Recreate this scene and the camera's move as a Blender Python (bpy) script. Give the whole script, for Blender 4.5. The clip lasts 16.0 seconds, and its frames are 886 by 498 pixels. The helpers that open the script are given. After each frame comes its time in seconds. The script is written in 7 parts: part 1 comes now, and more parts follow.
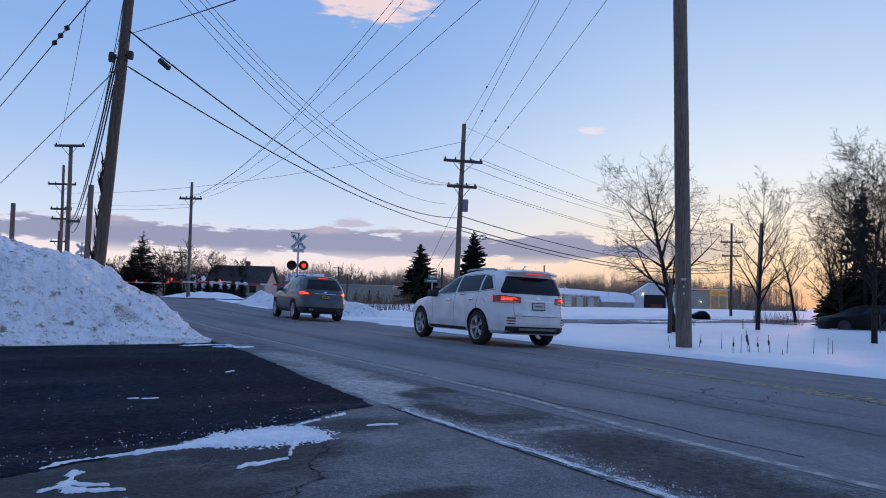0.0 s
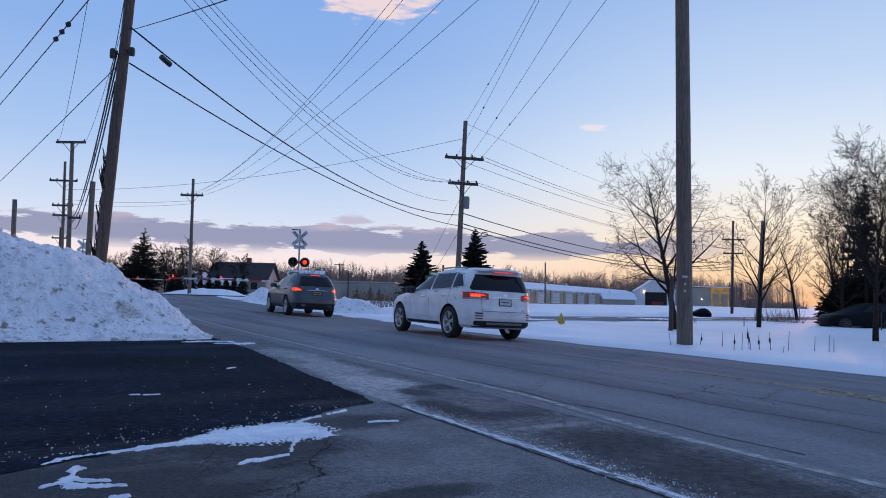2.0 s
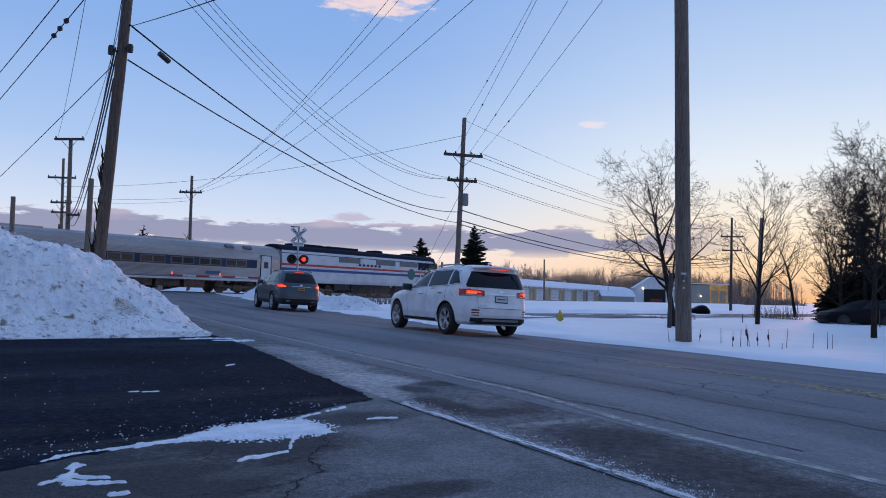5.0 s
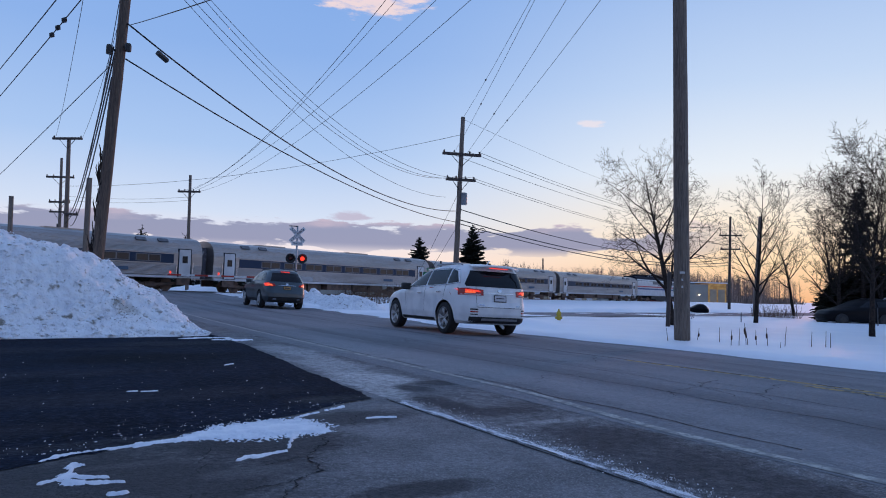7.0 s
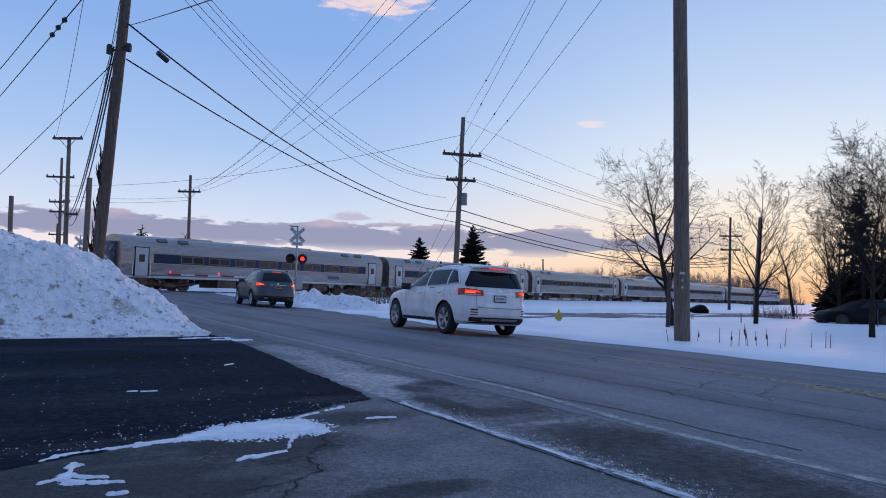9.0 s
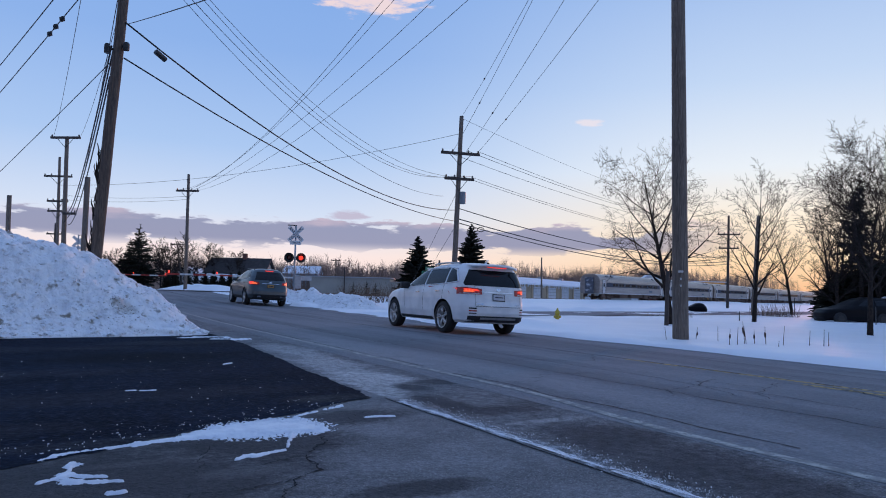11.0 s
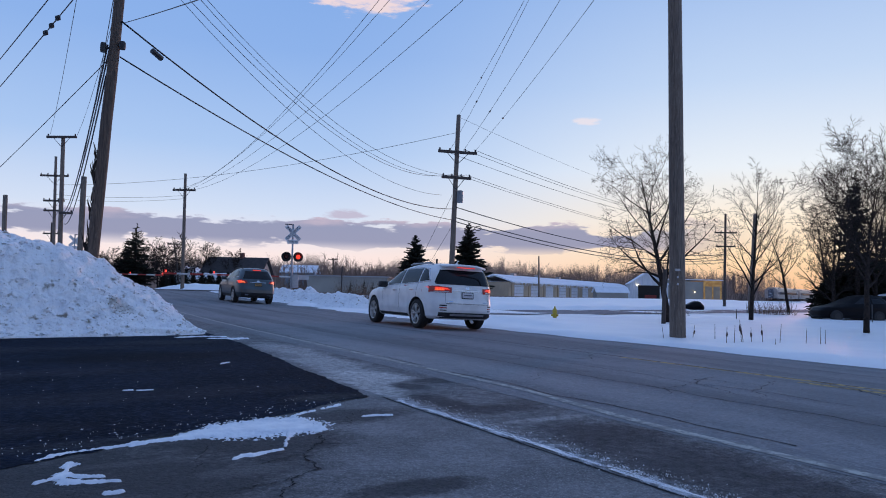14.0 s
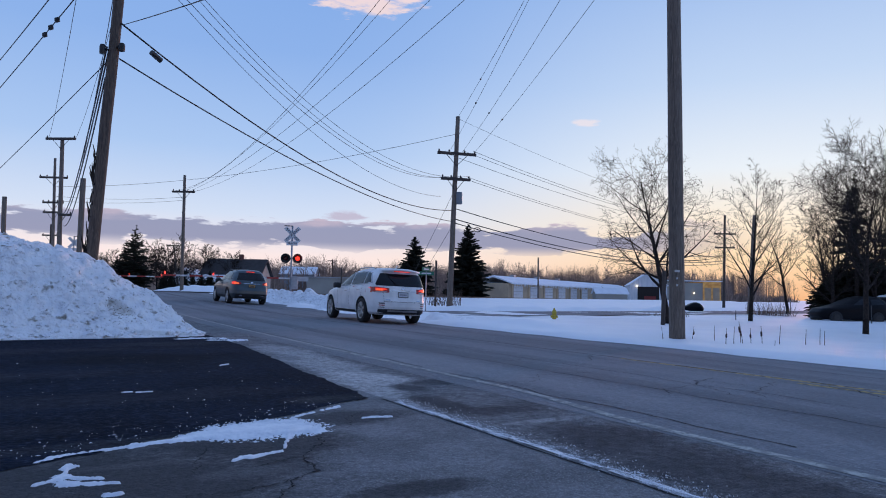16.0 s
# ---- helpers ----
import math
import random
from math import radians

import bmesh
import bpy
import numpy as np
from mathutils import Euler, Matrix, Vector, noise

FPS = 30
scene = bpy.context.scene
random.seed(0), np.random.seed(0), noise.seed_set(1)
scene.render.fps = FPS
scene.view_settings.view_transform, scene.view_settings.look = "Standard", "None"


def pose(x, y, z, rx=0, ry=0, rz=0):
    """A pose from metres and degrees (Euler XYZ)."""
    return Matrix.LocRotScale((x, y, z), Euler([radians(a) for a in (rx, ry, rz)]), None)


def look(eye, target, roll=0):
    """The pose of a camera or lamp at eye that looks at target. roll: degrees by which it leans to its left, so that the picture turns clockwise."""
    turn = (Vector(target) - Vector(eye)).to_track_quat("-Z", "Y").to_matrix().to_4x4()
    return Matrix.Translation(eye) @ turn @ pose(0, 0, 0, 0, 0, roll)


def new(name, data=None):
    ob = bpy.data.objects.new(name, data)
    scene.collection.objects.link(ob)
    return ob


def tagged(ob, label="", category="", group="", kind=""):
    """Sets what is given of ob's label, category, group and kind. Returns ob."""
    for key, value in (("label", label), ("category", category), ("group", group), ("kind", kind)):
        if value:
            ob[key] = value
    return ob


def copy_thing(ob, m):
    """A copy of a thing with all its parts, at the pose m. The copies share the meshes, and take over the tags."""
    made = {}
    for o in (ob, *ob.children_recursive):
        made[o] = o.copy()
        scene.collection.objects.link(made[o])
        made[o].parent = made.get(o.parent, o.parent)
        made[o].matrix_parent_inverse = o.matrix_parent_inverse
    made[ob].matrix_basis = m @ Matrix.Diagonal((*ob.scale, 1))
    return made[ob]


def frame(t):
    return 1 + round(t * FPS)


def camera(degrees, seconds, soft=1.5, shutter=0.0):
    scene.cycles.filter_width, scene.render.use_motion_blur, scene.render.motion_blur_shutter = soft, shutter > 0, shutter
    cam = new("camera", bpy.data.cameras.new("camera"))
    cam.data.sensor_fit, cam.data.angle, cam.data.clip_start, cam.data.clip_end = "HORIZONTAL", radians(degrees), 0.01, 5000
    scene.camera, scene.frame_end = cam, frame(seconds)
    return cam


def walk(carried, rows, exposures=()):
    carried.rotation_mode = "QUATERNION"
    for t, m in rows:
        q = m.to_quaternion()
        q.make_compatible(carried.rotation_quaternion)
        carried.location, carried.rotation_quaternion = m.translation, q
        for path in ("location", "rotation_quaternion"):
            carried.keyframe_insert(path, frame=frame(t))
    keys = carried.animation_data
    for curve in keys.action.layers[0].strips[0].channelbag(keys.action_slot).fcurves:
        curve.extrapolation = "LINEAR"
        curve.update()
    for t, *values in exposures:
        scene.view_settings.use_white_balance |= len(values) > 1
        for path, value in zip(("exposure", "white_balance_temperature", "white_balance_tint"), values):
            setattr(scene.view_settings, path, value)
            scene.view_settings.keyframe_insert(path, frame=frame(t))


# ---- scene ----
# Road frame: n across to the far side of the road, u along it, turned 30.5 degrees.
TURN = 30.5
EYE = (0.0, 0.0, 0.93)
cam = camera(66.3, 16.0, soft=1.0)
# seconds, yaw, pitch, roll
AIM = [(0.0, -0.037, 4.304, 1.405), (0.5, -0.005, 4.208, 1.469), (1.0, 0.021, 4.124, 1.496), (1.5, 0.053, 4.067, 1.5),
       (2.0, 0.054, 4.049, 1.501), (2.5, 0.022, 4.05, 1.5), (3.0, 0.003, 4.032, 1.499), (3.5, 0.0, 3.977, 1.499),
       (4.0, -0.003, 3.904, 1.499), (6.5, -0.136, 3.74, 1.434), (7.0, -0.154, 3.733, 1.418), (7.5, -0.161, 3.732, 1.42),
       (8.0, -0.16, 3.739, 1.437), (8.5, -0.155, 3.748, 1.457), (9.0, -0.149, 3.759, 1.488), (11.5, -0.315, 3.631, 1.357),
       (12.0, -0.359, 3.611, 1.342), (12.5, -0.405, 3.588, 1.316), (13.0, -0.445, 3.563, 1.273), (13.5, -0.476, 3.551, 1.25),
       (14.0, -0.501, 3.564, 1.251), (14.5, -0.52, 3.593, 1.24), (15.0, -0.531, 3.627, 1.222), (15.5, -0.54, 3.662, 1.209),
       (16.0, -0.55, 3.69, 1.2)]


def aim(yaw, pitch, roll):
    y, p = radians(yaw), radians(pitch)
    d = Vector((-math.sin(y) * math.cos(p), math.cos(y) * math.cos(p), math.sin(p)))
    return look(EYE, Vector(EYE) + d * 10, roll)


walk(cam, [(t, aim(y, p, r)) for t, y, p, r in AIM])

# ---- world and light ----
scene.view_settings.exposure = 0.0
world = bpy.data.worlds.new("dusk_sky")
scene.world = world
world.use_nodes = True
wt = world.node_tree
wt.nodes.clear()


def wmath(op, a, b=None, clamp=False):
    n = wt.nodes.new("ShaderNodeMath")
    n.operation, n.use_clamp = op, clamp
    for i, v in enumerate((a, b)):
        if v is None:
            continue
        if isinstance(v, (int, float)):
            n.inputs[i].default_value = v
        else:
            wt.links.new(v, n.inputs[i])
    return n.outputs[0]


def wstep(x, lo, hi):
    n = wt.nodes.new("ShaderNodeMapRange")
    n.interpolation_type = "SMOOTHSTEP"
    wt.links.new(x, n.inputs[0])
    n.inputs[1].default_value, n.inputs[2].default_value = lo, hi
    return n.outputs[0]


def wmix(f, a, b):
    n = wt.nodes.new("ShaderNodeMix")
    n.data_type = "RGBA"
    for sock, v in ((n.inputs[0], f), (n.inputs[6], a), (n.inputs[7], b)):
        if isinstance(v, tuple):
            sock.default_value = (*v, 1)
        elif isinstance(v, (int, float)):
            sock.default_value = v
        else:
            wt.links.new(v, sock)
    return n.outputs[2]


def wramp(x, stops):
    n = wt.nodes.new("ShaderNodeValToRGB")
    wt.links.new(x, n.inputs[0])
    el = n.color_ramp.elements
    while len(el) < len(stops):
        el.new(0.5)
    for e, (p, c) in zip(el, stops):
        e.position, e.color = p, (*c, 1)
    return n.outputs[0]


coord = wt.nodes.new("ShaderNodeTexCoord")
sep = wt.nodes.new("ShaderNodeSeparateXYZ")
wt.links.new(coord.outputs["Generated"], sep.inputs[0])
elev = wmath("MULTIPLY", wmath("ARCSINE", sep.outputs[2]), 180 / math.pi)
azim = wmath("MULTIPLY", wmath("ARCTAN2", sep.outputs[0], sep.outputs[1]), 180 / math.pi)
e01 = wmath("DIVIDE", elev, 60.0, True)
# away from the sunset, and towards it
cool = wramp(e01, [(0.0, (0.86, 0.66, 0.62)), (0.045, (0.98, 0.82, 0.80)), (0.10, (0.66, 0.75, 0.92)), (0.19, (0.415, 0.585, 0.89)),
                   (0.32, (0.27, 0.45, 0.83)), (0.45, (0.22, 0.40, 0.80)), (1.0, (0.24, 0.38, 0.74))])
warm = wramp(e01, [(0.0, (0.92, 0.50, 0.26)), (0.05, (1.0, 0.73, 0.47)), (0.10, (1.0, 0.86, 0.70)), (0.17, (0.83, 0.885, 0.95)),
                   (0.28, (0.55, 0.69, 0.92)), (0.45, (0.30, 0.47, 0.83)), (1.0, (0.24, 0.38, 0.74))])
glow = wstep(wmath("ABSOLUTE", wmath("SUBTRACT", azim, 30.0)), 42.0, 4.0)
sky_col = wmix(glow, cool, warm)
# the sky darkens away from the sunset
away = wstep(wmath("ABSOLUTE", wmath("SUBTRACT", azim, 30.0)), 60.0, 150.0)
away = wmath("MULTIPLY", away, wstep(elev, 65.0, 20.0))
sky_col = wmix(wmath("MULTIPLY", away, 0.62), sky_col, (0.10, 0.13, 0.26))
# long low cloud bank, small high cloud
cvec = wt.nodes.new("ShaderNodeCombineXYZ")
wt.links.new(wmath("MULTIPLY", azim, 0.10), cvec.inputs[0])
wt.links.new(wmath("MULTIPLY", elev, 0.42), cvec.inputs[1])
cn = wt.nodes.new("ShaderNodeTexNoise")
cn.inputs["Scale"].default_value, cn.inputs["Detail"].default_value, cn.inputs["Roughness"].default_value = 1.6, 6.0, 0.55
wt.links.new(cvec.outputs[0], cn.inputs["Vector"])
puff = cn.outputs[0]
band_c = wmath("SUBTRACT", 1.0, wmath("DIVIDE", wmath("ABSOLUTE", wmath("SUBTRACT", elev, 4.5)), 1.75))
dens = wmath("ADD", wmath("MULTIPLY", band_c, 0.34), puff)
cloud = wstep(dens, 0.62, 0.68)
cloud = wmath("MULTIPLY", cloud, wstep(elev, 2.8, 4.1))
cloud = wmath("MULTIPLY", cloud, wstep(azim, 27.0, 14.0))
shade = wstep(wmath("ADD", elev, wmath("MULTIPLY", puff, 3.0)), 6.7, 8.0)
cloud_col = wmix(shade, (0.27, 0.29, 0.45), (0.60, 0.48, 0.58))
sky_col = wmix(wmath("MULTIPLY", cloud, 0.9), sky_col, cloud_col)


wn = wt.nodes.new("ShaderNodeTexNoise")
wn.inputs["Scale"].default_value, wn.inputs["Detail"].default_value, wn.inputs["Roughness"].default_value = 3.4, 8.0, 0.62
wt.links.new(cvec.outputs[0], wn.inputs["Vector"])
wisp = wn.outputs[0]


def high_cloud(az, el, wide, tall, cut):
    d = wmath("ADD", wmath("POWER", wmath("DIVIDE", wmath("SUBTRACT", azim, az), wide), 2.0),
              wmath("POWER", wmath("DIVIDE", wmath("SUBTRACT", elev, el), tall), 2.0))
    return wstep(wmath("SUBTRACT", wmath("ADD", wmath("MULTIPLY", wmath("SUBTRACT", wisp, 0.5), 2.6), 0.95), d), cut, cut + 0.6)


sky_col = wmix(wmath("MULTIPLY", high_cloud(-6.4, 24.1, 6.0, 2.0, 0.1), 0.8), sky_col, (1.0, 0.76, 0.70))
sky_col = wmix(wmath("MULTIPLY", high_cloud(-7.8, 6.2, 2.4, 0.7, 0.3), 0.7), sky_col, (0.50, 0.42, 0.55))
sky_col = wmix(wmath("MULTIPLY", high_cloud(12.3, 14.2, 1.6, 0.5, 0.3), 0.6), sky_col, (0.95, 0.80, 0.80))
bg = wt.nodes.new("ShaderNodeBackground")
bg.inputs[1].default_value = 1.0
wt.links.new(sky_col, bg.inputs[0])
wo = wt.nodes.new("ShaderNodeOutputWorld")
wt.links.new(bg.outputs[0], wo.inputs[0])
# last warm light from the sunset
sun = new("sun", bpy.data.lights.new("sun", "SUN"))
sun.data.energy, sun.data.angle, sun.data.color = 0.7, radians(3), (1.0, 0.44, 0.36)
sun.matrix_world = look((53.0, 84.8, 9.5), (0, 0, 0))

# ---- materials ----
def material(name, base, rough=0.6, metal=0.0, alt=None, scale=6.0, detail=5.0, mixlo=0.35, mixhi=0.65, bump=0.0, bump_scale=60.0,
             spec=0.5, emit=None, strength=0.0, stretch=(1, 1, 1), island=0.0, fine=None, fine_scale=120.0, fine_lo=0.5, fine_hi=0.68, fine_detail=3.0, coat=0.0, space="Object", relief=0.02):
    """Base colour, broken up by a broad noise towards alt and a fine one towards fine, with fine relief."""
    m = bpy.data.materials.new(name)
    m.use_nodes = True
    nt = m.node_tree
    b = nt.nodes["Principled BSDF"]
    b.inputs["Roughness"].default_value, b.inputs["Metallic"].default_value = rough, metal
    b.inputs["Specular IOR Level"].default_value = spec
    b.inputs["Coat Weight"].default_value = coat
    b.inputs["Base Color"].default_value = (*base, 1)
    tc = nt.nodes.new("ShaderNodeTexCoord")
    mp = nt.nodes.new("ShaderNodeMapping")
    mp.inputs["Scale"].default_value = stretch
    nt.links.new(tc.outputs[space], mp.inputs[0])
    col = None

    def noise_of(s, d=5.0):
        n = nt.nodes.new("ShaderNodeTexNoise")
        n.inputs["Scale"].default_value, n.inputs["Detail"].default_value = s, d
        nt.links.new(mp.outputs[0], n.inputs["Vector"])
        return n.outputs[0]

    def mix(f, a, c):
        x = nt.nodes.new("ShaderNodeMix")
        x.data_type = "RGBA"
        nt.links.new(f, x.inputs[0])
        for sock, v in ((x.inputs[6], a), (x.inputs[7], c)):
            if isinstance(v, tuple):
                sock.default_value = (*v, 1)
            else:
                nt.links.new(v, sock)
        return x.outputs[2]

    def span(f, lo, hi):
        r = nt.nodes.new("ShaderNodeMapRange")
        r.interpolation_type = "SMOOTHSTEP"
        nt.links.new(f, r.inputs[0])
        r.inputs[1].default_value, r.inputs[2].default_value = lo, hi
        return r.outputs[0]

    if alt:
        col = mix(span(noise_of(scale, detail), mixlo, mixhi), base, alt)
    if fine:
        col = mix(span(noise_of(fine_scale, fine_detail), fine_lo, fine_hi), col or base, fine)
    if island:
        g = nt.nodes.new("ShaderNodeNewGeometry")
        v = nt.nodes.new("ShaderNodeHueSaturation")
        r = nt.nodes.new("ShaderNodeMapRange")
        nt.links.new(g.outputs["Random Per Island"], r.inputs[0])
        r.inputs[3].default_value, r.inputs[4].default_value = 1 - island, 1 + island
        nt.links.new(r.outputs[0], v.inputs["Value"])
        if col:
            nt.links.new(col, v.inputs["Color"])
        else:
            v.inputs["Color"].default_value = (*base, 1)
        col = v.outputs[0]
    if col:
        nt.links.new(col, b.inputs["Base Color"])
    if bump:
        bp = nt.nodes.new("ShaderNodeBump")
        bp.inputs["Strength"].default_value, bp.inputs["Distance"].default_value = bump, relief
        nt.links.new(noise_of(bump_scale, 6.0), bp.inputs["Height"])
        nt.links.new(bp.outputs[0], b.inputs["Normal"])
    if emit:
        b.inputs["Emission Color"].default_value, b.inputs["Emission Strength"].default_value = (*emit, 1), strength
    return m


def add_stains(m, blobs, soft=0.6, rough=None):
    """Stains with a ragged outline, in the object's own plan: (x, y, half width, half length, colour, amount)."""
    nt = m.node_tree
    b = nt.nodes["Principled BSDF"]
    tc = nt.nodes.new("ShaderNodeTexCoord")
    sp = nt.nodes.new("ShaderNodeSeparateXYZ")
    nt.links.new(tc.outputs["Object"], sp.inputs[0])
    nz = nt.nodes.new("ShaderNodeTexNoise")
    nz.inputs["Scale"].default_value, nz.inputs["Detail"].default_value = 2.2, 8.0
    nt.links.new(tc.outputs["Object"], nz.inputs["Vector"])

    nf = nt.nodes.new("ShaderNodeTexNoise")
    nf.inputs["Scale"].default_value, nf.inputs["Detail"].default_value, nf.inputs["Roughness"].default_value = 24.0, 8.0, 0.75
    nt.links.new(tc.outputs["Object"], nf.inputs["Vector"])

    def mth(op, x, y):
        n = nt.nodes.new("ShaderNodeMath")
        n.operation = op
        for i, v in enumerate((x, y)):
            if isinstance(v, (int, float)):
                n.inputs[i].default_value = v
            else:
                nt.links.new(v, n.inputs[i])
        return n.outputs[0]

    old = b.inputs["Base Color"].links[0].from_socket
    for x, y, w, l, c, amount in blobs:
        dx = mth("POWER", mth("ABSOLUTE", mth("DIVIDE", mth("SUBTRACT", sp.outputs[0], x), w), 0.0), 2.0)
        dy = mth("POWER", mth("ABSOLUTE", mth("DIVIDE", mth("SUBTRACT", sp.outputs[1], y), l), 0.0), 2.0)
        d = mth("ADD", mth("ADD", dx, dy), mth("MULTIPLY", mth("SUBTRACT", nz.outputs[0], 0.5), 2.6))
        d = mth("ADD", d, mth("MULTIPLY", mth("SUBTRACT", nf.outputs[0], 0.5), 2.4))
        r = nt.nodes.new("ShaderNodeMapRange")
        r.interpolation_type = "SMOOTHSTEP"
        nt.links.new(d, r.inputs[0])
        r.inputs[1].default_value, r.inputs[2].default_value = 1.0 + soft, 1.0 - soft
        r.inputs[4].default_value = amount
        x2 = nt.nodes.new("ShaderNodeMix")
        x2.data_type = "RGBA"
        nt.links.new(r.outputs[0], x2.inputs[0])
        nt.links.new(old, x2.inputs[6])
        x2.inputs[7].default_value = (*c, 1)
        old = x2.outputs[2]
    nt.links.new(old, b.inputs["Base Color"])
    return m


def add_grain(m, amount, scales=(34.0, 110.0)):
    """Stone and grit showing through a surface, over its stains."""
    nt = m.node_tree
    b = nt.nodes["Principled BSDF"]
    tc = nt.nodes.new("ShaderNodeTexCoord")
    col = b.inputs["Base Color"].links[0].from_socket
    for sc in scales:
        n = nt.nodes.new("ShaderNodeTexNoise")
        n.inputs["Scale"].default_value, n.inputs["Detail"].default_value, n.inputs["Roughness"].default_value = sc, 4.0, 0.7
        nt.links.new(tc.outputs["Object"], n.inputs["Vector"])
        r = nt.nodes.new("ShaderNodeMapRange")
        nt.links.new(n.outputs[0], r.inputs[0])
        r.inputs[1].default_value, r.inputs[2].default_value = 0.3, 0.7
        r.inputs[3].default_value, r.inputs[4].default_value = 1 - amount, 1 + amount
        v = nt.nodes.new("ShaderNodeHueSaturation")
        nt.links.new(r.outputs[0], v.inputs["Value"])
        nt.links.new(col, v.inputs["Color"])
        col = v.outputs[0]
    nt.links.new(col, b.inputs["Base Color"])


snow = material("snow", (0.93, 0.93, 0.945), 0.5, alt=(0.88, 0.89, 0.92), scale=0.5, bump=0.35, bump_scale=5.0, spec=0.5)
dirty_snow = material("dirty_snow", (0.92, 0.93, 0.95), 0.85, alt=(0.80, 0.82, 0.86), scale=3.2, detail=9, mixlo=0.48, mixhi=0.72, bump=1.0, bump_scale=9.0, relief=0.11, spec=0.15, fine=(0.30, 0.275, 0.235), fine_scale=5.0, fine_detail=14, fine_lo=0.59, fine_hi=0.72)
add_stains(dirty_snow, [(1.45, 14.3, 0.22, 0.13, (0.36, 0.33, 0.28), 0.5), (-2.7, 15.3, 0.30, 0.16, (0.38, 0.35, 0.29), 0.45), (2.2, 13.7, 0.6, 0.12, (0.45, 0.42, 0.37), 0.4)], soft=0.9)
ice = material("packed_ice", (0.88, 0.90, 0.94), 0.35, alt=(0.74, 0.77, 0.83), scale=9.0, bump=0.4, bump_scale=40.0)
road_mat = material("worn_asphalt", (0.215, 0.217, 0.230), 0.85, alt=(0.150, 0.153, 0.166), scale=1.5, detail=9, stretch=(1, 0.10, 1), bump=0.6, bump_scale=70, fine=(0.30, 0.298, 0.305), fine_scale=95, fine_detail=5, fine_lo=0.5, fine_hi=0.75, spec=0.25)
add_stains(road_mat, [(4.75, 8.0, 0.28, 9.0, (0.29, 0.29, 0.30), 0.5), (6.9, 9.0, 0.3, 12.0, (0.27, 0.27, 0.28), 0.45), (5.7, 9.0, 0.22, 14.0, (0.125, 0.127, 0.136), 0.5), (4.3, 9.5, 0.22, 3.0, (0.34, 0.335, 0.335), 0.5),
                      (5.3, 2.2, 0.5, 1.0, (0.13, 0.13, 0.14), 0.5), (6.6, 3.2, 0.5, 1.2, (0.14, 0.14, 0.15), 0.45), (9.0, 12.0, 0.4, 10.0, (0.15, 0.152, 0.163), 0.4)], soft=1.0)
shoulder_mat = material("shoulder_asphalt", (0.170, 0.168, 0.173), 0.85, alt=(0.115, 0.115, 0.122), scale=1.6, detail=9, bump=0.8, bump_scale=60, fine=(0.27, 0.265, 0.262), fine_scale=85, fine_detail=6, spec=0.25)
add_stains(shoulder_mat, [(3.42, 10.3, 0.36, 1.2, (0.42, 0.41, 0.405), 0.6), (3.28, 8.2, 0.36, 1.7, (0.48, 0.47, 0.46), 0.62), (3.12, 6.75, 0.42, 0.65, (0.52, 0.505, 0.49), 0.7), (2.88, 5.85, 0.22, 0.5, (0.50, 0.485, 0.47), 0.7),
                          (3.62, 7.5, 0.22, 0.35, (0.16, 0.16, 0.165), 0.7), (3.1, 9.4, 0.16, 0.5, (0.17, 0.17, 0.175), 0.6),
                          (3.75, 6.25, 0.42, 0.20, (0.056, 0.057, 0.064), 0.95), (3.25, 5.95, 0.16, 0.32, (0.056, 0.057, 0.064), 0.95), (3.04, 5.1, 0.17, 0.55, (0.05, 0.05, 0.056), 0.95), (3.25, 4.55, 0.42, 0.20, (0.054, 0.054, 0.060), 0.95),
                          (3.72, 4.75, 0.25, 0.22, (0.08, 0.08, 0.086), 0.7), (3.42, 4.05, 0.45, 0.07, (0.33, 0.325, 0.32), 0.6), (3.38, 3.45, 0.40, 0.40, (0.052, 0.052, 0.059), 0.95),
                          (3.30, 2.75, 0.40, 0.70, (0.054, 0.054, 0.061), 0.95), (3.20, 1.9, 0.40, 0.60, (0.06, 0.06, 0.066), 0.9)], soft=0.75)
seal_mat = material("sealed_asphalt", (0.0025, 0.0050, 0.0125), 0.9, alt=(0.007, 0.0125, 0.0270), scale=0.9, detail=10, stretch=(0.6, 1.2, 1), bump=0.8, bump_scale=40, fine=(0.020, 0.027, 0.046), fine_scale=36, fine_detail=6, fine_lo=0.52, fine_hi=0.62, spec=0.08)
add_stains(seal_mat, [(-2.5, 8.2, 3.2, 0.45, (0.030, 0.035, 0.048), 0.7), (0.6, 6.3, 1.6, 0.35, (0.022, 0.026, 0.036), 0.7), (-4, 11.2, 5.0, 0.5, (0.032, 0.036, 0.047), 0.7), (1.2, 9.6, 1.2, 0.6, (0.004, 0.005, 0.009), 0.8),
                     (-0.6, 5.1, 0.9, 0.25, (0.024, 0.027, 0.036), 0.6), (1.9, 12.0, 1.0, 0.4, (0.030, 0.034, 0.044), 0.6), (2.2, 5.6, 0.35, 0.18, (0.05, 0.05, 0.054), 0.7), (0.5, 4.5, 0.7, 0.14, (0.040, 0.041, 0.046), 0.6)], soft=0.9)
apron_mat = material("old_asphalt", (0.225, 0.222, 0.226), 0.9, alt=(0.150, 0.148, 0.152), scale=2.0, detail=9, bump=0.9, bump_scale=60, fine=(0.30, 0.295, 0.292), fine_scale=90, fine_detail=6, spec=0.2)
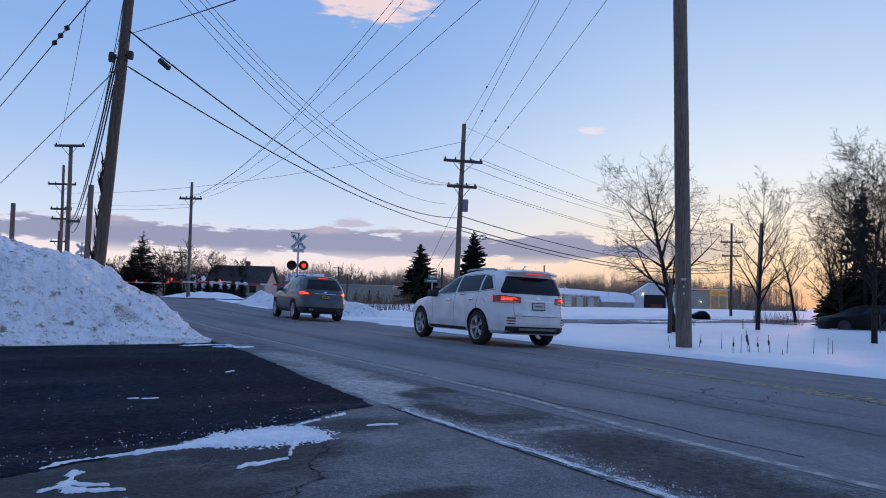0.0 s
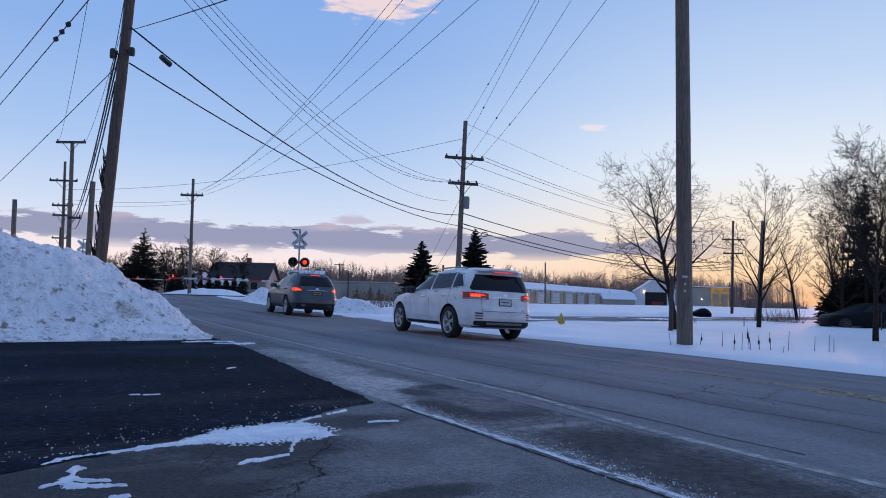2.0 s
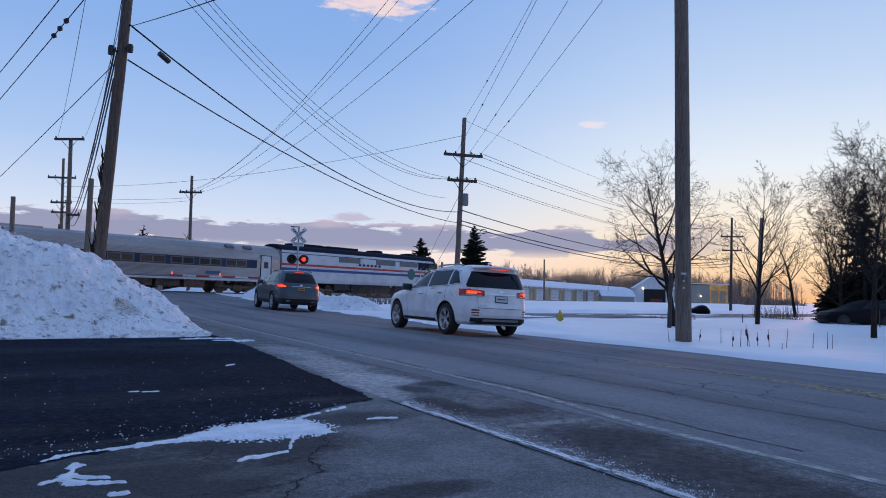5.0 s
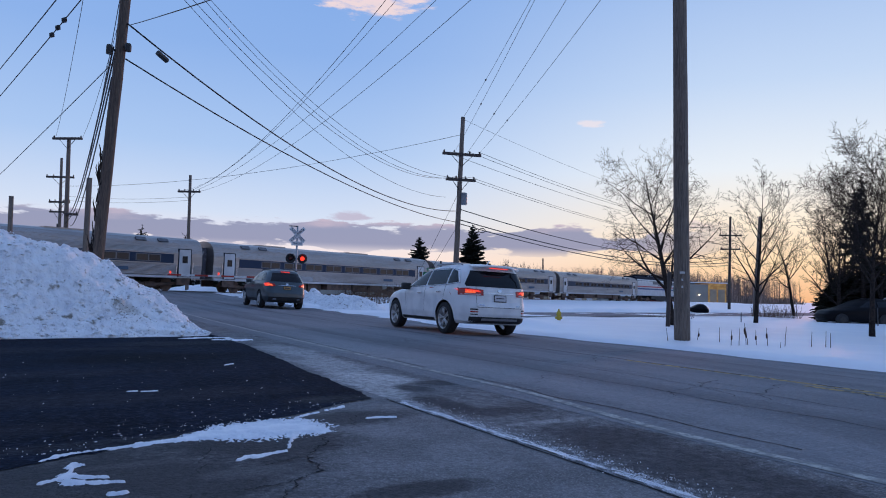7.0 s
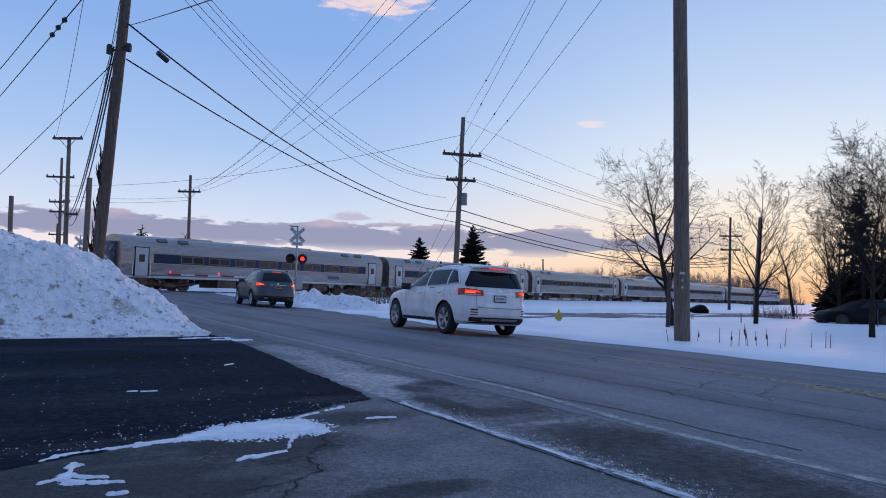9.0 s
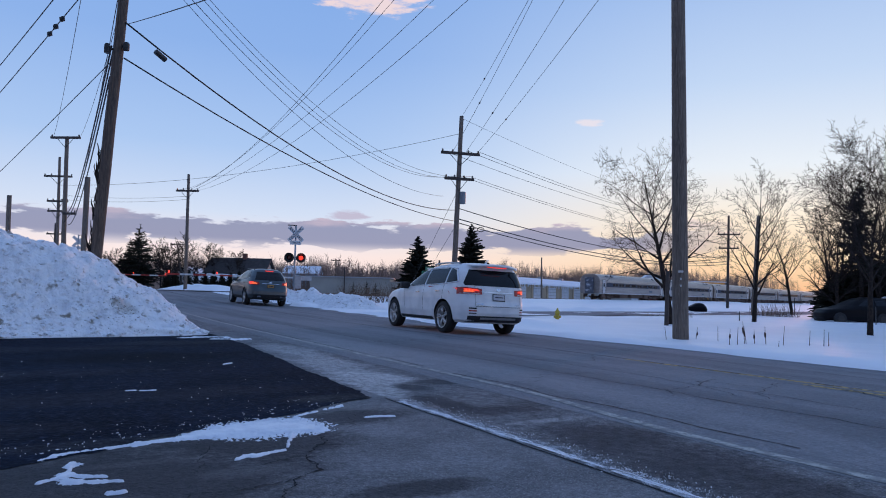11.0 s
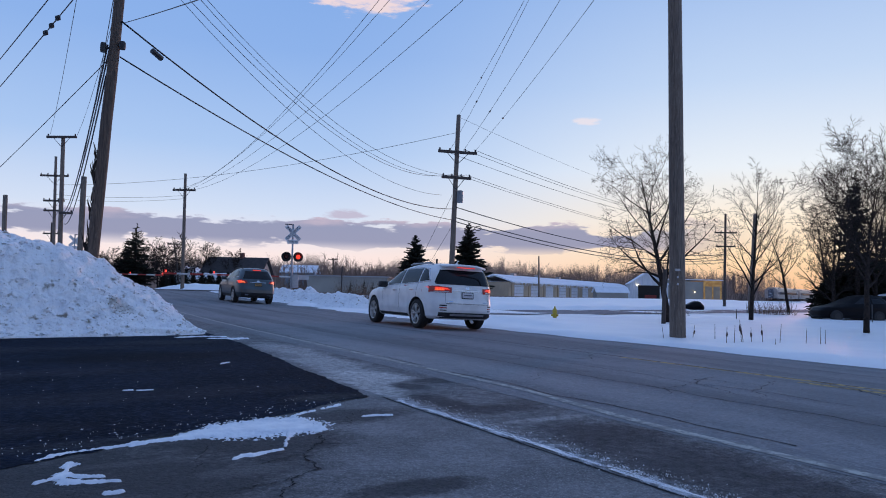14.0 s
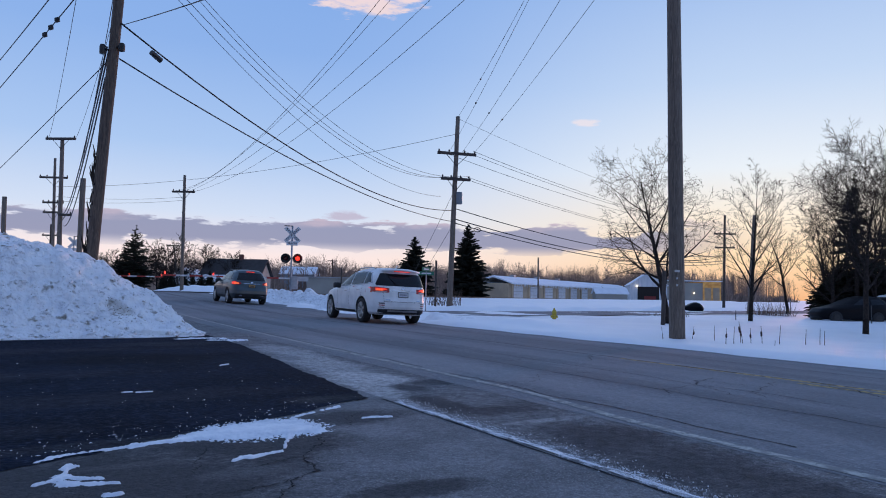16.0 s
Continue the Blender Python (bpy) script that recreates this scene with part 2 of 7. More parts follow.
add_stains(apron_mat, [(0.2, 3.6, 1.15, 0.85, (0.052, 0.051, 0.054), 0.92), (1.25, 4.2, 0.55, 0.42, (0.058, 0.057, 0.060), 0.92), (2.0, 4.75, 0.55, 0.28, (0.066, 0.066, 0.070), 0.9), (1.58, 2.88, 0.34, 0.13, (0.05, 0.05, 0.053), 0.9),
                       (2.32, 5.07, 0.18, 0.10, (0.20, 0.197, 0.20), 0.7), (1.0, 3.55, 0.22, 0.10, (0.13, 0.128, 0.13), 0.6), (0.55, 3.95, 0.30, 0.06, (0.11, 0.108, 0.11), 0.6), (0.1, 3.3, 0.35, 0.10, (0.12, 0.118, 0.12), 0.6)], soft=0.7)
add_grain(road_mat, 0.22)
add_grain(shoulder_mat, 0.5, (14.0, 55.0))
add_grain(seal_mat, 0.55, (9.0, 40.0))
add_grain(apron_mat, 0.32)
tar = material("crack_sealant", (0.022, 0.022, 0.024), 0.95, alt=(0.05, 0.05, 0.052), scale=9, spec=0.05)
yellow_paint = material("worn_yellow_paint", (0.52, 0.37, 0.13), 0.85, spec=0.2, alt=(0.13, 0.125, 0.11), scale=14, mixlo=0.42, mixhi=0.6)
wood = material("weathered_wood", (0.20, 0.155, 0.12), 0.85, alt=(0.11, 0.085, 0.07), scale=3.0, stretch=(14, 14, 0.6), bump=0.7, bump_scale=6, fine=(0.26, 0.21, 0.17), fine_scale=9)
dark_wood = material("dark_wood", (0.085, 0.065, 0.055), 0.85, alt=(0.05, 0.04, 0.036), scale=3.0, stretch=(10, 10, 1), bump=0.5, bump_scale=8)
bark = material("bark", (0.050, 0.038, 0.032), 0.95, spec=0.1, alt=(0.022, 0.018, 0.017), scale=12, bump=0.6, bump_scale=30)
wire_mat = material("cable", (0.015, 0.015, 0.018), 0.6)
galv = material("galvanised_steel", (0.42, 0.43, 0.45), 0.45, 0.8, alt=(0.34, 0.35, 0.37), scale=8)
black_metal = material("black_metal", (0.015, 0.015, 0.016), 0.5)
needles = material("spruce_needles", (0.024, 0.028, 0.022), 0.9, spec=0.1, alt=(0.046, 0.044, 0.032), scale=5, island=0.4)
twig_mat = material("distant_twigs", (0.36, 0.255, 0.205), 0.9, spec=0.05, alt=(0.20, 0.145, 0.12), scale=0.15, island=0.35)


# ---- mesh helpers ----
def mesh_of(name, verts, faces, mat, smooth=False):
    me = bpy.data.meshes.new(name)
    me.from_pydata([tuple(v) for v in verts], [], [tuple(f) for f in faces])
    me.materials.append(mat)
    if smooth:
        me.polygons.foreach_set("use_smooth", [True] * len(me.polygons))
    me.update()
    return me


def part(name, bm, mat, parent=None, label="", smooth=False, at=None):
    """Links a bmesh, or (vertices, faces), as one mesh object, under a thing or a part."""
    if isinstance(bm, tuple):
        me = mesh_of(name, bm[0], bm[1], mat, smooth)
    else:
        bmesh.ops.recalc_face_normals(bm, faces=bm.faces[:])
        me = bpy.data.meshes.new(name)
        bm.to_mesh(me)
        bm.free()
        me.materials.append(mat)
        if smooth:
            me.polygons.foreach_set("use_smooth", [True] * len(me.polygons))
    ob = new(name, me)
    if parent:
        ob.parent = parent
    if at is not None:
        ob.matrix_basis = at
    return tagged(ob, label) if label else ob


def thing(name, label, category, m, group="", kind=""):
    e = new(name)
    e.empty_display_size = 0.2
    e.matrix_basis = m
    return tagged(e, label, category, group, kind)


def box(x0, x1, y0, y1, z0, z1, bevel=0.0, bm=None):
    bm = bm or bmesh.new()
    vs = [bm.verts.new((x, y, z)) for z in (z0, z1) for y in (y0, y1) for x in (x0, x1)]
    fs = [bm.faces.new([vs[i] for i in f]) for f in ((0, 2, 3, 1), (4, 5, 7, 6), (0, 1, 5, 4), (2, 6, 7, 3), (0, 4, 6, 2), (1, 3, 7, 5))]
    if bevel:
        es = list({e for f in fs for e in f.edges})
        bmesh.ops.bevel(bm, geom=es, offset=bevel, segments=2, affect="EDGES", profile=0.7)
    return bm


def tube(points, radii, sides=8, cap=True):
    """Vertices and faces of a tube along points."""
    vs, fs = [], []
    k = len(points)
    for i, p in enumerate(points):
        p = Vector(p)
        d = (Vector(points[min(i + 1, k - 1)]) - Vector(points[max(i - 1, 0)])).normalized()
        a = d.orthogonal().normalized() if abs(d.z) < 0.9 else Vector((1, 0, 0)).cross(d).normalized()
        b = d.cross(a)
        for j in range(sides):
            t = 2 * math.pi * j / sides
            vs.append(p + (a * math.cos(t) + b * math.sin(t)) * radii[i])
    for i in range(k - 1):
        for j in range(sides):
            j2 = (j + 1) % sides
            fs.append((i * sides + j, i * sides + j2, (i + 1) * sides + j2, (i + 1) * sides + j))
    if cap:
        fs.append(tuple(range(sides - 1, -1, -1)))
        fs.append(tuple((k - 1) * sides + j for j in range(sides)))
    return vs, fs


def merge(*pieces):
    vs, fs = [], []
    for v, f in pieces:
        o = len(vs)
        vs.extend(v)
        fs.extend(tuple(i + o for i in q) for q in f)
    return vs, fs


def lerp_table(table, z):
    for (z0, *a), (z1, *b) in zip(table, table[1:]):
        if z <= z1:
            k = max(0.0, (z - z0) / (z1 - z0))
            return [x + (y - x) * k for x, y in zip(a, b)]
    return list(table[-1][1:])


def smooth01(x):
    x = min(1.0, max(0.0, x))
    return x * x * (3 - 2 * x)


def rnd(x, y, s, seed=0.0):
    return noise.noise(Vector((x * s, y * s, seed)))


# ---- the lie of the land, in the road frame ----
CN, SN = math.cos(radians(TURN)), math.sin(radians(TURN))
RAIL_B = math.atan2(0.640, 0.768)


def to_road(x, y):
    return x * CN + y * SN, -x * SN + y * CN


def to_world(n, u):
    return n * CN - u * SN, n * SN + u * CN


def road_z(n, u):
    z = 0.64 * max(0.0, (min(u, 52.4) - 14) / 38.4) ** 1.9
    if u > 56:
        z -= 0.012 * (min(u, 120) - 56)
    crown = -0.026 * abs(n - 7.6) if n > 7.6 else -0.004 * (7.6 - n)
    return z + crown


def rail_dist(n, u):
    x, y = to_world(n, u)
    return (x + 22.61) * 0.768 - (y - 45.93) * 0.640  # to the near side positive


def pile_h(n, u):
    """The ploughed heap beside the driveway."""
    if n > 3.9 or n < -14 or u < 12.9 or u > 23:
        return -1.0
    edge = 3.02 + 0.15 * rnd(n, u, 0.9, 3)
    top = 2.15 * (1 - math.exp(-max(0, edge - n) / 1.75)) if n > -3 else 2.1
    foot = 13.35 + 0.12 * rnd(n, u, 0.8, 8)
    side = smooth01((u - foot) / 2.6) * smooth01((22.5 - u) / 4)
    side = max(0.0, side) ** 0.75
    h = top * side
    if h <= 0:
        return -0.12
    lump = 0.20 * rnd(n, u, 0.9, 1) + 0.12 * rnd(n, u, 1.9, 2) + 0.11 * (0.3 - abs(rnd(n, u, 2.3, 4))) + 0.06 * rnd(n, u, 6, 5) + 0.07 * (0.25 - abs(rnd(n, u, 7, 6))) + 0.035 * rnd(n, u, 17, 7)
    # broken clods, more of them towards the foot
    far, _ = noise.voronoi(Vector((n * 3.4 + 0.4 * rnd(n, u, 2, 31), u * 3.4, h * 3.0)))
    clod = smooth01(0.5 + 1.6 * rnd(n, u, 0.8, 33) + 0.3 * (1.2 - h))
    lump += 0.16 * clod * (0.42 - far[0])
    far, _ = noise.voronoi(Vector((n * 8.0, u * 8.0, h * 7.0)))
    lump += 0.06 * clod * (0.4 - far[0])
    return h + lump * min(1, h * 1.6) - 0.02


def ground_z(n, u):
    z = road_z(min(max(n, 4), 11), u)
    r = rail_dist(n, u)
    lumps = 0.05 * rnd(n, u, 0.25, 1) + 0.025 * rnd(n, u, 1.1, 2)
    if n > 10.2:  # snow verge beyond the road
        side = to_side(n, u)
        z = -0.10 + 0.10 * smooth01((n - 10.6) / 0.8) - 0.12 * smooth01((n - 13) / 8)
        if u > 22:
            z += road_z(11, u) * smooth01((26 - n) / 12)
        z += lumps * (1 + 1.2 * smooth01((14 - n) / 3))
        z -= 0.22 * smooth01((11.15 - n + 0.25 * rnd(n, u, 0.8, 7)) / 0.5)
        # bank on the verge before the crossing
        b = math.exp(-((n - 13.6) / 1.3) ** 2) * smooth01((u - 29.5) / 3) * smooth01((49 - u) / 2)
        z -= b * 0.3
        c = math.exp(-((n - 13.2) / 1.6) ** 2) * smooth01((u - 57) / 3) * smooth01((90 - u) / 10)
        z += c * (0.7 + 0.4 * rnd(n, u, 0.5, 4))
        e = math.exp(-((n - 13.3) / 1.2) ** 2) * smooth01((u - 14.0) / 3) * smooth01((20.5 - u) / 1.2)
        z += e * 0.12
        if side > -1:
            z = z * smooth01((side - 0.2) / 0.9) + (side_z(n, u) - 0.10) * (1 - smooth01((side - 0.2) / 0.9))
            z += 0.38 * math.exp(-((side - 1.6) / 0.8) ** 2) * (0.6 + 0.5 * rnd(n, u, 0.5, 2)) * (1 if to_side_signed(n, u) > 0 else 0.25)
    elif n < 2.8:  # beyond the driveway on this side
        z = road_z(4, u) - 0.14
        if u > 13:
            z += (0.3 + lumps) * smooth01((u - 20.5) / 4) * smooth01((2.2 - n) / 2)
    else:
        z = road_z(n, u) - 0.14
    emb = smooth01((9 - abs(r)) / 6.5)
    if emb > 0 and (n > 11.6 or n < 2):
        z = max(z, z * (1 - emb) + 0.42 * emb)
    if abs(n) > 130 or abs(u) > 130:
        z -= 0.2
    return z


# side street, from the main road's edge across the snow
SIDE_A, SIDE_B = Vector(to_road(-0.6, 33.0)), Vector(to_road(30.0, 58.0))
SIDE_D = (SIDE_B - SIDE_A).normalized()
SIDE_P = Vector((-SIDE_D.y, SIDE_D.x))


def to_side_signed(n, u):
    p = Vector((n, u)) - SIDE_A
    return p.dot(SIDE_P)


def to_side(n, u):
    """How far outside the side street's edge; -1 is well inside."""
    p = Vector((n, u)) - SIDE_A
    if p.dot(SIDE_D) > 60:
        return 9.0
    return abs(p.dot(SIDE_P)) - 3.1


def side_z(n, u):
    return road_z(11, u) * smooth01((26 - n) / 12) - 0.10


def spaced(stops):
    out = []
    for a, b, s in stops:
        k = max(1, round((b - a) / s))
        out.extend(a + (b - a) * i / k for i in range(k))
    return out + [stops[-1][1]]


ROAD = pose(0, 0, 0, 0, 0, TURN)


def sheet(ns, us, zf):
    vs = [(n, u, zf(n, u)) for u in us for n in ns]
    w = len(ns)
    fs = [(j * w + i, j * w + i + 1, (j + 1) * w + i + 1, (j + 1) * w + i) for j in range(len(us) - 1) for i in range(w - 1)]
    return vs, fs


ns = spaced([(-900, -200, 70), (-200, -40, 8), (-40, -12, 1.2), (-12, 4.2, 0.6), (4.2, 10.2, 1.0), (10.2, 16, 0.2), (16, 50, 0.7), (50, 200, 6), (200, 1500, 80)])
us = spaced([(-700, -60, 60), (-60, 0, 5), (0, 12.6, 0.35), (12.6, 24, 0.4), (24, 52, 0.45), (52, 100, 1.2), (100, 200, 6), (200, 1500, 80)])
ground = part("ground", sheet(ns, us, ground_z), snow, at=ROAD, smooth=True)
tagged(ground, "snow-covered ground with ploughed heaps and banks", "snow", kind="structure")

us_r = spaced([(-60, 0, 4), (0, 60, 1), (60, 110, 4)])
road = part("road", sheet([3.82, 5, 6.2, 7.6, 9, 10.2, 11.6], us_r, road_z), road_mat, at=ROAD)
tagged(road, "grey worn asphalt road with cracks and faded lines", "road", kind="structure")
shoulder = part("shoulder", sheet([2.62, 3.3, 4.05], us_r, lambda n, u: road_z(4, u) - 0.003), shoulder_mat, at=ROAD)
tagged(shoulder, "patchy asphalt shoulder with pale salt stains", "shoulder", kind="structure")


def apron_edge(n):
    return 4.15 + 0.50 * n + 0.06 * rnd(n, 0, 2.0, 4) + 0.04 * rnd(n, 0, 7, 4) + 0.02 * rnd(n, 0, 17, 4)


apron = part("apron", sheet(spaced([(-20, -1, 2), (-1, 2.7, 0.2)]), spaced([(-30, 0, 3), (0, 6, 0.5)]), lambda n, u: -0.010), apron_mat, at=ROAD)
tagged(apron, "old patchy grey asphalt driveway apron", "driveway", kind="structure")
dn = spaced([(-30, -1, 1.5), (-1, 2.68, 0.04)])
KD = 90
dv = [(n, apron_edge(n) + (14.2 - apron_edge(n)) * k / KD, -0.006) for n in dn for k in range(KD + 1)]


def seal_edge(u):
    """How far the seal coat runs towards the road."""
    return lerp_table([(4.0, 2.50), (5.45, 2.56), (6.0, 2.63), (6.8, 2.66), (7.9, 2.74), (9.5, 2.87), (11.3, 3.00), (15.0, 3.02)], u)[0]


dv = [(n + (seal_edge(u) - 2.68 + 0.05 * rnd(u, 0, 1.1, 9) + 0.04 * rnd(u, 0, 4, 9) + 0.035 * rnd(u, 0, 11, 9)) * smooth01((n - 1.6) / 1.08), u, z + 0.004 * (n > 2.3)) for n, u, z in dv]
K1 = KD + 1
df = [(i * K1 + k, (i + 1) * K1 + k, (i + 1) * K1 + k + 1, i * K1 + k + 1) for i in range(len(dn) - 1) for k in range(KD)]
driveway = part("driveway", (dv, df), seal_mat, at=ROAD)
tagged(driveway, "freshly sealed black asphalt driveway", "driveway", kind="structure")
sv = [(p + o) for p in [Vector((*(SIDE_A + SIDE_D * d), 0)) for d in [0, 2, 4, 8, 12, 18, 26, 36, 60]] for o in (Vector((*SIDE_P, 0)) * -3.0, Vector((*SIDE_P, 0)) * 3.0)]
sv = [(v.x, v.y, side_z(v.x, v.y) - 0.01) for v in sv]
side_road = part("side_road", (sv, [(2 * i, 2 * i + 1, 2 * i + 3, 2 * i + 2) for i in range(8)]), road_mat, at=ROAD)
tagged(side_road, "asphalt side street between snow banks", "road", kind="structure")

heap = part("snow_mound", sheet(spaced([(-14, -5, 0.15), (-5, 3.9, 0.034)]), spaced([(12.9, 16.6, 0.034), (16.6, 23, 0.12)]), lambda n, u: max(pile_h(n, u) if pile_h(n, u) > 0.005 else -0.15, -0.15)), dirty_snow, at=ROAD, smooth=True)
tagged(heap, "tall lumpy heap of ploughed dirty snow beside the driveway", "snow mound")


def lump_of(rng, c, r, flat_=0.8):
    """A small broken chunk: an octahedron with jittered corners and split edges."""
    ax = [Vector((1, 0, 0)), Vector((0, 1, 0)), Vector((-1, 0, 0)), Vector((0, -1, 0)), Vector((0, 0, 1)), Vector((0, 0, -1))]
    turn = Euler((rng.uniform(0, 6), rng.uniform(0, 6), rng.uniform(0, 6))).to_matrix()
    vs = [turn @ (a * r * rng.uniform(0.6, 1.25)) for a in ax]
    vs = [Vector(c) + Vector((v.x, v.y, v.z * flat_)) for v in vs]
    return vs, [(0, 1, 4), (1, 2, 4), (2, 3, 4), (3, 0, 4), (1, 0, 5), (2, 1, 5), (3, 2, 5), (0, 3, 5)]


rng = random.Random(77)
clods, bits = [], []
while len(clods) < 2600:
    n, u = rng.uniform(-6.5, 3.4), 13.2 + 4.2 * rng.random() ** 1.6
    h = pile_h(n, u)
    if h < 0.01 or rnd(n, u, 0.9, 61) < -0.25 + 0.35 * rng.random() - 0.25 * (h < 0.5):
        continue
    r = 0.014 + 0.055 * rng.random() ** 3
    clods.append(lump_of(rng, (n, u, h + r * 0.15), r))
while len(bits) < 520:
    n, u = rng.uniform(-6.0, 3.5), 13.1 + 3.8 * rng.random() ** 1.4
    h = pile_h(n, u)
    if h < 0.004 or rnd(n, u, 1.3, 67) + 0.4 * rnd(n, u, 4.0, 68) < 0.12:
        continue
    r = 0.004 + 0.013 * rng.random() ** 2.5
    bits.append(lump_of(rng, (n, u, h), r, 0.6))
while len(bits) < 680:
    n, u = 1.45 + rng.gauss(0, 0.22), 14.25 + rng.gauss(0, 0.16)
    bits.append(lump_of(rng, (n, u, pile_h(n, u)), 0.006 + 0.016 * rng.random() ** 2, 0.6))
tagged(part("snow_clods", merge(*clods), dirty_snow, at=ROAD), "broken clods of snow on a ploughed heap", "snow", kind="stuff")
soil = material("frozen_soil", (0.27, 0.24, 0.18), 0.95, alt=(0.11, 0.095, 0.075), scale=8, island=0.4)
tagged(part("dirt_bits", merge(*bits), soil, at=ROAD), "bits of frozen soil and turf in ploughed snow", "dirt", kind="stuff")


def bank_z(n, u):
    """The lumpy ploughed bank on the verge before the crossing."""
    b = math.exp(-((n - 13.6) / 1.25) ** 2) * smooth01((u - 29.0) / 2.0) * smooth01((49.5 - u) / 1.5)
    h = 0.62 + 0.35 * rnd(n, u, 0.45, 5) + 0.28 * rnd(n, u, 1.3, 6) + 0.16 * (0.3 - abs(rnd(n, u, 2.6, 7))) + 0.10 * rnd(n, u, 5, 8)
    return road_z(11, u) + (b * h if b > 0.02 else 0) - 0.10 + 0.03 * rnd(n, u, 2, 3)


bank = part("snow_bank", sheet(spaced([(11.4, 17.0, 0.10)]), spaced([(28.6, 50, 0.12)]), bank_z), dirty_snow, at=ROAD, smooth=True)
tagged(bank, "lumpy ploughed snow bank along the road verge", "snow bank")


def verge_z(n, u):
    """The low crust thrown up along the road's edge."""
    e = 11.2 + 0.30 * rnd(n, u, 0.35, 11) + 0.12 * rnd(n, u, 1.4, 12)
    rise = smooth01((n - e) / 0.7) * smooth01((14.6 - n) / 2.2)
    tall = 0.16 + 0.20 * smooth01((u - 15) / 4) * smooth01((21.2 - u) / 1.0)
    ends = smooth01((21.4 - u) / 0.8)
    lumps = 0.8 + 0.7 * rnd(n, u, 0.7, 13) + 0.5 * rnd(n, u, 2.2, 14) + 0.3 * rnd(n, u, 5, 15)
    return road_z(11, u) - 0.14 + ends * rise * tall * lumps - 0.16 * (1 - ends * smooth01((n - e) / 0.4))


verge = part("verge_crust", sheet(spaced([(10.9, 14.8, 0.10)]), spaced([(-8, 22, 0.14)]), verge_z), snow, at=ROAD, smooth=True)
tagged(verge, "low lumpy crust of ploughed snow along the road", "snow bank")

# ---- vehicles ----
car_white = material("white_car_paint", (0.86, 0.865, 0.87), 0.35, coat=0.2, alt=(0.74, 0.75, 0.76), scale=3)
car_grey = material("grey_blue_car_paint", (0.062, 0.085, 0.098), 0.35, 0.3, coat=0.4, alt=(0.052, 0.072, 0.084), scale=2)
car_black = material("black_car_paint", (0.004, 0.004, 0.006), 0.4, spec=0.12)
plastic = material("black_plastic", (0.018, 0.018, 0.02), 0.6, alt=(0.028, 0.028, 0.03), scale=10)
glass_dark = material("tinted_glass", (0.006, 0.007, 0.010), 0.08, spec=0.3)
rubber = material("tyre_rubber", (0.016, 0.016, 0.017), 0.85, alt=(0.026, 0.026, 0.027), scale=20)
alloy = material("alloy_wheel", (0.62, 0.61, 0.60), 0.4, 0.5, alt=(0.48, 0.47, 0.46), scale=6)
chrome = material("chrome", (0.7, 0.7, 0.72), 0.15, 1.0)
lamp_red = material("red_lamp_lens", (0.42, 0.016, 0.014), 0.2, coat=0.5)
lamp_clear = material("clear_lamp_lens", (0.55, 0.50, 0.50), 0.2, coat=0.5)
lamp_lit = material("lit_red_lamp", (0.5, 0.02, 0.02), 0.3, emit=(1.0, 0.05, 0.02), strength=0.95)
lamp_amber = material("lit_orange_lamp", (0.5, 0.1, 0.02), 0.3, emit=(1.0, 0.14, 0.05), strength=0.9)
plate_mat = material("number_plate", (0.55, 0.55, 0.58), 0.5)
plate_gold = material("yellow_number_plate", (0.42, 0.22, 0.05), 0.5)
ink = material("dark_ink", (0.02, 0.02, 0.05), 0.6)


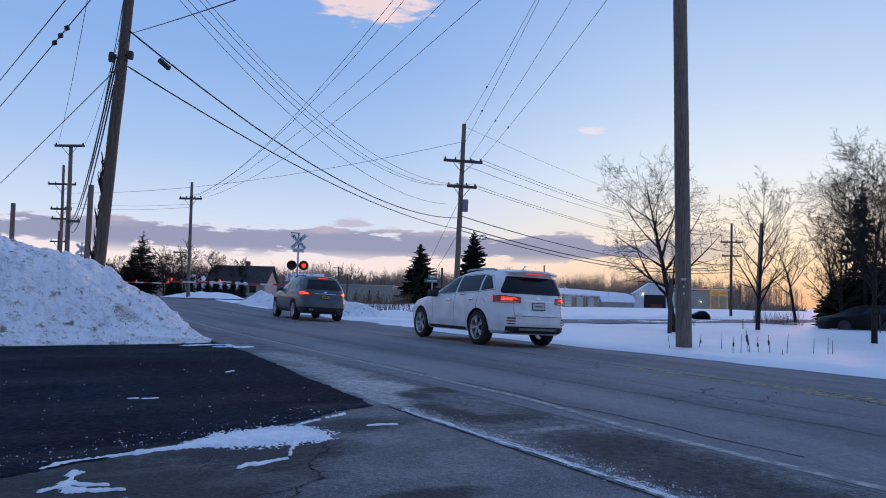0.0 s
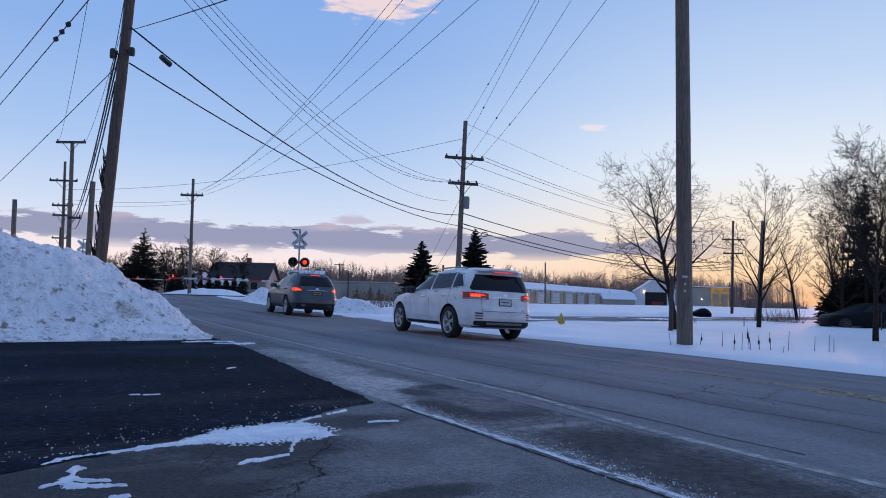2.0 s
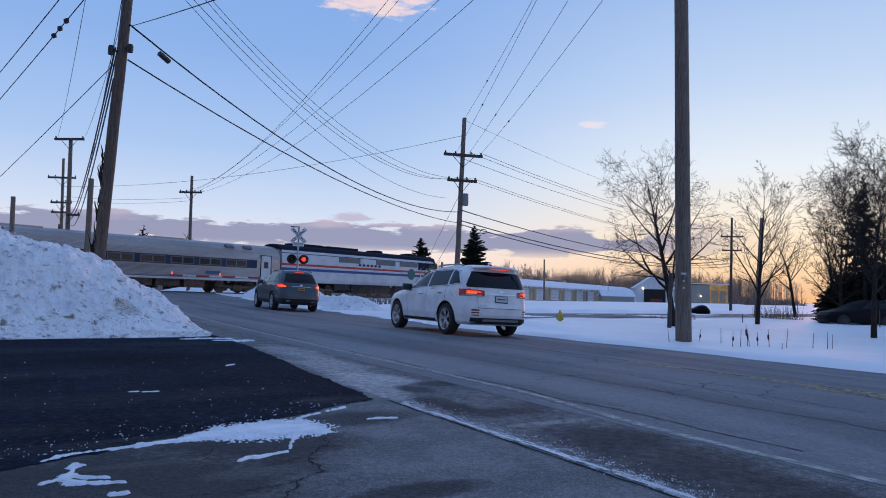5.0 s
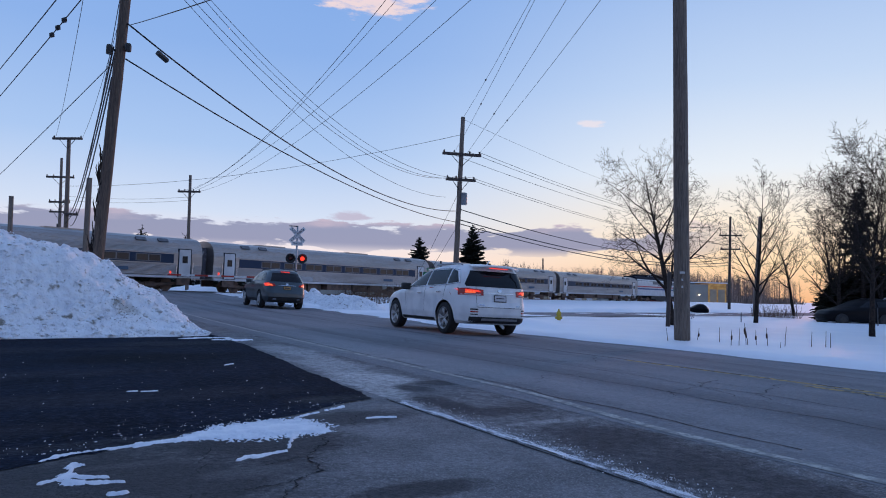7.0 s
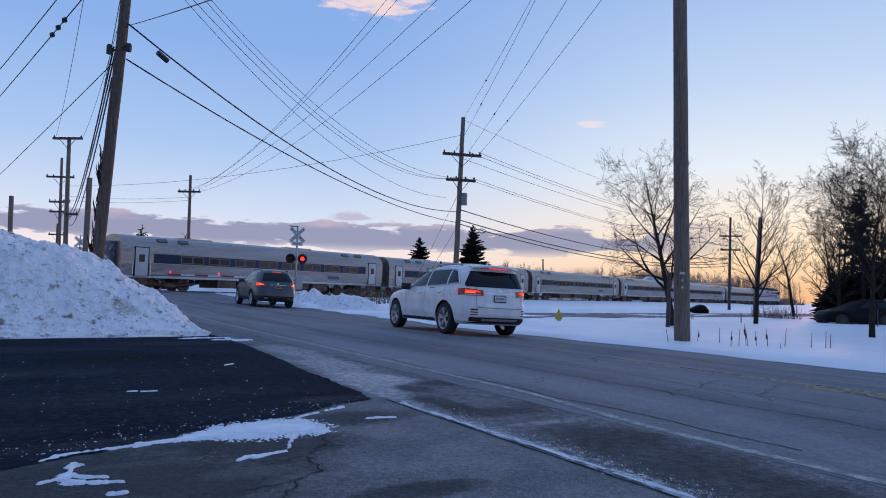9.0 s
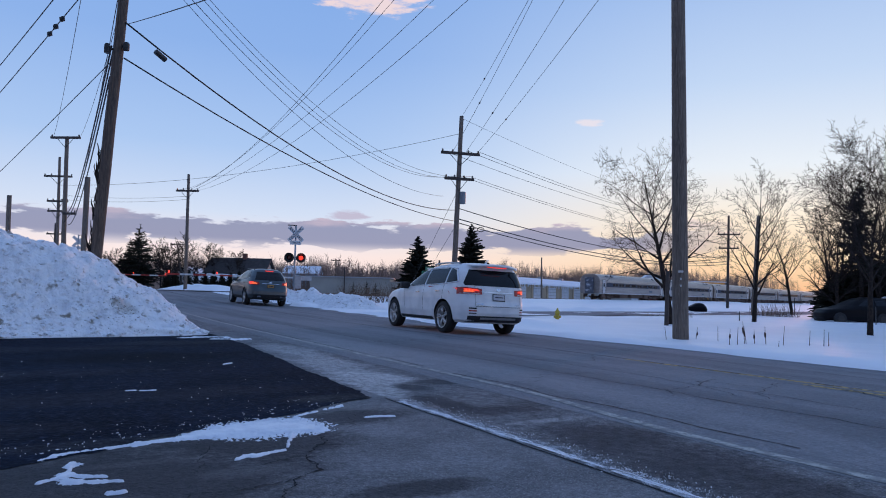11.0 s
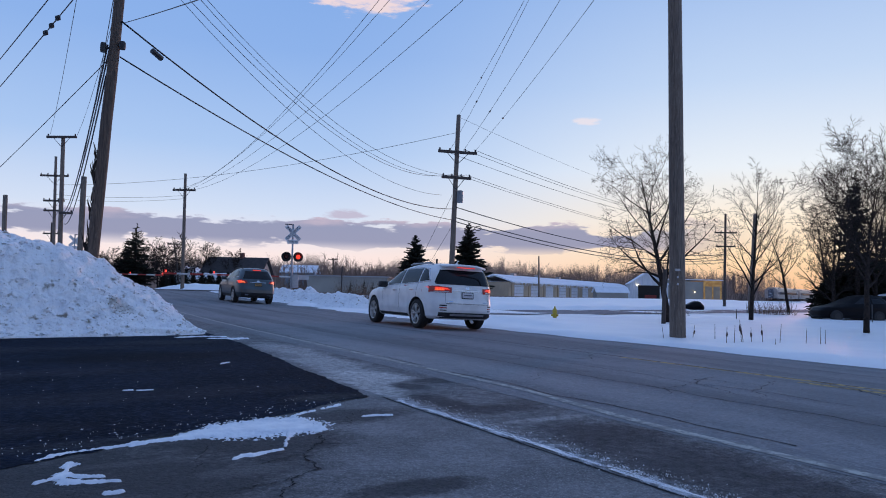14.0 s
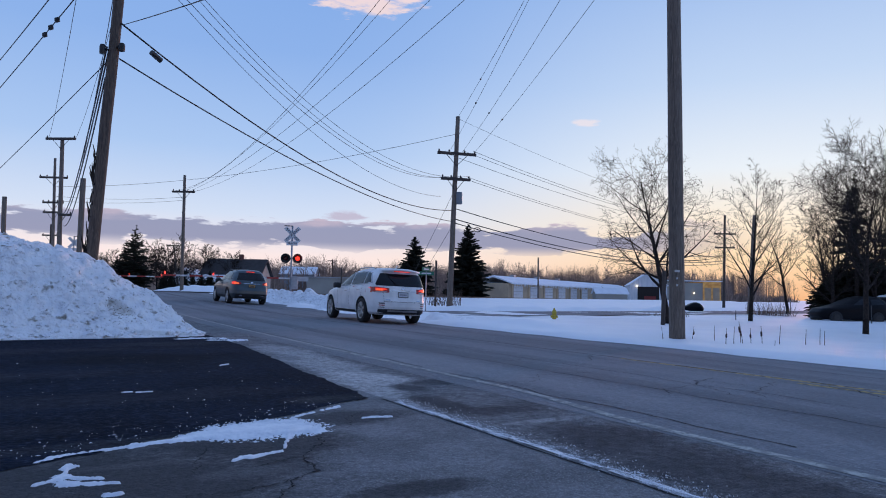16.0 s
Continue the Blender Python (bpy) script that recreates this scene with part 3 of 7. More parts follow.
class Shell:
    """A car body as plan outlines stacked over height. The table: z, front, rear, half width, squareness."""

    def __init__(self, table):
        self.table = table

    def at(self, z):
        return lerp_table(self.table, z)

    def side(self, y, z):
        f, r, w, e = self.at(z)
        c, a = (f + r) / 2, (f - r) / 2
        return w * max(0.0, 1 - abs((y - c) / a) ** e) ** (1 / e)

    def rear(self, x, z):
        f, r, w, e = self.at(z)
        c, a = (f + r) / 2, (f - r) / 2
        return c - a * max(0.0, 1 - abs(x / w) ** e) ** (1 / e)

    def body(self, around=96, up=60):
        zs = [self.table[0][0] + (self.table[-1][0] - self.table[0][0]) * i / up for i in range(up + 1)]
        vs, fs = [], []
        for z in zs:
            f, r, w, e = self.at(z)
            c, a = (f + r) / 2, (f - r) / 2
            for j in range(around):
                t = 2 * math.pi * (j + 0.5) / around
                s, k = math.sin(t), math.cos(t)
                vs.append((w * math.copysign(abs(s) ** (2 / e), s), c + a * math.copysign(abs(k) ** (2 / e), k), z))
        for i in range(up):
            for j in range(around):
                j2 = (j + 1) % around
                fs.append((i * around + j, (i + 1) * around + j, (i + 1) * around + j2, i * around + j2))
        fs.append(tuple(range(around)))
        fs.append(tuple(reversed([up * around + j for j in range(around)])))
        return vs, fs

    def side_panel(self, outline, lift=0.006, left=True, step=0.05):
        """A panel that follows the flank, from an outline in (y, z)."""
        bm = bmesh.new()
        f = bm.faces.new([bm.verts.new((0, y, z)) for y, z in outline])
        for axis, lo, hi in ((1, min(p[0] for p in outline), max(p[0] for p in outline)), (2, min(p[1] for p in outline), max(p[1] for p in outline))):
            v = lo + step
            while v < hi:
                bmesh.ops.bisect_plane(bm, geom=bm.verts[:] + bm.edges[:] + bm.faces[:], plane_co=(0, v, v), plane_no=(0, 1, 0) if axis == 1 else (0, 0, 1))
                v += step
        for v in bm.verts:
            v.co.x = (self.side(v.co.y, v.co.z) + lift) * (-1 if left else 1)
        return bm

    def rear_panel(self, outline, lift=0.006, step=0.05):
        bm = bmesh.new()
        bm.faces.new([bm.verts.new((x, 0, z)) for x, z in outline])
        for axis in (0, 2):
            k = 0 if axis == 0 else 1
            lo, hi = min(p[k] for p in outline), max(p[k] for p in outline)
            v = lo + step
            while v < hi:
                bmesh.ops.bisect_plane(bm, geom=bm.verts[:] + bm.edges[:] + bm.faces[:], plane_co=(v, 0, v), plane_no=(1, 0, 0) if axis == 0 else (0, 0, 1))
                v += step
        for v in bm.verts:
            v.co.y = self.rear(v.co.x, v.co.z) - lift
        return bm


def carve_arches(body, centres, radius, half):
    """Cuts round wheel arches through a closed body and darkens their insides."""
    for y, z in centres:
        for s in (-1, 1):
            ring = [(0, y + radius * math.cos(2 * math.pi * k / 40), z + radius * math.sin(2 * math.pi * k / 40)) for k in range(40)]
            x0, x1 = s * (half - 0.34), s * (half + 0.2)
            vs = [(x0, b, c) for _, b, c in ring] + [(x1, b, c) for _, b, c in ring]
            fs = [(k, (k + 1) % 40, 40 + (k + 1) % 40, 40 + k) for k in range(40)] + [tuple(range(39, -1, -1)), tuple(range(40, 80))]
            bm = bmesh.new()
            bv = [bm.verts.new(v) for v in vs]
            for f in fs:
                bm.faces.new([bv[i] for i in f])
            bmesh.ops.recalc_face_normals(bm, faces=bm.faces[:])
            me = bpy.data.meshes.new("cut")
            bm.to_mesh(me)
            bm.free()
            cut = new("cut", me)
            cut.parent = body.parent
            mod = body.modifiers.new("arch", "BOOLEAN")
            mod.operation, mod.solver, mod.object = "DIFFERENCE", "EXACT", cut
            bpy.context.view_layer.update()
            made = bpy.data.meshes.new_from_object(body.evaluated_get(bpy.context.evaluated_depsgraph_get()))
            body.modifiers.clear()
            body.data = made
            bpy.data.objects.remove(cut)
    me = body.data
    me.materials.append(plastic)
    for p in me.polygons:
        for y, z in centres:
            if math.hypot(p.center.y - y, p.center.z - z) < radius - 0.0006 and abs(p.normal.x) < 0.9 or (abs(p.center.x) < half - 0.33 and math.hypot(p.center.y - y, p.center.z - z) < radius):
                p.material_index = len(me.materials) - 1
                p.use_smooth = False
    me.set_sharp_from_angle(angle=radians(38))


def ring_mesh(rows, sides=40):
    """A body of revolution round the x axis: rows of (x, radius)."""
    vs, fs = [], []
    for x, r in rows:
        for j in range(sides):
            t = 2 * math.pi * j / sides
            vs.append((x, r * math.cos(t), r * math.sin(t)))
    for i in range(len(rows) - 1):
        for j in range(sides):
            j2 = (j + 1) % sides
            fs.append((i * sides + j, (i + 1) * sides + j, (i + 1) * sides + j2, i * sides + j2))
    return vs, fs


def wheel(parent, x, y, r, spokes=5):
    """A wheel that can turn about its axle."""
    w = new("wheel")
    w.parent = parent
    w.matrix_basis = pose(x, y, r)
    s = -1 if x < 0 else 1
    t = 0.115
    part("tyre", ring_mesh([(-t, r * 0.70), (-t, r * 0.93), (-t * 0.8, r * 0.99), (0, r), (t * 0.8, r * 0.99), (t, r * 0.93), (t, r * 0.70), (-t, r * 0.70)]), rubber, w, smooth=True)
    rim = [ring_mesh([(s * t * 0.95, r * 0.71), (s * t * 0.98, r * 0.66), (s * t * 0.5, r * 0.63), (-s * t * 0.4, r * 0.62)]), ring_mesh([(s * t * 0.78, 0.001), (s * t * 0.78, r * 0.13), (s * t * 0.6, r * 0.16)], 16)]
    for k in range(spokes):
        for d in (-0.16, 0.16):
            a = 2 * math.pi * k / spokes
            p0 = Vector((s * t * 0.70, math.cos(a) * r * 0.1, math.sin(a) * r * 0.1))
            p1 = Vector((s * t * 0.78, math.cos(a + d) * r * 0.66, math.sin(a + d) * r * 0.66))
            rim.append(tube([p0, p1], [r * 0.055, r * 0.045], 6))
    part("rim", merge(*rim), alloy, w, "alloy spoked rim", smooth=True)
    part("brake_disc", ring_mesh([(s * 0.02, 0.001), (s * 0.02, r * 0.5)], 20), black_metal, w)
    return w


def vehicle(name, label, paint, shell, m, base, wheels_y, track, r, spec):
    car = thing(name, label, "car", m)
    body = part("body", shell.body(), paint, car, smooth=True)
    carve_arches(body, [(y, r) for y in wheels_y], r + 0.055, spec["half"])
    turning = [wheel(car, s * track, y, r, spec.get("spokes", 5)) for y in wheels_y for s in (-1, 1)]
    for left in (True, False):
        for outline in spec["windows"]:
            part("side_window", shell.side_panel(outline, left=left), glass_dark, car, smooth=True)
        if spec.get("window_trim"):
            for a, b in zip(spec["window_trim"], spec["window_trim"][1:]):
                s = -1 if left else 1
                pts = [(s * (shell.side(a[0] + (b[0] - a[0]) * k / 8, a[1] + (b[1] - a[1]) * k / 8) + 0.006), a[0] + (b[0] - a[0]) * k / 8, a[1] + (b[1] - a[1]) * k / 8) for k in range(9)]
                part("window_trim", tube(pts, [0.011] * 9, 6), chrome, car, "bright window trim", smooth=True)
        for y, z in spec["handles"]:
            s = -1 if left else 1
            x = s * (shell.side(y, z) + 0.022)
            part("door_handle", box(x - 0.014, x + 0.014, y - 0.10, y + 0.10, z - 0.018, z + 0.018, 0.01), spec["handle_mat"], car)
        for y0, z0, y1, z1 in spec["seams"]:
            part("door_gap", shell.side_panel([(y0 - 0.005, z0), (y0 + 0.005, z0), (y1 + 0.005, z1), (y1 - 0.005, z1)], 0.003, left), black_metal, car)
        s = -1 if left else 1
        x = s * (shell.side(spec["mirror"][0], spec["mirror"][1]) + 0.13)
        mir = part("mirror", box(x - 0.12, x + 0.12, spec["mirror"][0] - 0.07, spec["mirror"][0] + 0.09, spec["mirror"][1] - 0.08, spec["mirror"][1] + 0.09, 0.05), spec["mirror_mat"], car, smooth=True)
        x = s * spec["rail"][0]
        pts = [(x, spec["rail"][1] + (spec["rail"][2] - spec["rail"][1]) * k / 10, spec["rail"][3] + 0.035 * math.sin(math.pi * min(1, max(0, k / 10)) ) ** 0.3) for k in range(11)]
        part("roof_rail", tube(pts, [0.02] * 11, 6), spec["rail_mat"], car, smooth=True)
        pts = spec["sill"]
        part("sill_cladding", shell.side_panel(pts, 0.010, left), plastic, car)
        for outline, mt in spec["tail_side"]:
            part("tail_lamp", shell.side_panel(outline, 0.012, left), mt, car, "red tail lamp")
        for outline, mt in spec["tail_rear"]:
            o2 = [(-a if left else a, b) for a, b in outline]
            part("tail_lamp", shell.rear_panel(o2, 0.014 if mt is lamp_red else 0.024), mt, car, "red tail lamp")
        for outline, mt, nm in spec["rear_pairs"]:
            o2 = [(-a if left else a, b) for a, b in outline]
            part(nm, shell.rear_panel(o2, 0.012), mt, car)
    for outline, mt, nm, lift in spec["rear"]:
        part(nm, shell.rear_panel(outline, lift), mt, car, smooth=True)
    return car, body, turning


def rect(x0, x1, z0, z1):
    return [(x0, z0), (x1, z0), (x1, z1), (x0, z1)]


# squareness, outline and heights of the two cars; y forward from the rear axle
SUV = Shell([(0.27, 3.60, -0.86, 0.84, 6), (0.34, 3.68, -0.97, 0.90, 6), (0.50, 3.72, -1.03, 0.935, 5.2), (0.66, 3.72, -1.035, 0.94, 5.2), (0.80, 3.66, -0.99, 0.945, 5.2),
             (0.93, 3.45, -0.975, 0.94, 5.2), (1.00, 3.10, -0.965, 0.93, 5.2), (1.06, 2.62, -0.955, 0.915, 5.2), (1.14, 2.36, -0.935, 0.885, 5.2), (1.30, 1.98, -0.87, 0.83, 5.4),
             (1.45, 1.62, -0.78, 0.765, 6), (1.55, 1.34, -0.73, 0.70, 5.5), (1.61, 1.08, -0.72, 0.635, 5), (1.65, 0.78, -0.62, 0.55, 4.5), (1.672, 0.45, -0.40, 0.36, 4), (1.678, 0.2, -0.15, 0.12, 3)])
suv_spec = dict(half=0.945, spokes=5, handle_mat=chrome, mirror_mat=plastic, rail_mat=galv,
                windows=[[(2.02, 1.10), (1.05, 1.13), (1.02, 1.50), (1.40, 1.47)], [(0.98, 1.135), (0.02, 1.17), (0.02, 1.53), (0.95, 1.51)], [(-0.05, 1.175), (-0.50, 1.22), (-0.30, 1.48), (-0.05, 1.525)]],
                window_trim=[(2.08, 1.08), (0.0, 1.15), (-0.56, 1.20), (-0.34, 1.51), (0.2, 1.555), (1.0, 1.53), (1.42, 1.49)],
                handles=[(1.28, 0.95), (0.25, 0.98)], seams=[(1.02, 0.50, 1.02, 1.10), (0.05, 0.72, 0.0, 1.15), (2.05, 0.50, 2.15, 1.06)], mirror=(1.98, 1.10), rail=(0.60, -0.25, 1.05, 1.635),
                sill=[(2.30, 0.29), (0.50, 0.29), (0.50, 0.36), (2.30, 0.36)],
                tail_side=[([(-0.84, 0.935), (-0.68, 0.945), (-0.57, 1.01), (-0.55, 1.07), (-0.84, 1.09)], lamp_red)],
                tail_rear=[([(0.44, 0.925), (0.915, 0.92), (0.915, 1.09), (0.44, 1.055)], lamp_red), ([(0.50, 1.0), (0.86, 1.005), (0.89, 1.06), (0.56, 1.04)], lamp_lit), ([(0.62, 0.975), (0.80, 0.975), (0.82, 1.03), (0.64, 1.03)], lamp_amber), ([(0.50, 0.935), (0.86, 0.93), (0.84, 0.955), (0.52, 0.957)], lamp_clear)],
                rear_pairs=[(rect(0.58, 0.73, 0.595, 0.625), plastic, "reflector_bezel"), (rect(0.58, 0.73, 0.54, 0.565), lamp_red, "reflector"), (rect(0.58, 0.72, 0.485, 0.505), plastic, "reflector_bezel"),
                            ([(0.600, 0.66), (0.606, 0.66), (0.606, 1.20), (0.600, 1.20)], plastic, "tailgate_gap")],
                rear=[([(-0.77, 1.125), (0.77, 1.125), (0.785, 1.17), (0.735, 1.30), (0.64, 1.49), (-0.64, 1.49), (-0.735, 1.30), (-0.785, 1.17)], glass_dark, "rear_window", 0.008), (rect(-0.30, 0.22, 1.545, 1.565), lamp_lit, "brake_lamp", 0.20),
                      (rect(-0.17, 0.17, 0.79, 0.95), plastic, "plate_frame", 0.012), (rect(-0.15, 0.15, 0.81, 0.935), plate_mat, "number_plate", 0.020), (rect(-0.11, 0.11, 0.865, 0.885), ink, "plate_bar", 0.024),
                      (rect(-0.40, 0.40, 0.975, 0.99), chrome, "tailgate_trim", 0.014), (rect(-0.60, 0.60, 0.655, 0.665), plastic, "tailgate_gap", 0.010), (rect(-0.74, 0.74, 0.30, 0.44), plastic, "bumper_cladding", 0.012),
                      (rect(-0.48, 0.48, 0.36, 0.41), galv, "skid_plate", 0.018), ([(0.06 * math.cos(k * math.pi / 8), 1.045 + 0.035 * math.sin(k * math.pi / 8)) for k in range(16)], chrome, "badge", 0.014),
                      (rect(-0.56, -0.42, 0.70, 0.725), chrome, "lettering", 0.012), (rect(0.42, 0.55, 0.70, 0.715), chrome, "lettering", 0.012)])
suv, suv_body, suv_wheels = vehicle("white_suv", "white SUV with red tail lamps and tinted windows on the road", car_white, SUV, pose(*to_world(9.12, 12.4), -0.04, 0, 0, 27.8), None, [0.0, 2.78], 0.815, 0.37, suv_spec)
part("spoiler", merge(tube([(-0.62, -0.74, 1.565), (-0.3, -0.88, 1.60), (0, -0.90, 1.605), (0.3, -0.88, 1.60), (0.62, -0.74, 1.565)], [0.03] * 5, 8), ([(-0.62, -0.74, 1.585), (-0.3, -0.88, 1.62), (0, -0.90, 1.625), (0.3, -0.88, 1.62), (0.62, -0.74, 1.585), (0.60, -0.5, 1.625), (-0.60, -0.5, 1.625)], [(0, 1, 2, 3, 4, 5, 6)])), car_white, suv, smooth=True)
part("aerial", tube([(0, -0.35, 1.66), (0, -0.42, 1.74), (0, -0.48, 1.74)], [0.035, 0.018, 0.012], 6), car_white, suv)

CROSS = Shell([(0.28, 3.72, -0.92, 0.85, 5), (0.36, 3.82, -1.06, 0.91, 5), (0.52, 3.88, -1.13, 0.955, 5.5), (0.70, 3.88, -1.12, 0.965, 5.5), (0.85, 3.80, -1.05, 0.965, 5.5), (0.97, 3.55, -1.02, 0.955, 5),
               (1.05, 3.15, -1.0, 0.94, 5), (1.12, 2.72, -0.97, 0.915, 5), (1.20, 2.45, -0.93, 0.88, 5), (1.36, 2.05, -0.80, 0.82, 5), (1.50, 1.66, -0.66, 0.75, 4.6), (1.60, 1.36, -0.58, 0.68, 4.4),
               (1.66, 1.05, -0.52, 0.60, 4), (1.70, 0.72, -0.40, 0.48, 3.6), (1.72, 0.35, -0.2, 0.25, 3)])
cross_spec = dict(half=0.965, spokes=5, handle_mat=car_grey, mirror_mat=car_grey, rail_mat=black_metal,
                  windows=[[(2.05, 1.16), (1.05, 1.20), (1.02, 1.56), (1.42, 1.52)], [(0.98, 1.205), (0.02, 1.24), (0.02, 1.59), (0.95, 1.575)], [(-0.06, 1.245), (-0.42, 1.30), (-0.20, 1.53), (-0.06, 1.58)]],
                  window_trim=[(2.1, 1.14), (0.0, 1.22), (-0.48, 1.28)], handles=[(1.30, 1.02), (0.25, 1.05)], seams=[(1.02, 0.50, 1.02, 1.16), (0.02, 0.75, 0.0, 1.2)], mirror=(2.02, 1.17), rail=(0.60, -0.30, 1.2, 1.665),
                  sill=[(2.40, 0.30), (0.50, 0.30), (0.50, 0.42), (2.40, 0.42)],
                  tail_side=[([(-0.62, 0.98), (-0.55, 1.09), (-0.84, 1.12), (-0.90, 0.98)], lamp_lit)],
                  tail_rear=[([(0.50, 1.0), (0.60, 0.965), (0.91, 0.96), (0.91, 1.13), (0.56, 1.10)], lamp_red), ([(0.60, 1.0), (0.86, 0.995), (0.89, 1.08), (0.66, 1.07)], lamp_amber)],
                  rear_pairs=[(rect(0.45, 0.60, 0.40, 0.47), chrome, "exhaust")],
                  rear=[([(-0.70, 1.19), (0.70, 1.19), (0.64, 1.34), (0.56, 1.56), (-0.56, 1.56), (-0.64, 1.34)], glass_dark, "rear_window", 0.008), (rect(-0.2, 0.2, 1.60, 1.63), lamp_lit, "brake_lamp", 0.03),
                        (rect(-0.17, 0.17, 0.84, 1.0), plastic, "plate_frame", 0.012), (rect(-0.15, 0.15, 0.86, 0.98), plate_gold, "number_plate", 0.020), (rect(-0.11, 0.11, 0.90, 0.94), ink, "plate_bar", 0.024),
                        (rect(-0.40, 0.40, 1.02, 1.04), chrome, "tailgate_trim", 0.014), (rect(-0.76, 0.76, 0.31, 0.52), plastic, "bumper_cladding", 0.012),
                        ([(0.06 * math.cos(k * math.pi / 8), 1.09 + 0.035 * math.sin(k * math.pi / 8)) for k in range(16)], chrome, "badge", 0.014)])
cross_car, cross_body, cross_wheels = vehicle("grey_crossover", "grey-blue crossover with lit tail lamps waiting on the road", car_grey, CROSS, pose(*to_world(9.27, 25.4), 0.06, 0, 0, 27.2), None, [0.0, 2.875], 0.835, 0.38, cross_spec)

# ---- the train ----
NOSE_S, SPEED, PITCH = 79.4, 34.85, 25.5


def rail_pose(s, z=0.0):
    x, y = -22.61 + 0.640 * s, 45.93 + 0.768 * s
    return pose(x, y, 0.636 - 0.003 * max(-30, min(s, 200)) + z, 0, 0, -math.degrees(RAIL_B))


stainless = material("stainless_steel", (0.42, 0.38, 0.36), 0.36, 0.85, alt=(0.33, 0.298, 0.28), scale=0.8, stretch=(1, 0.25, 3), fine=(0.32, 0.275, 0.25), fine_scale=12)
frame_grey = material("grey_window_frame", (0.16, 0.16, 0.17), 0.5, 0.5, alt=(0.12, 0.12, 0.13), scale=4)
emblem_blue = material("blue_emblem", (0.05, 0.10, 0.17), 0.5)
stripe_blue = material("blue_stripe", (0.013, 0.028, 0.062), 0.5, spec=0.3)
loco_black = material("black_running_gear", (0.02, 0.019, 0.019), 0.8, alt=(0.045, 0.038, 0.034), scale=4)
loco_blue = material("locomotive_blue_stripe", (0.025, 0.06, 0.20), 0.5)
stripe_red = material("red_stripe", (0.45, 0.03, 0.03), 0.4)
silver_paint = material("silver_grey_paint", (0.56, 0.56, 0.57), 0.45, 0.1, alt=(0.48, 0.48, 0.49), scale=1.2)
roof_dark = material("dark_roof_paint", (0.016, 0.020, 0.034), 0.8, spec=0.1)
undergear = material("rusty_undergear", (0.085, 0.058, 0.046), 0.85, alt=(0.17, 0.105, 0.078), scale=2.2, detail=8)
window_glass = material("train_window", (0.022, 0.022, 0.025), 0.15, spec=0.4)
vestibule = material("frosted_diaphragm", (0.10, 0.10, 0.12), 0.8, alt=(0.45, 0.47, 0.5), scale=2.5, mixlo=0.5, mixhi=0.7)


def profile_body(section, y0, y1, steps=1):
    """A body with one section (x, z) drawn out from y0 to y1, closed at both ends."""
    k = len(section)
    vs = [(x, y0 + (y1 - y0) * i / steps, z) for i in range(steps + 1) for x, z in section]
    fs = [(i * k + j, i * k + (j + 1) % k, (i + 1) * k + (j + 1) % k, (i + 1) * k + j) for i in range(steps) for j in range(k)]
    return vs, fs + [tuple(range(k)), tuple(reversed([steps * k + j for j in range(k)]))]


def bogie(parent, y):
    vs = []
    for yy in (y - 1.3, y + 1.3):
        for x in (-0.78, 0.78):
            v, f = ring_mesh([(x - 0.07, 0.01), (x - 0.07, 0.46), (x + 0.07, 0.46), (x + 0.07, 0.01)], 20)
            vs.append(([(a, b + yy, c + 0.46) for a, b, c in v], f))
    for x in (-1.0, 1.0):
        vs.append(tube([(x, y - 1.9, 0.55), (x, y - 0.6, 0.45), (x, y + 0.6, 0.45), (x, y + 1.9, 0.55)], [0.13] * 4, 6))
        vs.append(tube([(x, y - 0.4, 0.4), (x, y + 0.4, 0.4)], [0.25] * 2, 6))
    part("bogie", merge(*vs), undergear, parent, "dark rusty bogie")


def fluted(pts, pitch=0.075, depth=0.012):
    """A section side with small horizontal flutes along its straight runs."""
    out = []
    for (x0, z0), (x1, z1), on in pts:
        k = max(1, round(math.hypot(x1 - x0, z1 - z0) / pitch)) if on else 1
        d = Vector((x1 - x0, z1 - z0)).normalized()
        for i in range(k):
            for f, o in ((0.0, 0.0), (0.25, depth), (0.6, depth), (0.85, 0.0)) if on else ((0.0, 0.0),):
                g = (i + f) / k
                out.append((x0 + (x1 - x0) * g + d.y * o, z0 + (z1 - z0) * g - d.x * o))
    return out + [pts[-1][1]]


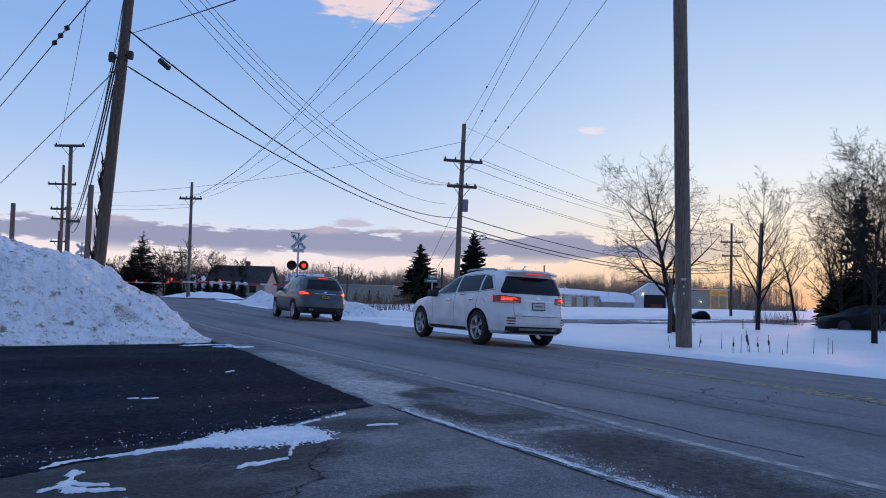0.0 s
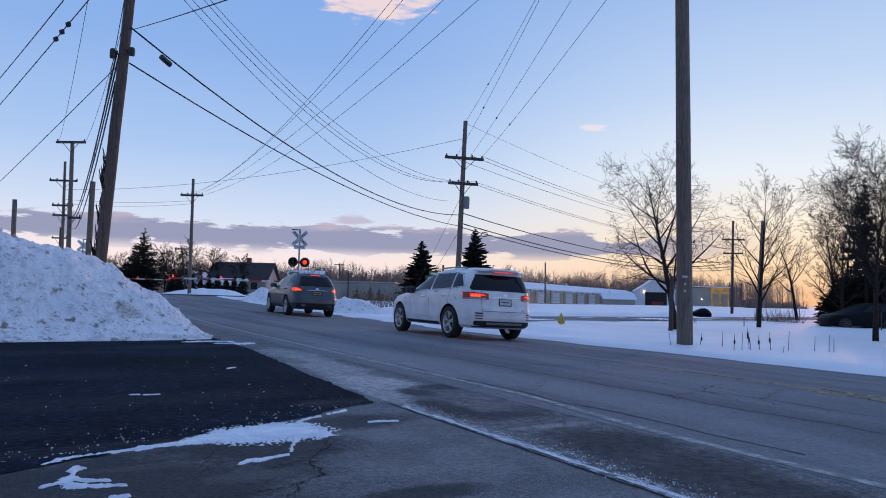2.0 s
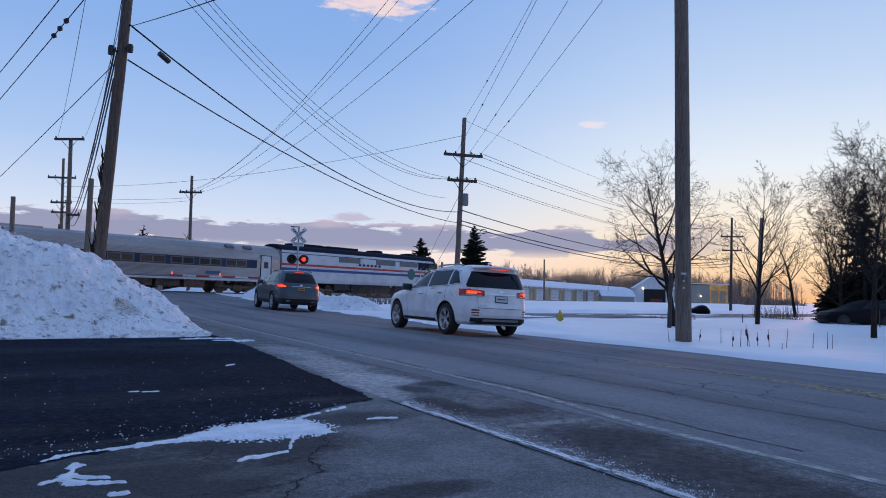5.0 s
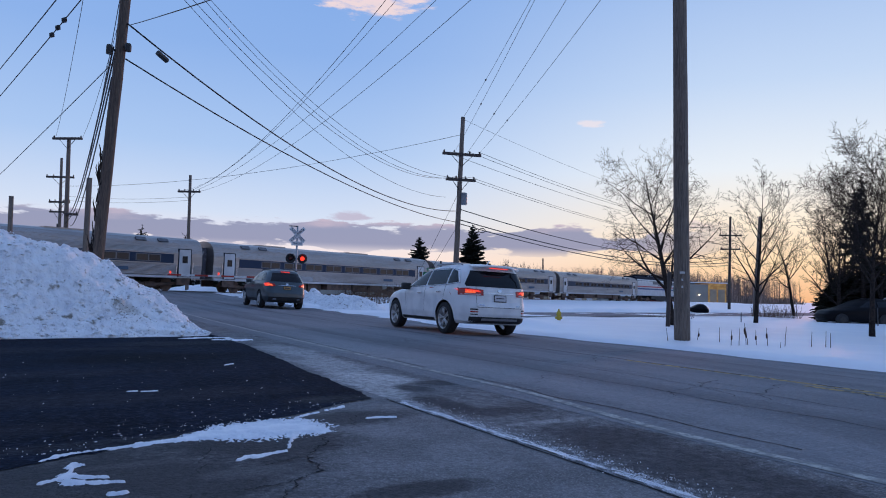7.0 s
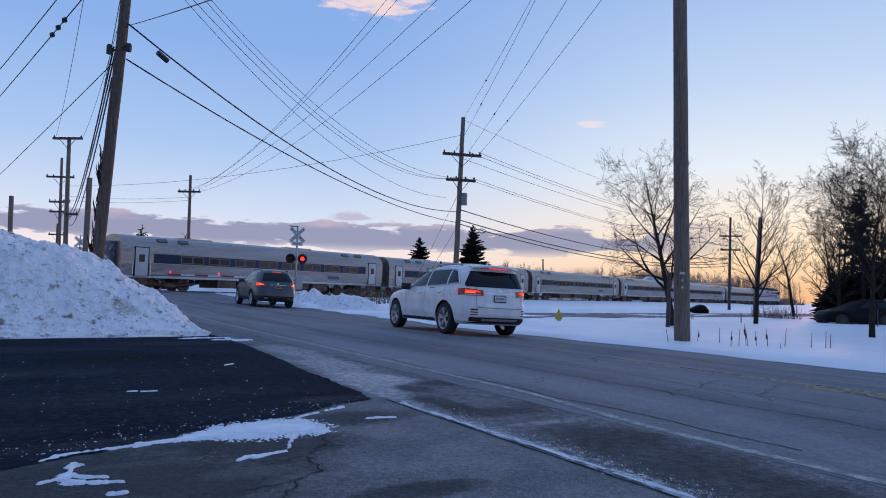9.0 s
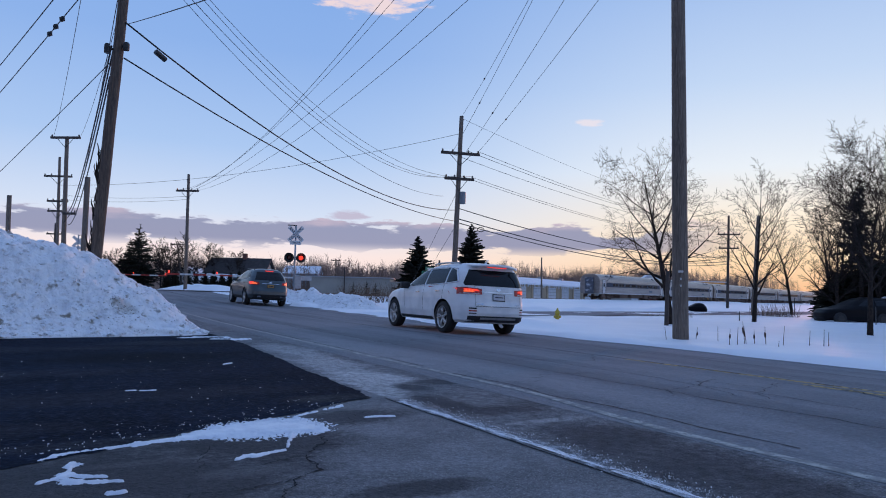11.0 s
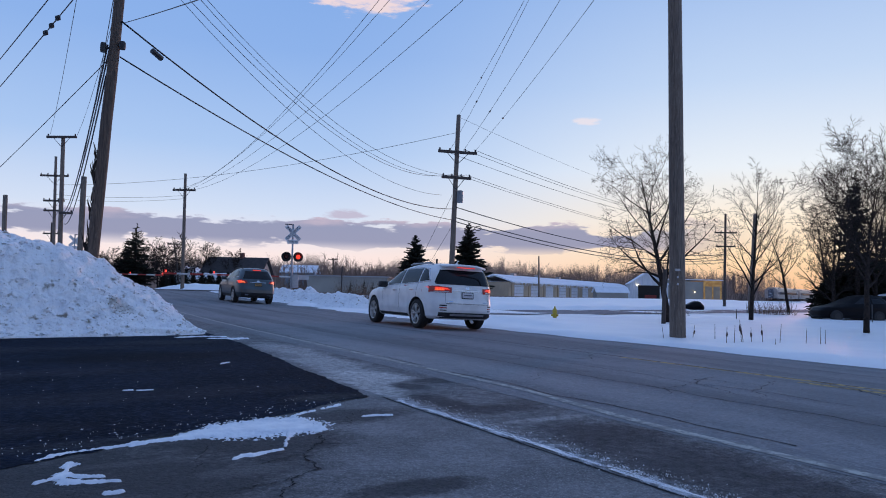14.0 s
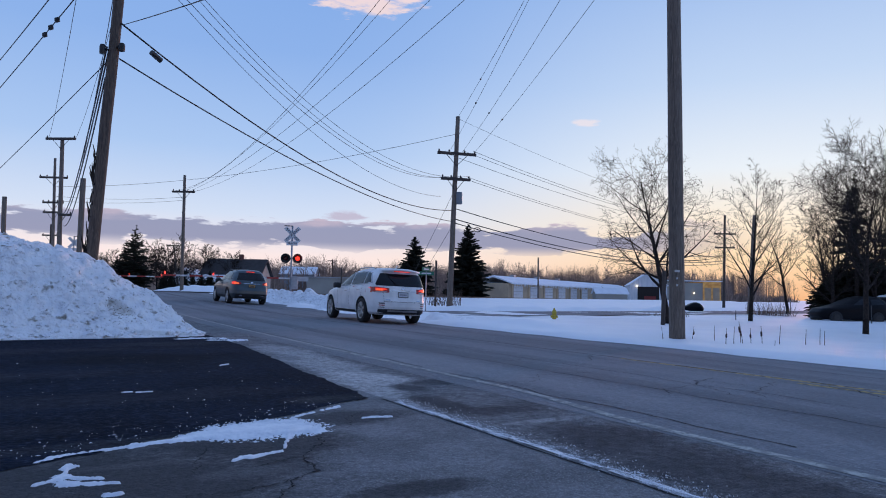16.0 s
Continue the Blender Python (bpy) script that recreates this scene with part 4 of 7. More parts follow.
def coach():
    c = thing("passenger_coach", "stainless-steel passenger coach with blue window band on the rails", "train car", pose(0, 0, 0), "coaches of the train")
    y0, y1 = -24.9, -0.35
    run = [(1.42, 0.95), (1.52, 1.12), (1.575, 1.90), (1.59, 2.68), (1.52, 3.08), (1.33, 3.42), (1.02, 3.66), (0.6, 3.80), (0.2, 3.86)]
    side = fluted([(a, b, k in (1, 3, 4, 5)) for k, (a, b) in enumerate(zip(run, run[1:]))])
    section = side + [(-x, z) for x, z in reversed(side)]
    part("body", profile_body(section, y0, y1), stainless, c)
    for s in (-1, 1):
        part("window_band", box_mesh(s * 1.59 - 0.02, s * 1.59 + 0.02, y0 + 2.2, y1 - 2.2, 1.96, 2.60), stripe_blue, c, "dark blue window band")
        part("belt_rail", box_mesh(s * 1.60 - 0.02, s * 1.60 + 0.02, y0 + 2.2, y1 - 2.2, 1.90, 1.955), stainless, c)
        part("side_sill", box_mesh(s * 1.49 - 0.03, s * 1.49 + 0.03, y0 + 0.1, y1 - 0.1, 0.93, 1.08), silver_paint, c)
        for k in range(8):
            y = y0 + 5.1 + k * 2.2
            w = part("window", box_mesh(s * 1.602 - 0.015, s * 1.602 + 0.015, y - 0.90, y + 0.90, 2.03, 2.53), frame_grey, c, "grey window frame")
            for q in (-0.44, 0.44):
                part("pane", box_mesh(s * 1.618 - 0.006, s * 1.618 + 0.006, y + q - 0.39, y + q + 0.39, 2.08, 2.48), window_glass, w)
        for y in (y0 + 1.35, y1 - 1.35):
            part("door_surround", box_mesh(s * 1.572 - 0.02, s * 1.572 + 0.02, y - 0.52, y + 0.52, 1.02, 3.02), roof_dark, c)
            d = part("door", box_mesh(s * 1.59 - 0.02, s * 1.59 + 0.02, y - 0.44, y + 0.44, 1.05, 2.96), silver_paint, c)
            part("door_window", box_mesh(s * 1.612 - 0.01, s * 1.612 + 0.01, y - 0.2, y + 0.2, 2.0, 2.50), window_glass, d)
            for q in (-0.62, 0.62):
                part("grab_rail", tube([(s * 1.63, y + q, 1.15), (s * 1.63, y + q, 2.1)], [0.02, 0.02], 5), chrome, c)
            part("step_well", box_mesh(s * 1.40 - 0.08, s * 1.40 + 0.08, y - 0.5, y + 0.5, 0.45, 0.94), undergear, c)
        part("emblem_bar", box_mesh(s * 1.60 - 0.01, s * 1.60 + 0.01, y1 - 6.6, y1 - 5.4, 1.38, 1.60), emblem_blue, c, "blue emblem bar")
        for y in (y0 + 2.9, y0 + 4.5, y1 - 2.9, y1 - 4.5):
            part("roof_vent", ([(s * (1.36 + o), y + q, 3.42 + v) for q in (-0.36, 0.36) for o, v in ((0.02, 0.0), (0.05, 0.06), (-0.20, 0.27), (-0.26, 0.18))],
                              [(0, 1, 2, 3), (7, 6, 5, 4), (0, 4, 5, 1), (1, 5, 6, 2), (2, 6, 7, 3), (3, 7, 4, 0)]), frame_grey, c)
    for y in (y0 + 6.0, y1 - 9.0):
        part("roof_hatch", box_piece(-0.45, 0.45, y - 1.3, y + 1.3, 3.80, 3.92), stainless, c)
    for y in (y0 - 0.2, y1 + 0.17):
        part("diaphragm", box_mesh(-0.62, 0.62, y - 0.17, y + 0.17, 1.0, 3.35), vestibule, c, "frosted black gangway diaphragm")
    for y, l, w in ((-7.6, 0.8, 1.28), (-9.6, 0.9, 1.18), (-12.2, 1.4, 1.30), (-14.9, 0.7, 1.15), (-16.7, 0.8, 1.27)):
        part("underfloor_box", box_piece(-w, w, y - l, y + l, 0.34 + 0.1 * (l > 0.8), 0.94), undergear, c)
    bogie(c, y0 + 3.6)
    bogie(c, y1 - 3.6)
    return c


def box_piece(x0, x1, y0, y1, z0, z1):
    vs = [(x, y, z) for z in (z0, z1) for y in (y0, y1) for x in (x0, x1)]
    return vs, [(0, 2, 3, 1), (4, 5, 7, 6), (0, 1, 5, 4), (2, 6, 7, 3), (0, 4, 6, 2), (1, 3, 7, 5)]


def box_mesh(*a):
    return box_piece(*a)


def locomotive():
    c = thing("locomotive", "silver diesel locomotive with red and blue stripes on the rails", "locomotive", pose(0, 0, 0))
    y0, y1 = -20.9, -1.95
    side = [(1.45, 1.05), (1.50, 1.3), (1.50, 3.25), (1.42, 3.55), (1.10, 3.95), (0.7, 4.12), (0.2, 4.16)]
    section = side + [(-x, z) for x, z in reversed(side)]
    part("body", profile_body(section, y0, y1), silver_paint, c)
    # sloped nose with windscreen
    lo = [(1.45, 1.05), (1.50, 1.3), (1.50, 2.35)]
    rings = [(y1, side), (-1.45, [(1.45, 1.05), (1.50, 1.3), (1.48, 3.15), (1.38, 3.45), (1.05, 3.80), (0.7, 3.94), (0.2, 3.98)]),
             (-0.95, [(1.42, 1.05), (1.46, 1.3), (1.40, 2.45), (1.30, 2.75), (1.0, 3.0), (0.66, 3.08), (0.2, 3.10)]),
             (-0.6, [(1.25, 1.05), (1.3, 1.3), (1.22, 2.05), (1.12, 2.30), (0.9, 2.42), (0.6, 2.46), (0.2, 2.48)]), (-0.42, [(1.0, 1.05), (1.05, 1.3), (1.0, 1.9), (0.92, 2.1), (0.75, 2.2), (0.5, 2.24), (0.2, 2.25)])]
    vs, fs = [], []
    for y, s in rings:
        full = s + [(-x, z) for x, z in reversed(s)]
        vs.extend((x, y, z) for x, z in full)
    k = 14
    for i in range(len(rings) - 1):
        fs.extend((i * k + j, i * k + (j + 1) % k, (i + 1) * k + (j + 1) % k, (i + 1) * k + j) for j in range(k))
    fs.append(tuple(reversed([(len(rings) - 1) * k + j for j in range(k)])))
    part("nose", (vs, fs), silver_paint, c)
    part("windscreen", ([(-0.95, -1.38, 3.88), (0.95, -1.38, 3.88), (0.98, -0.95, 3.14), (-0.98, -0.95, 3.14)], [(0, 1, 2, 3)]), window_glass, c)
    part("pilot", box_mesh(-1.38, 1.38, -2.0, -0.38, 0.16, 1.1), loco_black, c)
    part("plough", ([(-1.38, -0.36, 0.12), (1.38, -0.36, 0.12), (1.3, -0.42, 1.0), (-1.3, -0.42, 1.0), (0, -0.02, 0.12), (0, -0.30, 1.0)], [(0, 4, 5, 3), (4, 1, 2, 5), (0, 3, 2, 1)]), loco_black, c)
    for s in (-1, 1):
        for k in range(3):
            part("cab_step", box_mesh(s * 1.36 - 0.12, s * 1.36 + 0.12, -3.9, -3.2, 0.32 + 0.28 * k, 0.36 + 0.28 * k), chrome, c)
        for y, l in ((-2.6, 0.45), (-6.6, 0.8), (-14.2, 0.9)):
            part("equipment_box", box_mesh(s * 1.2 - 0.2, s * 1.2 + 0.2, y - l, y + l, 0.5, 1.05), loco_black, c)
    part("roof", profile_body([(1.47, 3.42), (1.14, 3.98), (0.72, 4.15), (0.2, 4.19), (-0.2, 4.19), (-0.72, 4.15), (-1.14, 3.98), (-1.47, 3.42), (-1.05, 3.75), (1.05, 3.75)], y0 - 0.01, -1.5), roof_dark, c, "dark roof")
    for y, l in ((-17.5, 1.6), (-13.5, 1.8), (-9.0, 0.5), (-4.2, 0.5), (-2.4, 0.3)):
        part("roof_hatch", box_piece(-0.6, 0.6, y - l, y + l, 4.1, 4.36), roof_dark, c)
    for s in (-1, 1):
        part("cab_band", box_mesh(s * 1.495 - 0.015, s * 1.495 + 0.015, -4.3, -1.42, 2.74, 3.47), roof_dark, c)
        part("cab_window", box_mesh(s * 1.51 - 0.01, s * 1.51 + 0.01, -2.6, -1.6, 2.85, 3.30), window_glass, c)
        for z0, z1, mt in ((2.42, 2.60, stripe_red), (2.02, 2.24, loco_blue)):
            part("stripe", box_mesh(s * 1.50 - 0.012, s * 1.50 + 0.012, y0, -1.4, z0, z1), mt, c)
            part("stripe", ([(s * 1.512, -1.4, z0), (s * 1.512, -1.4, z1), (s * 1.44, -0.93, z1 - 0.10), (s * 1.48, -0.93, z0 - 0.05), (s * 1.30, -0.57, z1 - 0.30), (s * 1.32, -0.57, z0 - 0.22)], [(0, 1, 2, 3), (3, 2, 4, 5)]), mt, c)
        for y in (-3.95, -3.15):
            part("handrail", tube([(s * 1.56, y, 1.1), (s * 1.56, y, 2.9)], [0.03, 0.03], 6), chrome, c)
        part("cab_door", box_mesh(s * 1.50 - 0.012, s * 1.50 + 0.012, -3.85, -3.25, 1.1, 2.72), silver_paint, c)
        for y in (-5.7, -8.9, -13.5):
            part("grille", box_mesh(s * 1.495 - 0.02, s * 1.495 + 0.02, y - 1.3, y + 1.3, 2.95, 3.4), frame_grey, c)
        part("emblem", ([(s * 1.525, -5.3 + 0.55 * math.cos(k * math.pi / 8), 2.25 + 0.55 * math.sin(k * math.pi / 8)) for k in range(16)], [tuple(range(16))]), emblem_mat, c)
        part("headlamp", ring_at(s * 0.35, -0.9, 3.12), lamp_white, c)
    for s in (-1, 1):
        for k in range(6):
            part("lettering_bar", box_mesh(s * 1.50 - 0.014, s * 1.50 + 0.014, -12.4 + 0.5 * k, -12.08 + 0.5 * k, 2.72, 2.92), ink, c)
    part("fuel_tank", box_mesh(-1.3, 1.3, -13.0, -8.0, 0.25, 1.05), loco_black, c)
    bogie(c, -4.2)
    bogie(c, -16.6)
    return c


def ring_at(x, y, z):
    v, f = ring_mesh([(0, 0.001), (0, 0.1)], 12)
    return [(b + x, y + 0.03, c + z) for a, b, c in v], f


emblem_mat = material("green_emblem", (0.03, 0.12, 0.10), 0.5)
lamp_white = material("lit_headlamp", (0.8, 0.8, 0.7), 0.3, emit=(1.0, 0.9, 0.6), strength=3)
loco = locomotive()
first = coach()
train = [(loco, 0.0), (first, 20.8)]
for i in range(1, 6):
    train.append((copy_thing(first, pose(0, 0, 0)), 20.8 + PITCH * i))

# ---- utility poles and wires ----
brown_wood = material("brown_weathered_wood", (0.125, 0.090, 0.068), 0.85, alt=(0.065, 0.048, 0.040), scale=3.0, stretch=(14, 14, 0.6), bump=0.7, bump_scale=6, fine=(0.17, 0.13, 0.10), fine_scale=9)
porcelain = material("dark_insulator", (0.05, 0.035, 0.03), 0.3)
grey_can = material("grey_can", (0.20, 0.22, 0.24), 0.5, 0.3)


def bent(a, b, k=8, wob=0.0, seed=0):
    a, b = Vector(a), Vector(b)
    return [a.lerp(b, i / k) + Vector((wob * rnd(i * 0.7, seed, 1, 2), wob * rnd(i * 0.7, seed, 1, 5), 0)) * math.sin(math.pi * i / k) for i in range(k + 1)]


def pole(label, base, top, r0, r1, mat, arms=(), group="utility poles", cans=(), seed=1):
    """A utility pole from base to top. arms: (height, left reach, right reach, direction in degrees, insulators)."""
    base, top = Vector(base), Vector(top)
    p = thing("utility_pole", label, "utility pole", Matrix.Translation(base), group)
    t = top - base
    pts = bent((0, 0, -0.3), t, 14, 0.02, seed)
    part("post", tube(pts, [(r0 + (r1 - r0) * i / 14) * (1 + 0.03 * rnd(i, seed, 1.3)) for i in range(15)], 14), mat, p, smooth=True)
    for z, l, r, turn, ins in arms:
        k = z / t.z
        c = t * k
        d = Vector((math.cos(radians(turn)), math.sin(radians(turn)), 0))
        a, b = c - d * l, c + d * r
        bm = box(-l, r, -0.075, 0.075, -0.085, 0.085, 0.012)
        arm = part("crossarm", bm, dark_wood, p, at=Matrix.Translation(c + Vector((-d.y, d.x, 0)) * (-r1 - 0.05)) @ pose(0, 0, 0, 0, 0, turn))
        for q in ins:
            part("insulator", tube([(q, 0, 0.07), (q, 0, 0.13), (q, 0, 0.20), (q, 0, 0.24)], [0.025, 0.06, 0.05, 0.02], 8), porcelain, arm, smooth=True)
        for s, reach in ((-1, l), (1, r)):
            if reach > 0.6:
                part("brace", tube([c + d * s * reach * 0.55 - Vector((-d.y, d.x, 0)) * (r1 + 0.05) - Vector((0, 0, 0.06)), c - Vector((0, 0, 0.75)) - Vector((-d.y, d.x, 0)) * r1], [0.02, 0.02], 6), black_metal, p)
    for x, y, z, r, h in cans:
        can = part("transformer" if r > 0.12 else "bracket_can", ([(x + rr * math.cos(a), y + rr * math.sin(a), zz) for zz, rr in ((z, r * 0.9), (z + 0.04, r), (z + h - 0.05, r), (z + h, r * 0.8)) for a in [2 * math.pi * j / 14 for j in range(14)]],
                   [(i * 14 + j, i * 14 + (j + 1) % 14, (i + 1) * 14 + (j + 1) % 14, (i + 1) * 14 + j) for i in range(3) for j in range(14)] + [tuple(range(13, -1, -1)), tuple(42 + j for j in range(14))]), grey_can if r > 0.12 else black_metal, p, "grey metal can" if r > 0.12 else "black metal can", smooth=False)
        part("bracket", tube([(x, y, z + h * 0.6), (t.x * z / t.z, t.y * z / t.z, z + h * 0.6)], [0.03, 0.03], 6), black_metal, p)
    return p


pole("tall weathered grey wooden utility pole standing in roadside snow", (5.71, 16.0, -0.12), (5.565, 16.0, 16.0), 0.185, 0.138, wood, [(13.2, 1.2, 1.2, -10, (-1.1, -0.4, 0.4, 1.1)), (14.9, 1.2, 1.2, -10, (-1.1, -0.4, 0.4, 1.1))], seed=2)
lp = pole("leaning weathered utility pole with dark ivy stems behind a snow heap", (-8.70, 17.0, 0.0), (-7.93, 17.0, 14.6), 0.155, 0.104, brown_wood,
          [(9.6, 1.2, 1.2, 32, (-1.1, -0.4, 0.4, 1.1)), (12.7, 2.6, 0.9, 5, (-2.5, -2.0, 0.8)), (14.0, 3.2, 0.9, 5, (-3.1, 0.8))], cans=[(0.20, -0.22, 6.74, 0.07, 0.24), (0.62, -0.10, 6.86, 0.08, 0.20)], seed=5)
pole("tall utility pole with two crossarms and a grey transformer", (0.86, 42.0, 0.1), (1.17, 42.0, 12.0), 0.19, 0.13, wood,
     [(9.5, 1.25, 1.25, 14, (-1.15, -0.5, 0.5, 1.15)), (7.9, 0.95, 0.95, 14, (-0.85, -0.3, 0.3, 0.85))], cans=[(0.48, -0.1, 6.35, 0.2, 0.75)], seed=3)
pole("utility pole with a single crossarm past the crossing", (-23.07, 62, 0.3), (-23.26, 62, 11.2), 0.17, 0.12, wood, [(9.35, 1.05, 1.05, -3, (-0.95, -0.4, 0.4, 0.95))], seed=4)
pole("utility pole with a wide top crossarm beside the tracks", (-27.6, 50, 0.1), (-27.92, 50, 11.8), 0.19, 0.13, wood, [(11.6, 1.15, 1.15, -5, (-1.05, 1.05)), (5.95, 0.0, 1.0, -5, (0.9,))], seed=6)
pole("utility pole with three small crossarms beside the tracks", (-34.8, 62, 0.1), (-35.18, 62, 12.5), 0.16, 0.11, wood,
     [(10.6, 1.25, 1.25, 2, (-1.2, -0.6, 0.6, 1.2)), (8.3, 0.95, 0.95, 0, (-0.9, -0.4, 0.4, 0.9)), (7.4, 0.9, 0.9, -4, (-0.8, 0.8))], seed=7)
pole("distant utility pole with small crossarms", (-45.3, 80, 0), (-45.42, 80, 8.0), 0.13, 0.1, dark_wood, [(6.7, 0.9, 0.9, 0, (-0.8, 0.8)), (5.3, 0.8, 0.8, 0, (-0.7, 0.7))], seed=8)
pole("bare pale wooden pole stub behind a snow heap", (-18.86, 36, 0), (-18.88, 36, 6.6), 0.15, 0.14, wood, seed=9)
pole("short brown wooden pole behind a snow heap", (-22.2, 35, 0), (-22.34, 35, 5.4), 0.12, 0.11, wood, seed=10)
pole("distant utility pole with two crossarms beyond the snow", (33.2, 78, -0.2), (33.39, 78, 10.6), 0.17, 0.12, dark_wood, [(8.6, 1.25, 1.25, -8, (-1.15, -0.5, 0.5, 1.15)), (7.0, 1.1, 1.1, -8, (-1.0, 1.0))], seed=11)
pole("leaning bare pole beside a roadside tree", (21.69, 46.9, -0.2), (22.16, 46.9, 6.8), 0.14, 0.12, wood, seed=12)
pole("thin pole in the distance before the woods", (-21.15, 140, 0), (-21.4, 140, 7.3), 0.16, 0.13, dark_wood, [(7.0, 1.0, 1.0, 0, (-0.9, 0.9))], seed=13)
pole("thin bare pole before a long low building", (-16.0, 115, 0), (-15.99, 115, 4.9), 0.12, 0.1, dark_wood, seed=14)
pole("thin pole beside a tan storage building", (14.54, 96, 0.3), (14.46, 96, 6.2), 0.13, 0.1, wood, seed=15)
pole("dark leaning pole before a house", (-34.55, 92, 0.2), (-35.6, 92, 6.6), 0.14, 0.11, dark_wood, [(6.3, 0.8, 0.8, 0, (-0.7, 0.7))], seed=16)
pole("short bare post behind the side street", (0.0, 48, 0.1), (0.0, 48, 3.2), 0.08, 0.07, dark_wood, seed=17)
pole("leaning dark wooden post stub beside a tree", (9.05, 27.0, -0.3), (9.12, 27.0, 2.0), 0.09, 0.075, dark_wood, seed=18)

# ragged ivy stems on the leaning pole
ivy = []
rng = random.Random(4)
for i in range(60):
    z = rng.uniform(0.5, 4.2)
    a = rng.uniform(2.2, 4.4)
    c = Vector((0.053 * z, 0, z))
    pts = [c + Vector((math.cos(a) * 0.14, math.sin(a) * 0.14, 0))]
    for k in range(4):
        pts.append(pts[-1] + Vector((rng.uniform(-0.035, 0.03), rng.uniform(-0.03, 0.03), rng.uniform(0.04, 0.13))))
    ivy.append(tube(pts, [0.02, 0.022, 0.018, 0.012, 0.005], 5))
part("ivy", merge(*ivy), bark, lp, "dead ivy stems")


def wire(a, b, sag, r=0.011, name="power_line", label="thin black overhead power line", k=20):
    a, b = Vector(a), Vector(b)
    pts = [a.lerp(b, i / k) - Vector((0, 0, 4 * sag * (i / k) * (1 - i / k))) for i in range(k + 1)]
    return tagged(part(name, tube(pts, [r] * (k + 1), 5), wire_mat, smooth=True), label, "cable", "overhead lines")


WIRES_UP = [((1.17, 42, 11.95), (4.9, 16, 14.0)), ((0.75, 41.8, 9.85), (5.2, 16, 14.85)), ((1.5, 42, 9.75), (5.8, 16, 13.3)), ((2.15, 42.2, 9.65), (6.7, 16, 12.45))]
MID, FAR = (1.05, 41.9), (-23.2, 62)
# heavy cables from the leaning pole to the middle one
wire((-8.15, 16.95, 7.60), (0.98, 41.9, 6.05), 1.25, 0.023, "telephone_cable", "thick black telephone cable")
wire((-8.15, 16.95, 6.68), (0.98, 41.9, 5.35), 0.7, 0.020, "telephone_cable", "thick black telephone cable")
part("splice_case", tube([(-7.76, 17.9, 7.20), (-7.62, 18.2, 7.08)], [0.075, 0.075], 10), black_metal)
tagged(bpy.data.objects["splice_case"], "black splice case hung on a telephone cable", "splice case")
# conductors between those two
for a, b, sag in (((0.2, 41.9, 6.9), (-10.42, 17, 12.5), 2.2), ((0.75, 41.9, 8.2), (-7.71, 17, 9.53), 1.86), ((1.35, 41.9, 8.2), (-10.1, 17, 12.9), 2.8), ((1.9, 41.9, 8.2), (-10.96, 17, 14.12), 2.98)):
    wire(b, a, sag, 0.010, k=28)
# conductors from the middle pole over to the tall one
for a, b in WIRES_UP:
    w = wire(a, b, 0.3, 0.010)
    a, b = Vector(a), Vector(b)
    m = a.lerp(b, 0.26) - Vector((0, 0, 4 * 0.3 * 0.26 * 0.74))
    part("line_damper", tube([m - (b - a).normalized() * 0.08, m, m + (b - a).normalized() * 0.08], [0.03, 0.05, 0.03], 6), black_metal, w)
# conductors from the far pole
for q, b, sag in ((-0.95, (2.28, 16, 13.38), 2.36), (0.0, (5.12, 16, 16.57), 2.14), (0.4, (5.92, 16, 14.77), 1.65), (0.95, (5.08, 16, 12.5), 1.62)):
    wire((FAR[0] + q, FAR[1], 9.75), b, sag, 0.011, k=28)
wire((1.15, 42, 10.9), (-35.1, 62, 9.9), 0.9, 0.013)
wire((-23.1, 62, 8.9), (-35.0, 62, 8.6), 0.25, 0.012)
wire((-23.1, 62, 9.2), (-35.0, 62, 9.0), 0.25, 0.012)
# onwards to the distant pole on the other side
for z0, z1, q, r in ((9.8, 8.95, 1.1, 0.014), (9.8, 8.95, 0.5, 0.014), (9.75, 8.95, -0.9, 0.014), (8.15, 7.3, 0.8, 0.013), (8.15, 7.3, 0.3, 0.013), (6.15, 5.9, 0.1, 0.03), (5.5, 5.3, 0.1, 0.034), (5.25, 5.0, 0.1, 0.03), (11.9, 10.5, 0.0, 0.009)):
    wire((MID[0] + q, MID[1], z0), (33.3 + q, 78, z1), 0.8 if r < 0.02 else 1.1, r)
part("splice_loop", tube([(2.6 + 0.22 * math.cos(t * 0.7), 43.5, 5.02 + 0.14 * math.sin(t * 0.7)) for t in range(10)], [0.028] * 10, 6), black_metal)
tagged(bpy.data.objects["splice_loop"], "black slack cable loop hung on a cable", "cable loop")
# from the leaning pole to the pair beside the tracks, and up out of sight to the left
for a, b, s, r in (((-8.5, 17, 7.0), (-27.7, 50, 6.2), 1.3, 0.024), ((-8.45, 17, 6.9), (-27.6, 50, 5.9), 1.2, 0.022), ((-8.5, 17, 6.2), (-27.5, 50, 5.3), 1.2, 0.022), ((-8.8, 16.6, 11.1), (-28.9, 50, 11.9), 0.8, 0.011),
                   ((-7.9, 17.3, 11.1), (-26.9, 50, 11.9), 0.8, 0.011), ((-8.3, 17, 9.2), (-26.8, 50, 8.0), 0.9, 0.012), ((-8.1, 17, 7.59), (-2.4, 8.3, 4.75), 0.02, 0.010), ((-8.38, 17, 6.72), (-21.24, 30, 4.12), 0.05, 0.012)):
    wire(a, b, s, r)
w = wire((-15.75, 22.0, 5.6), (-5.2, 10.7, 6.5), 0.05, 0.011)
wire((-15.81, 22.0, 6.45), (-5.7, 10.7, 6.39), 0.05, 0.011)
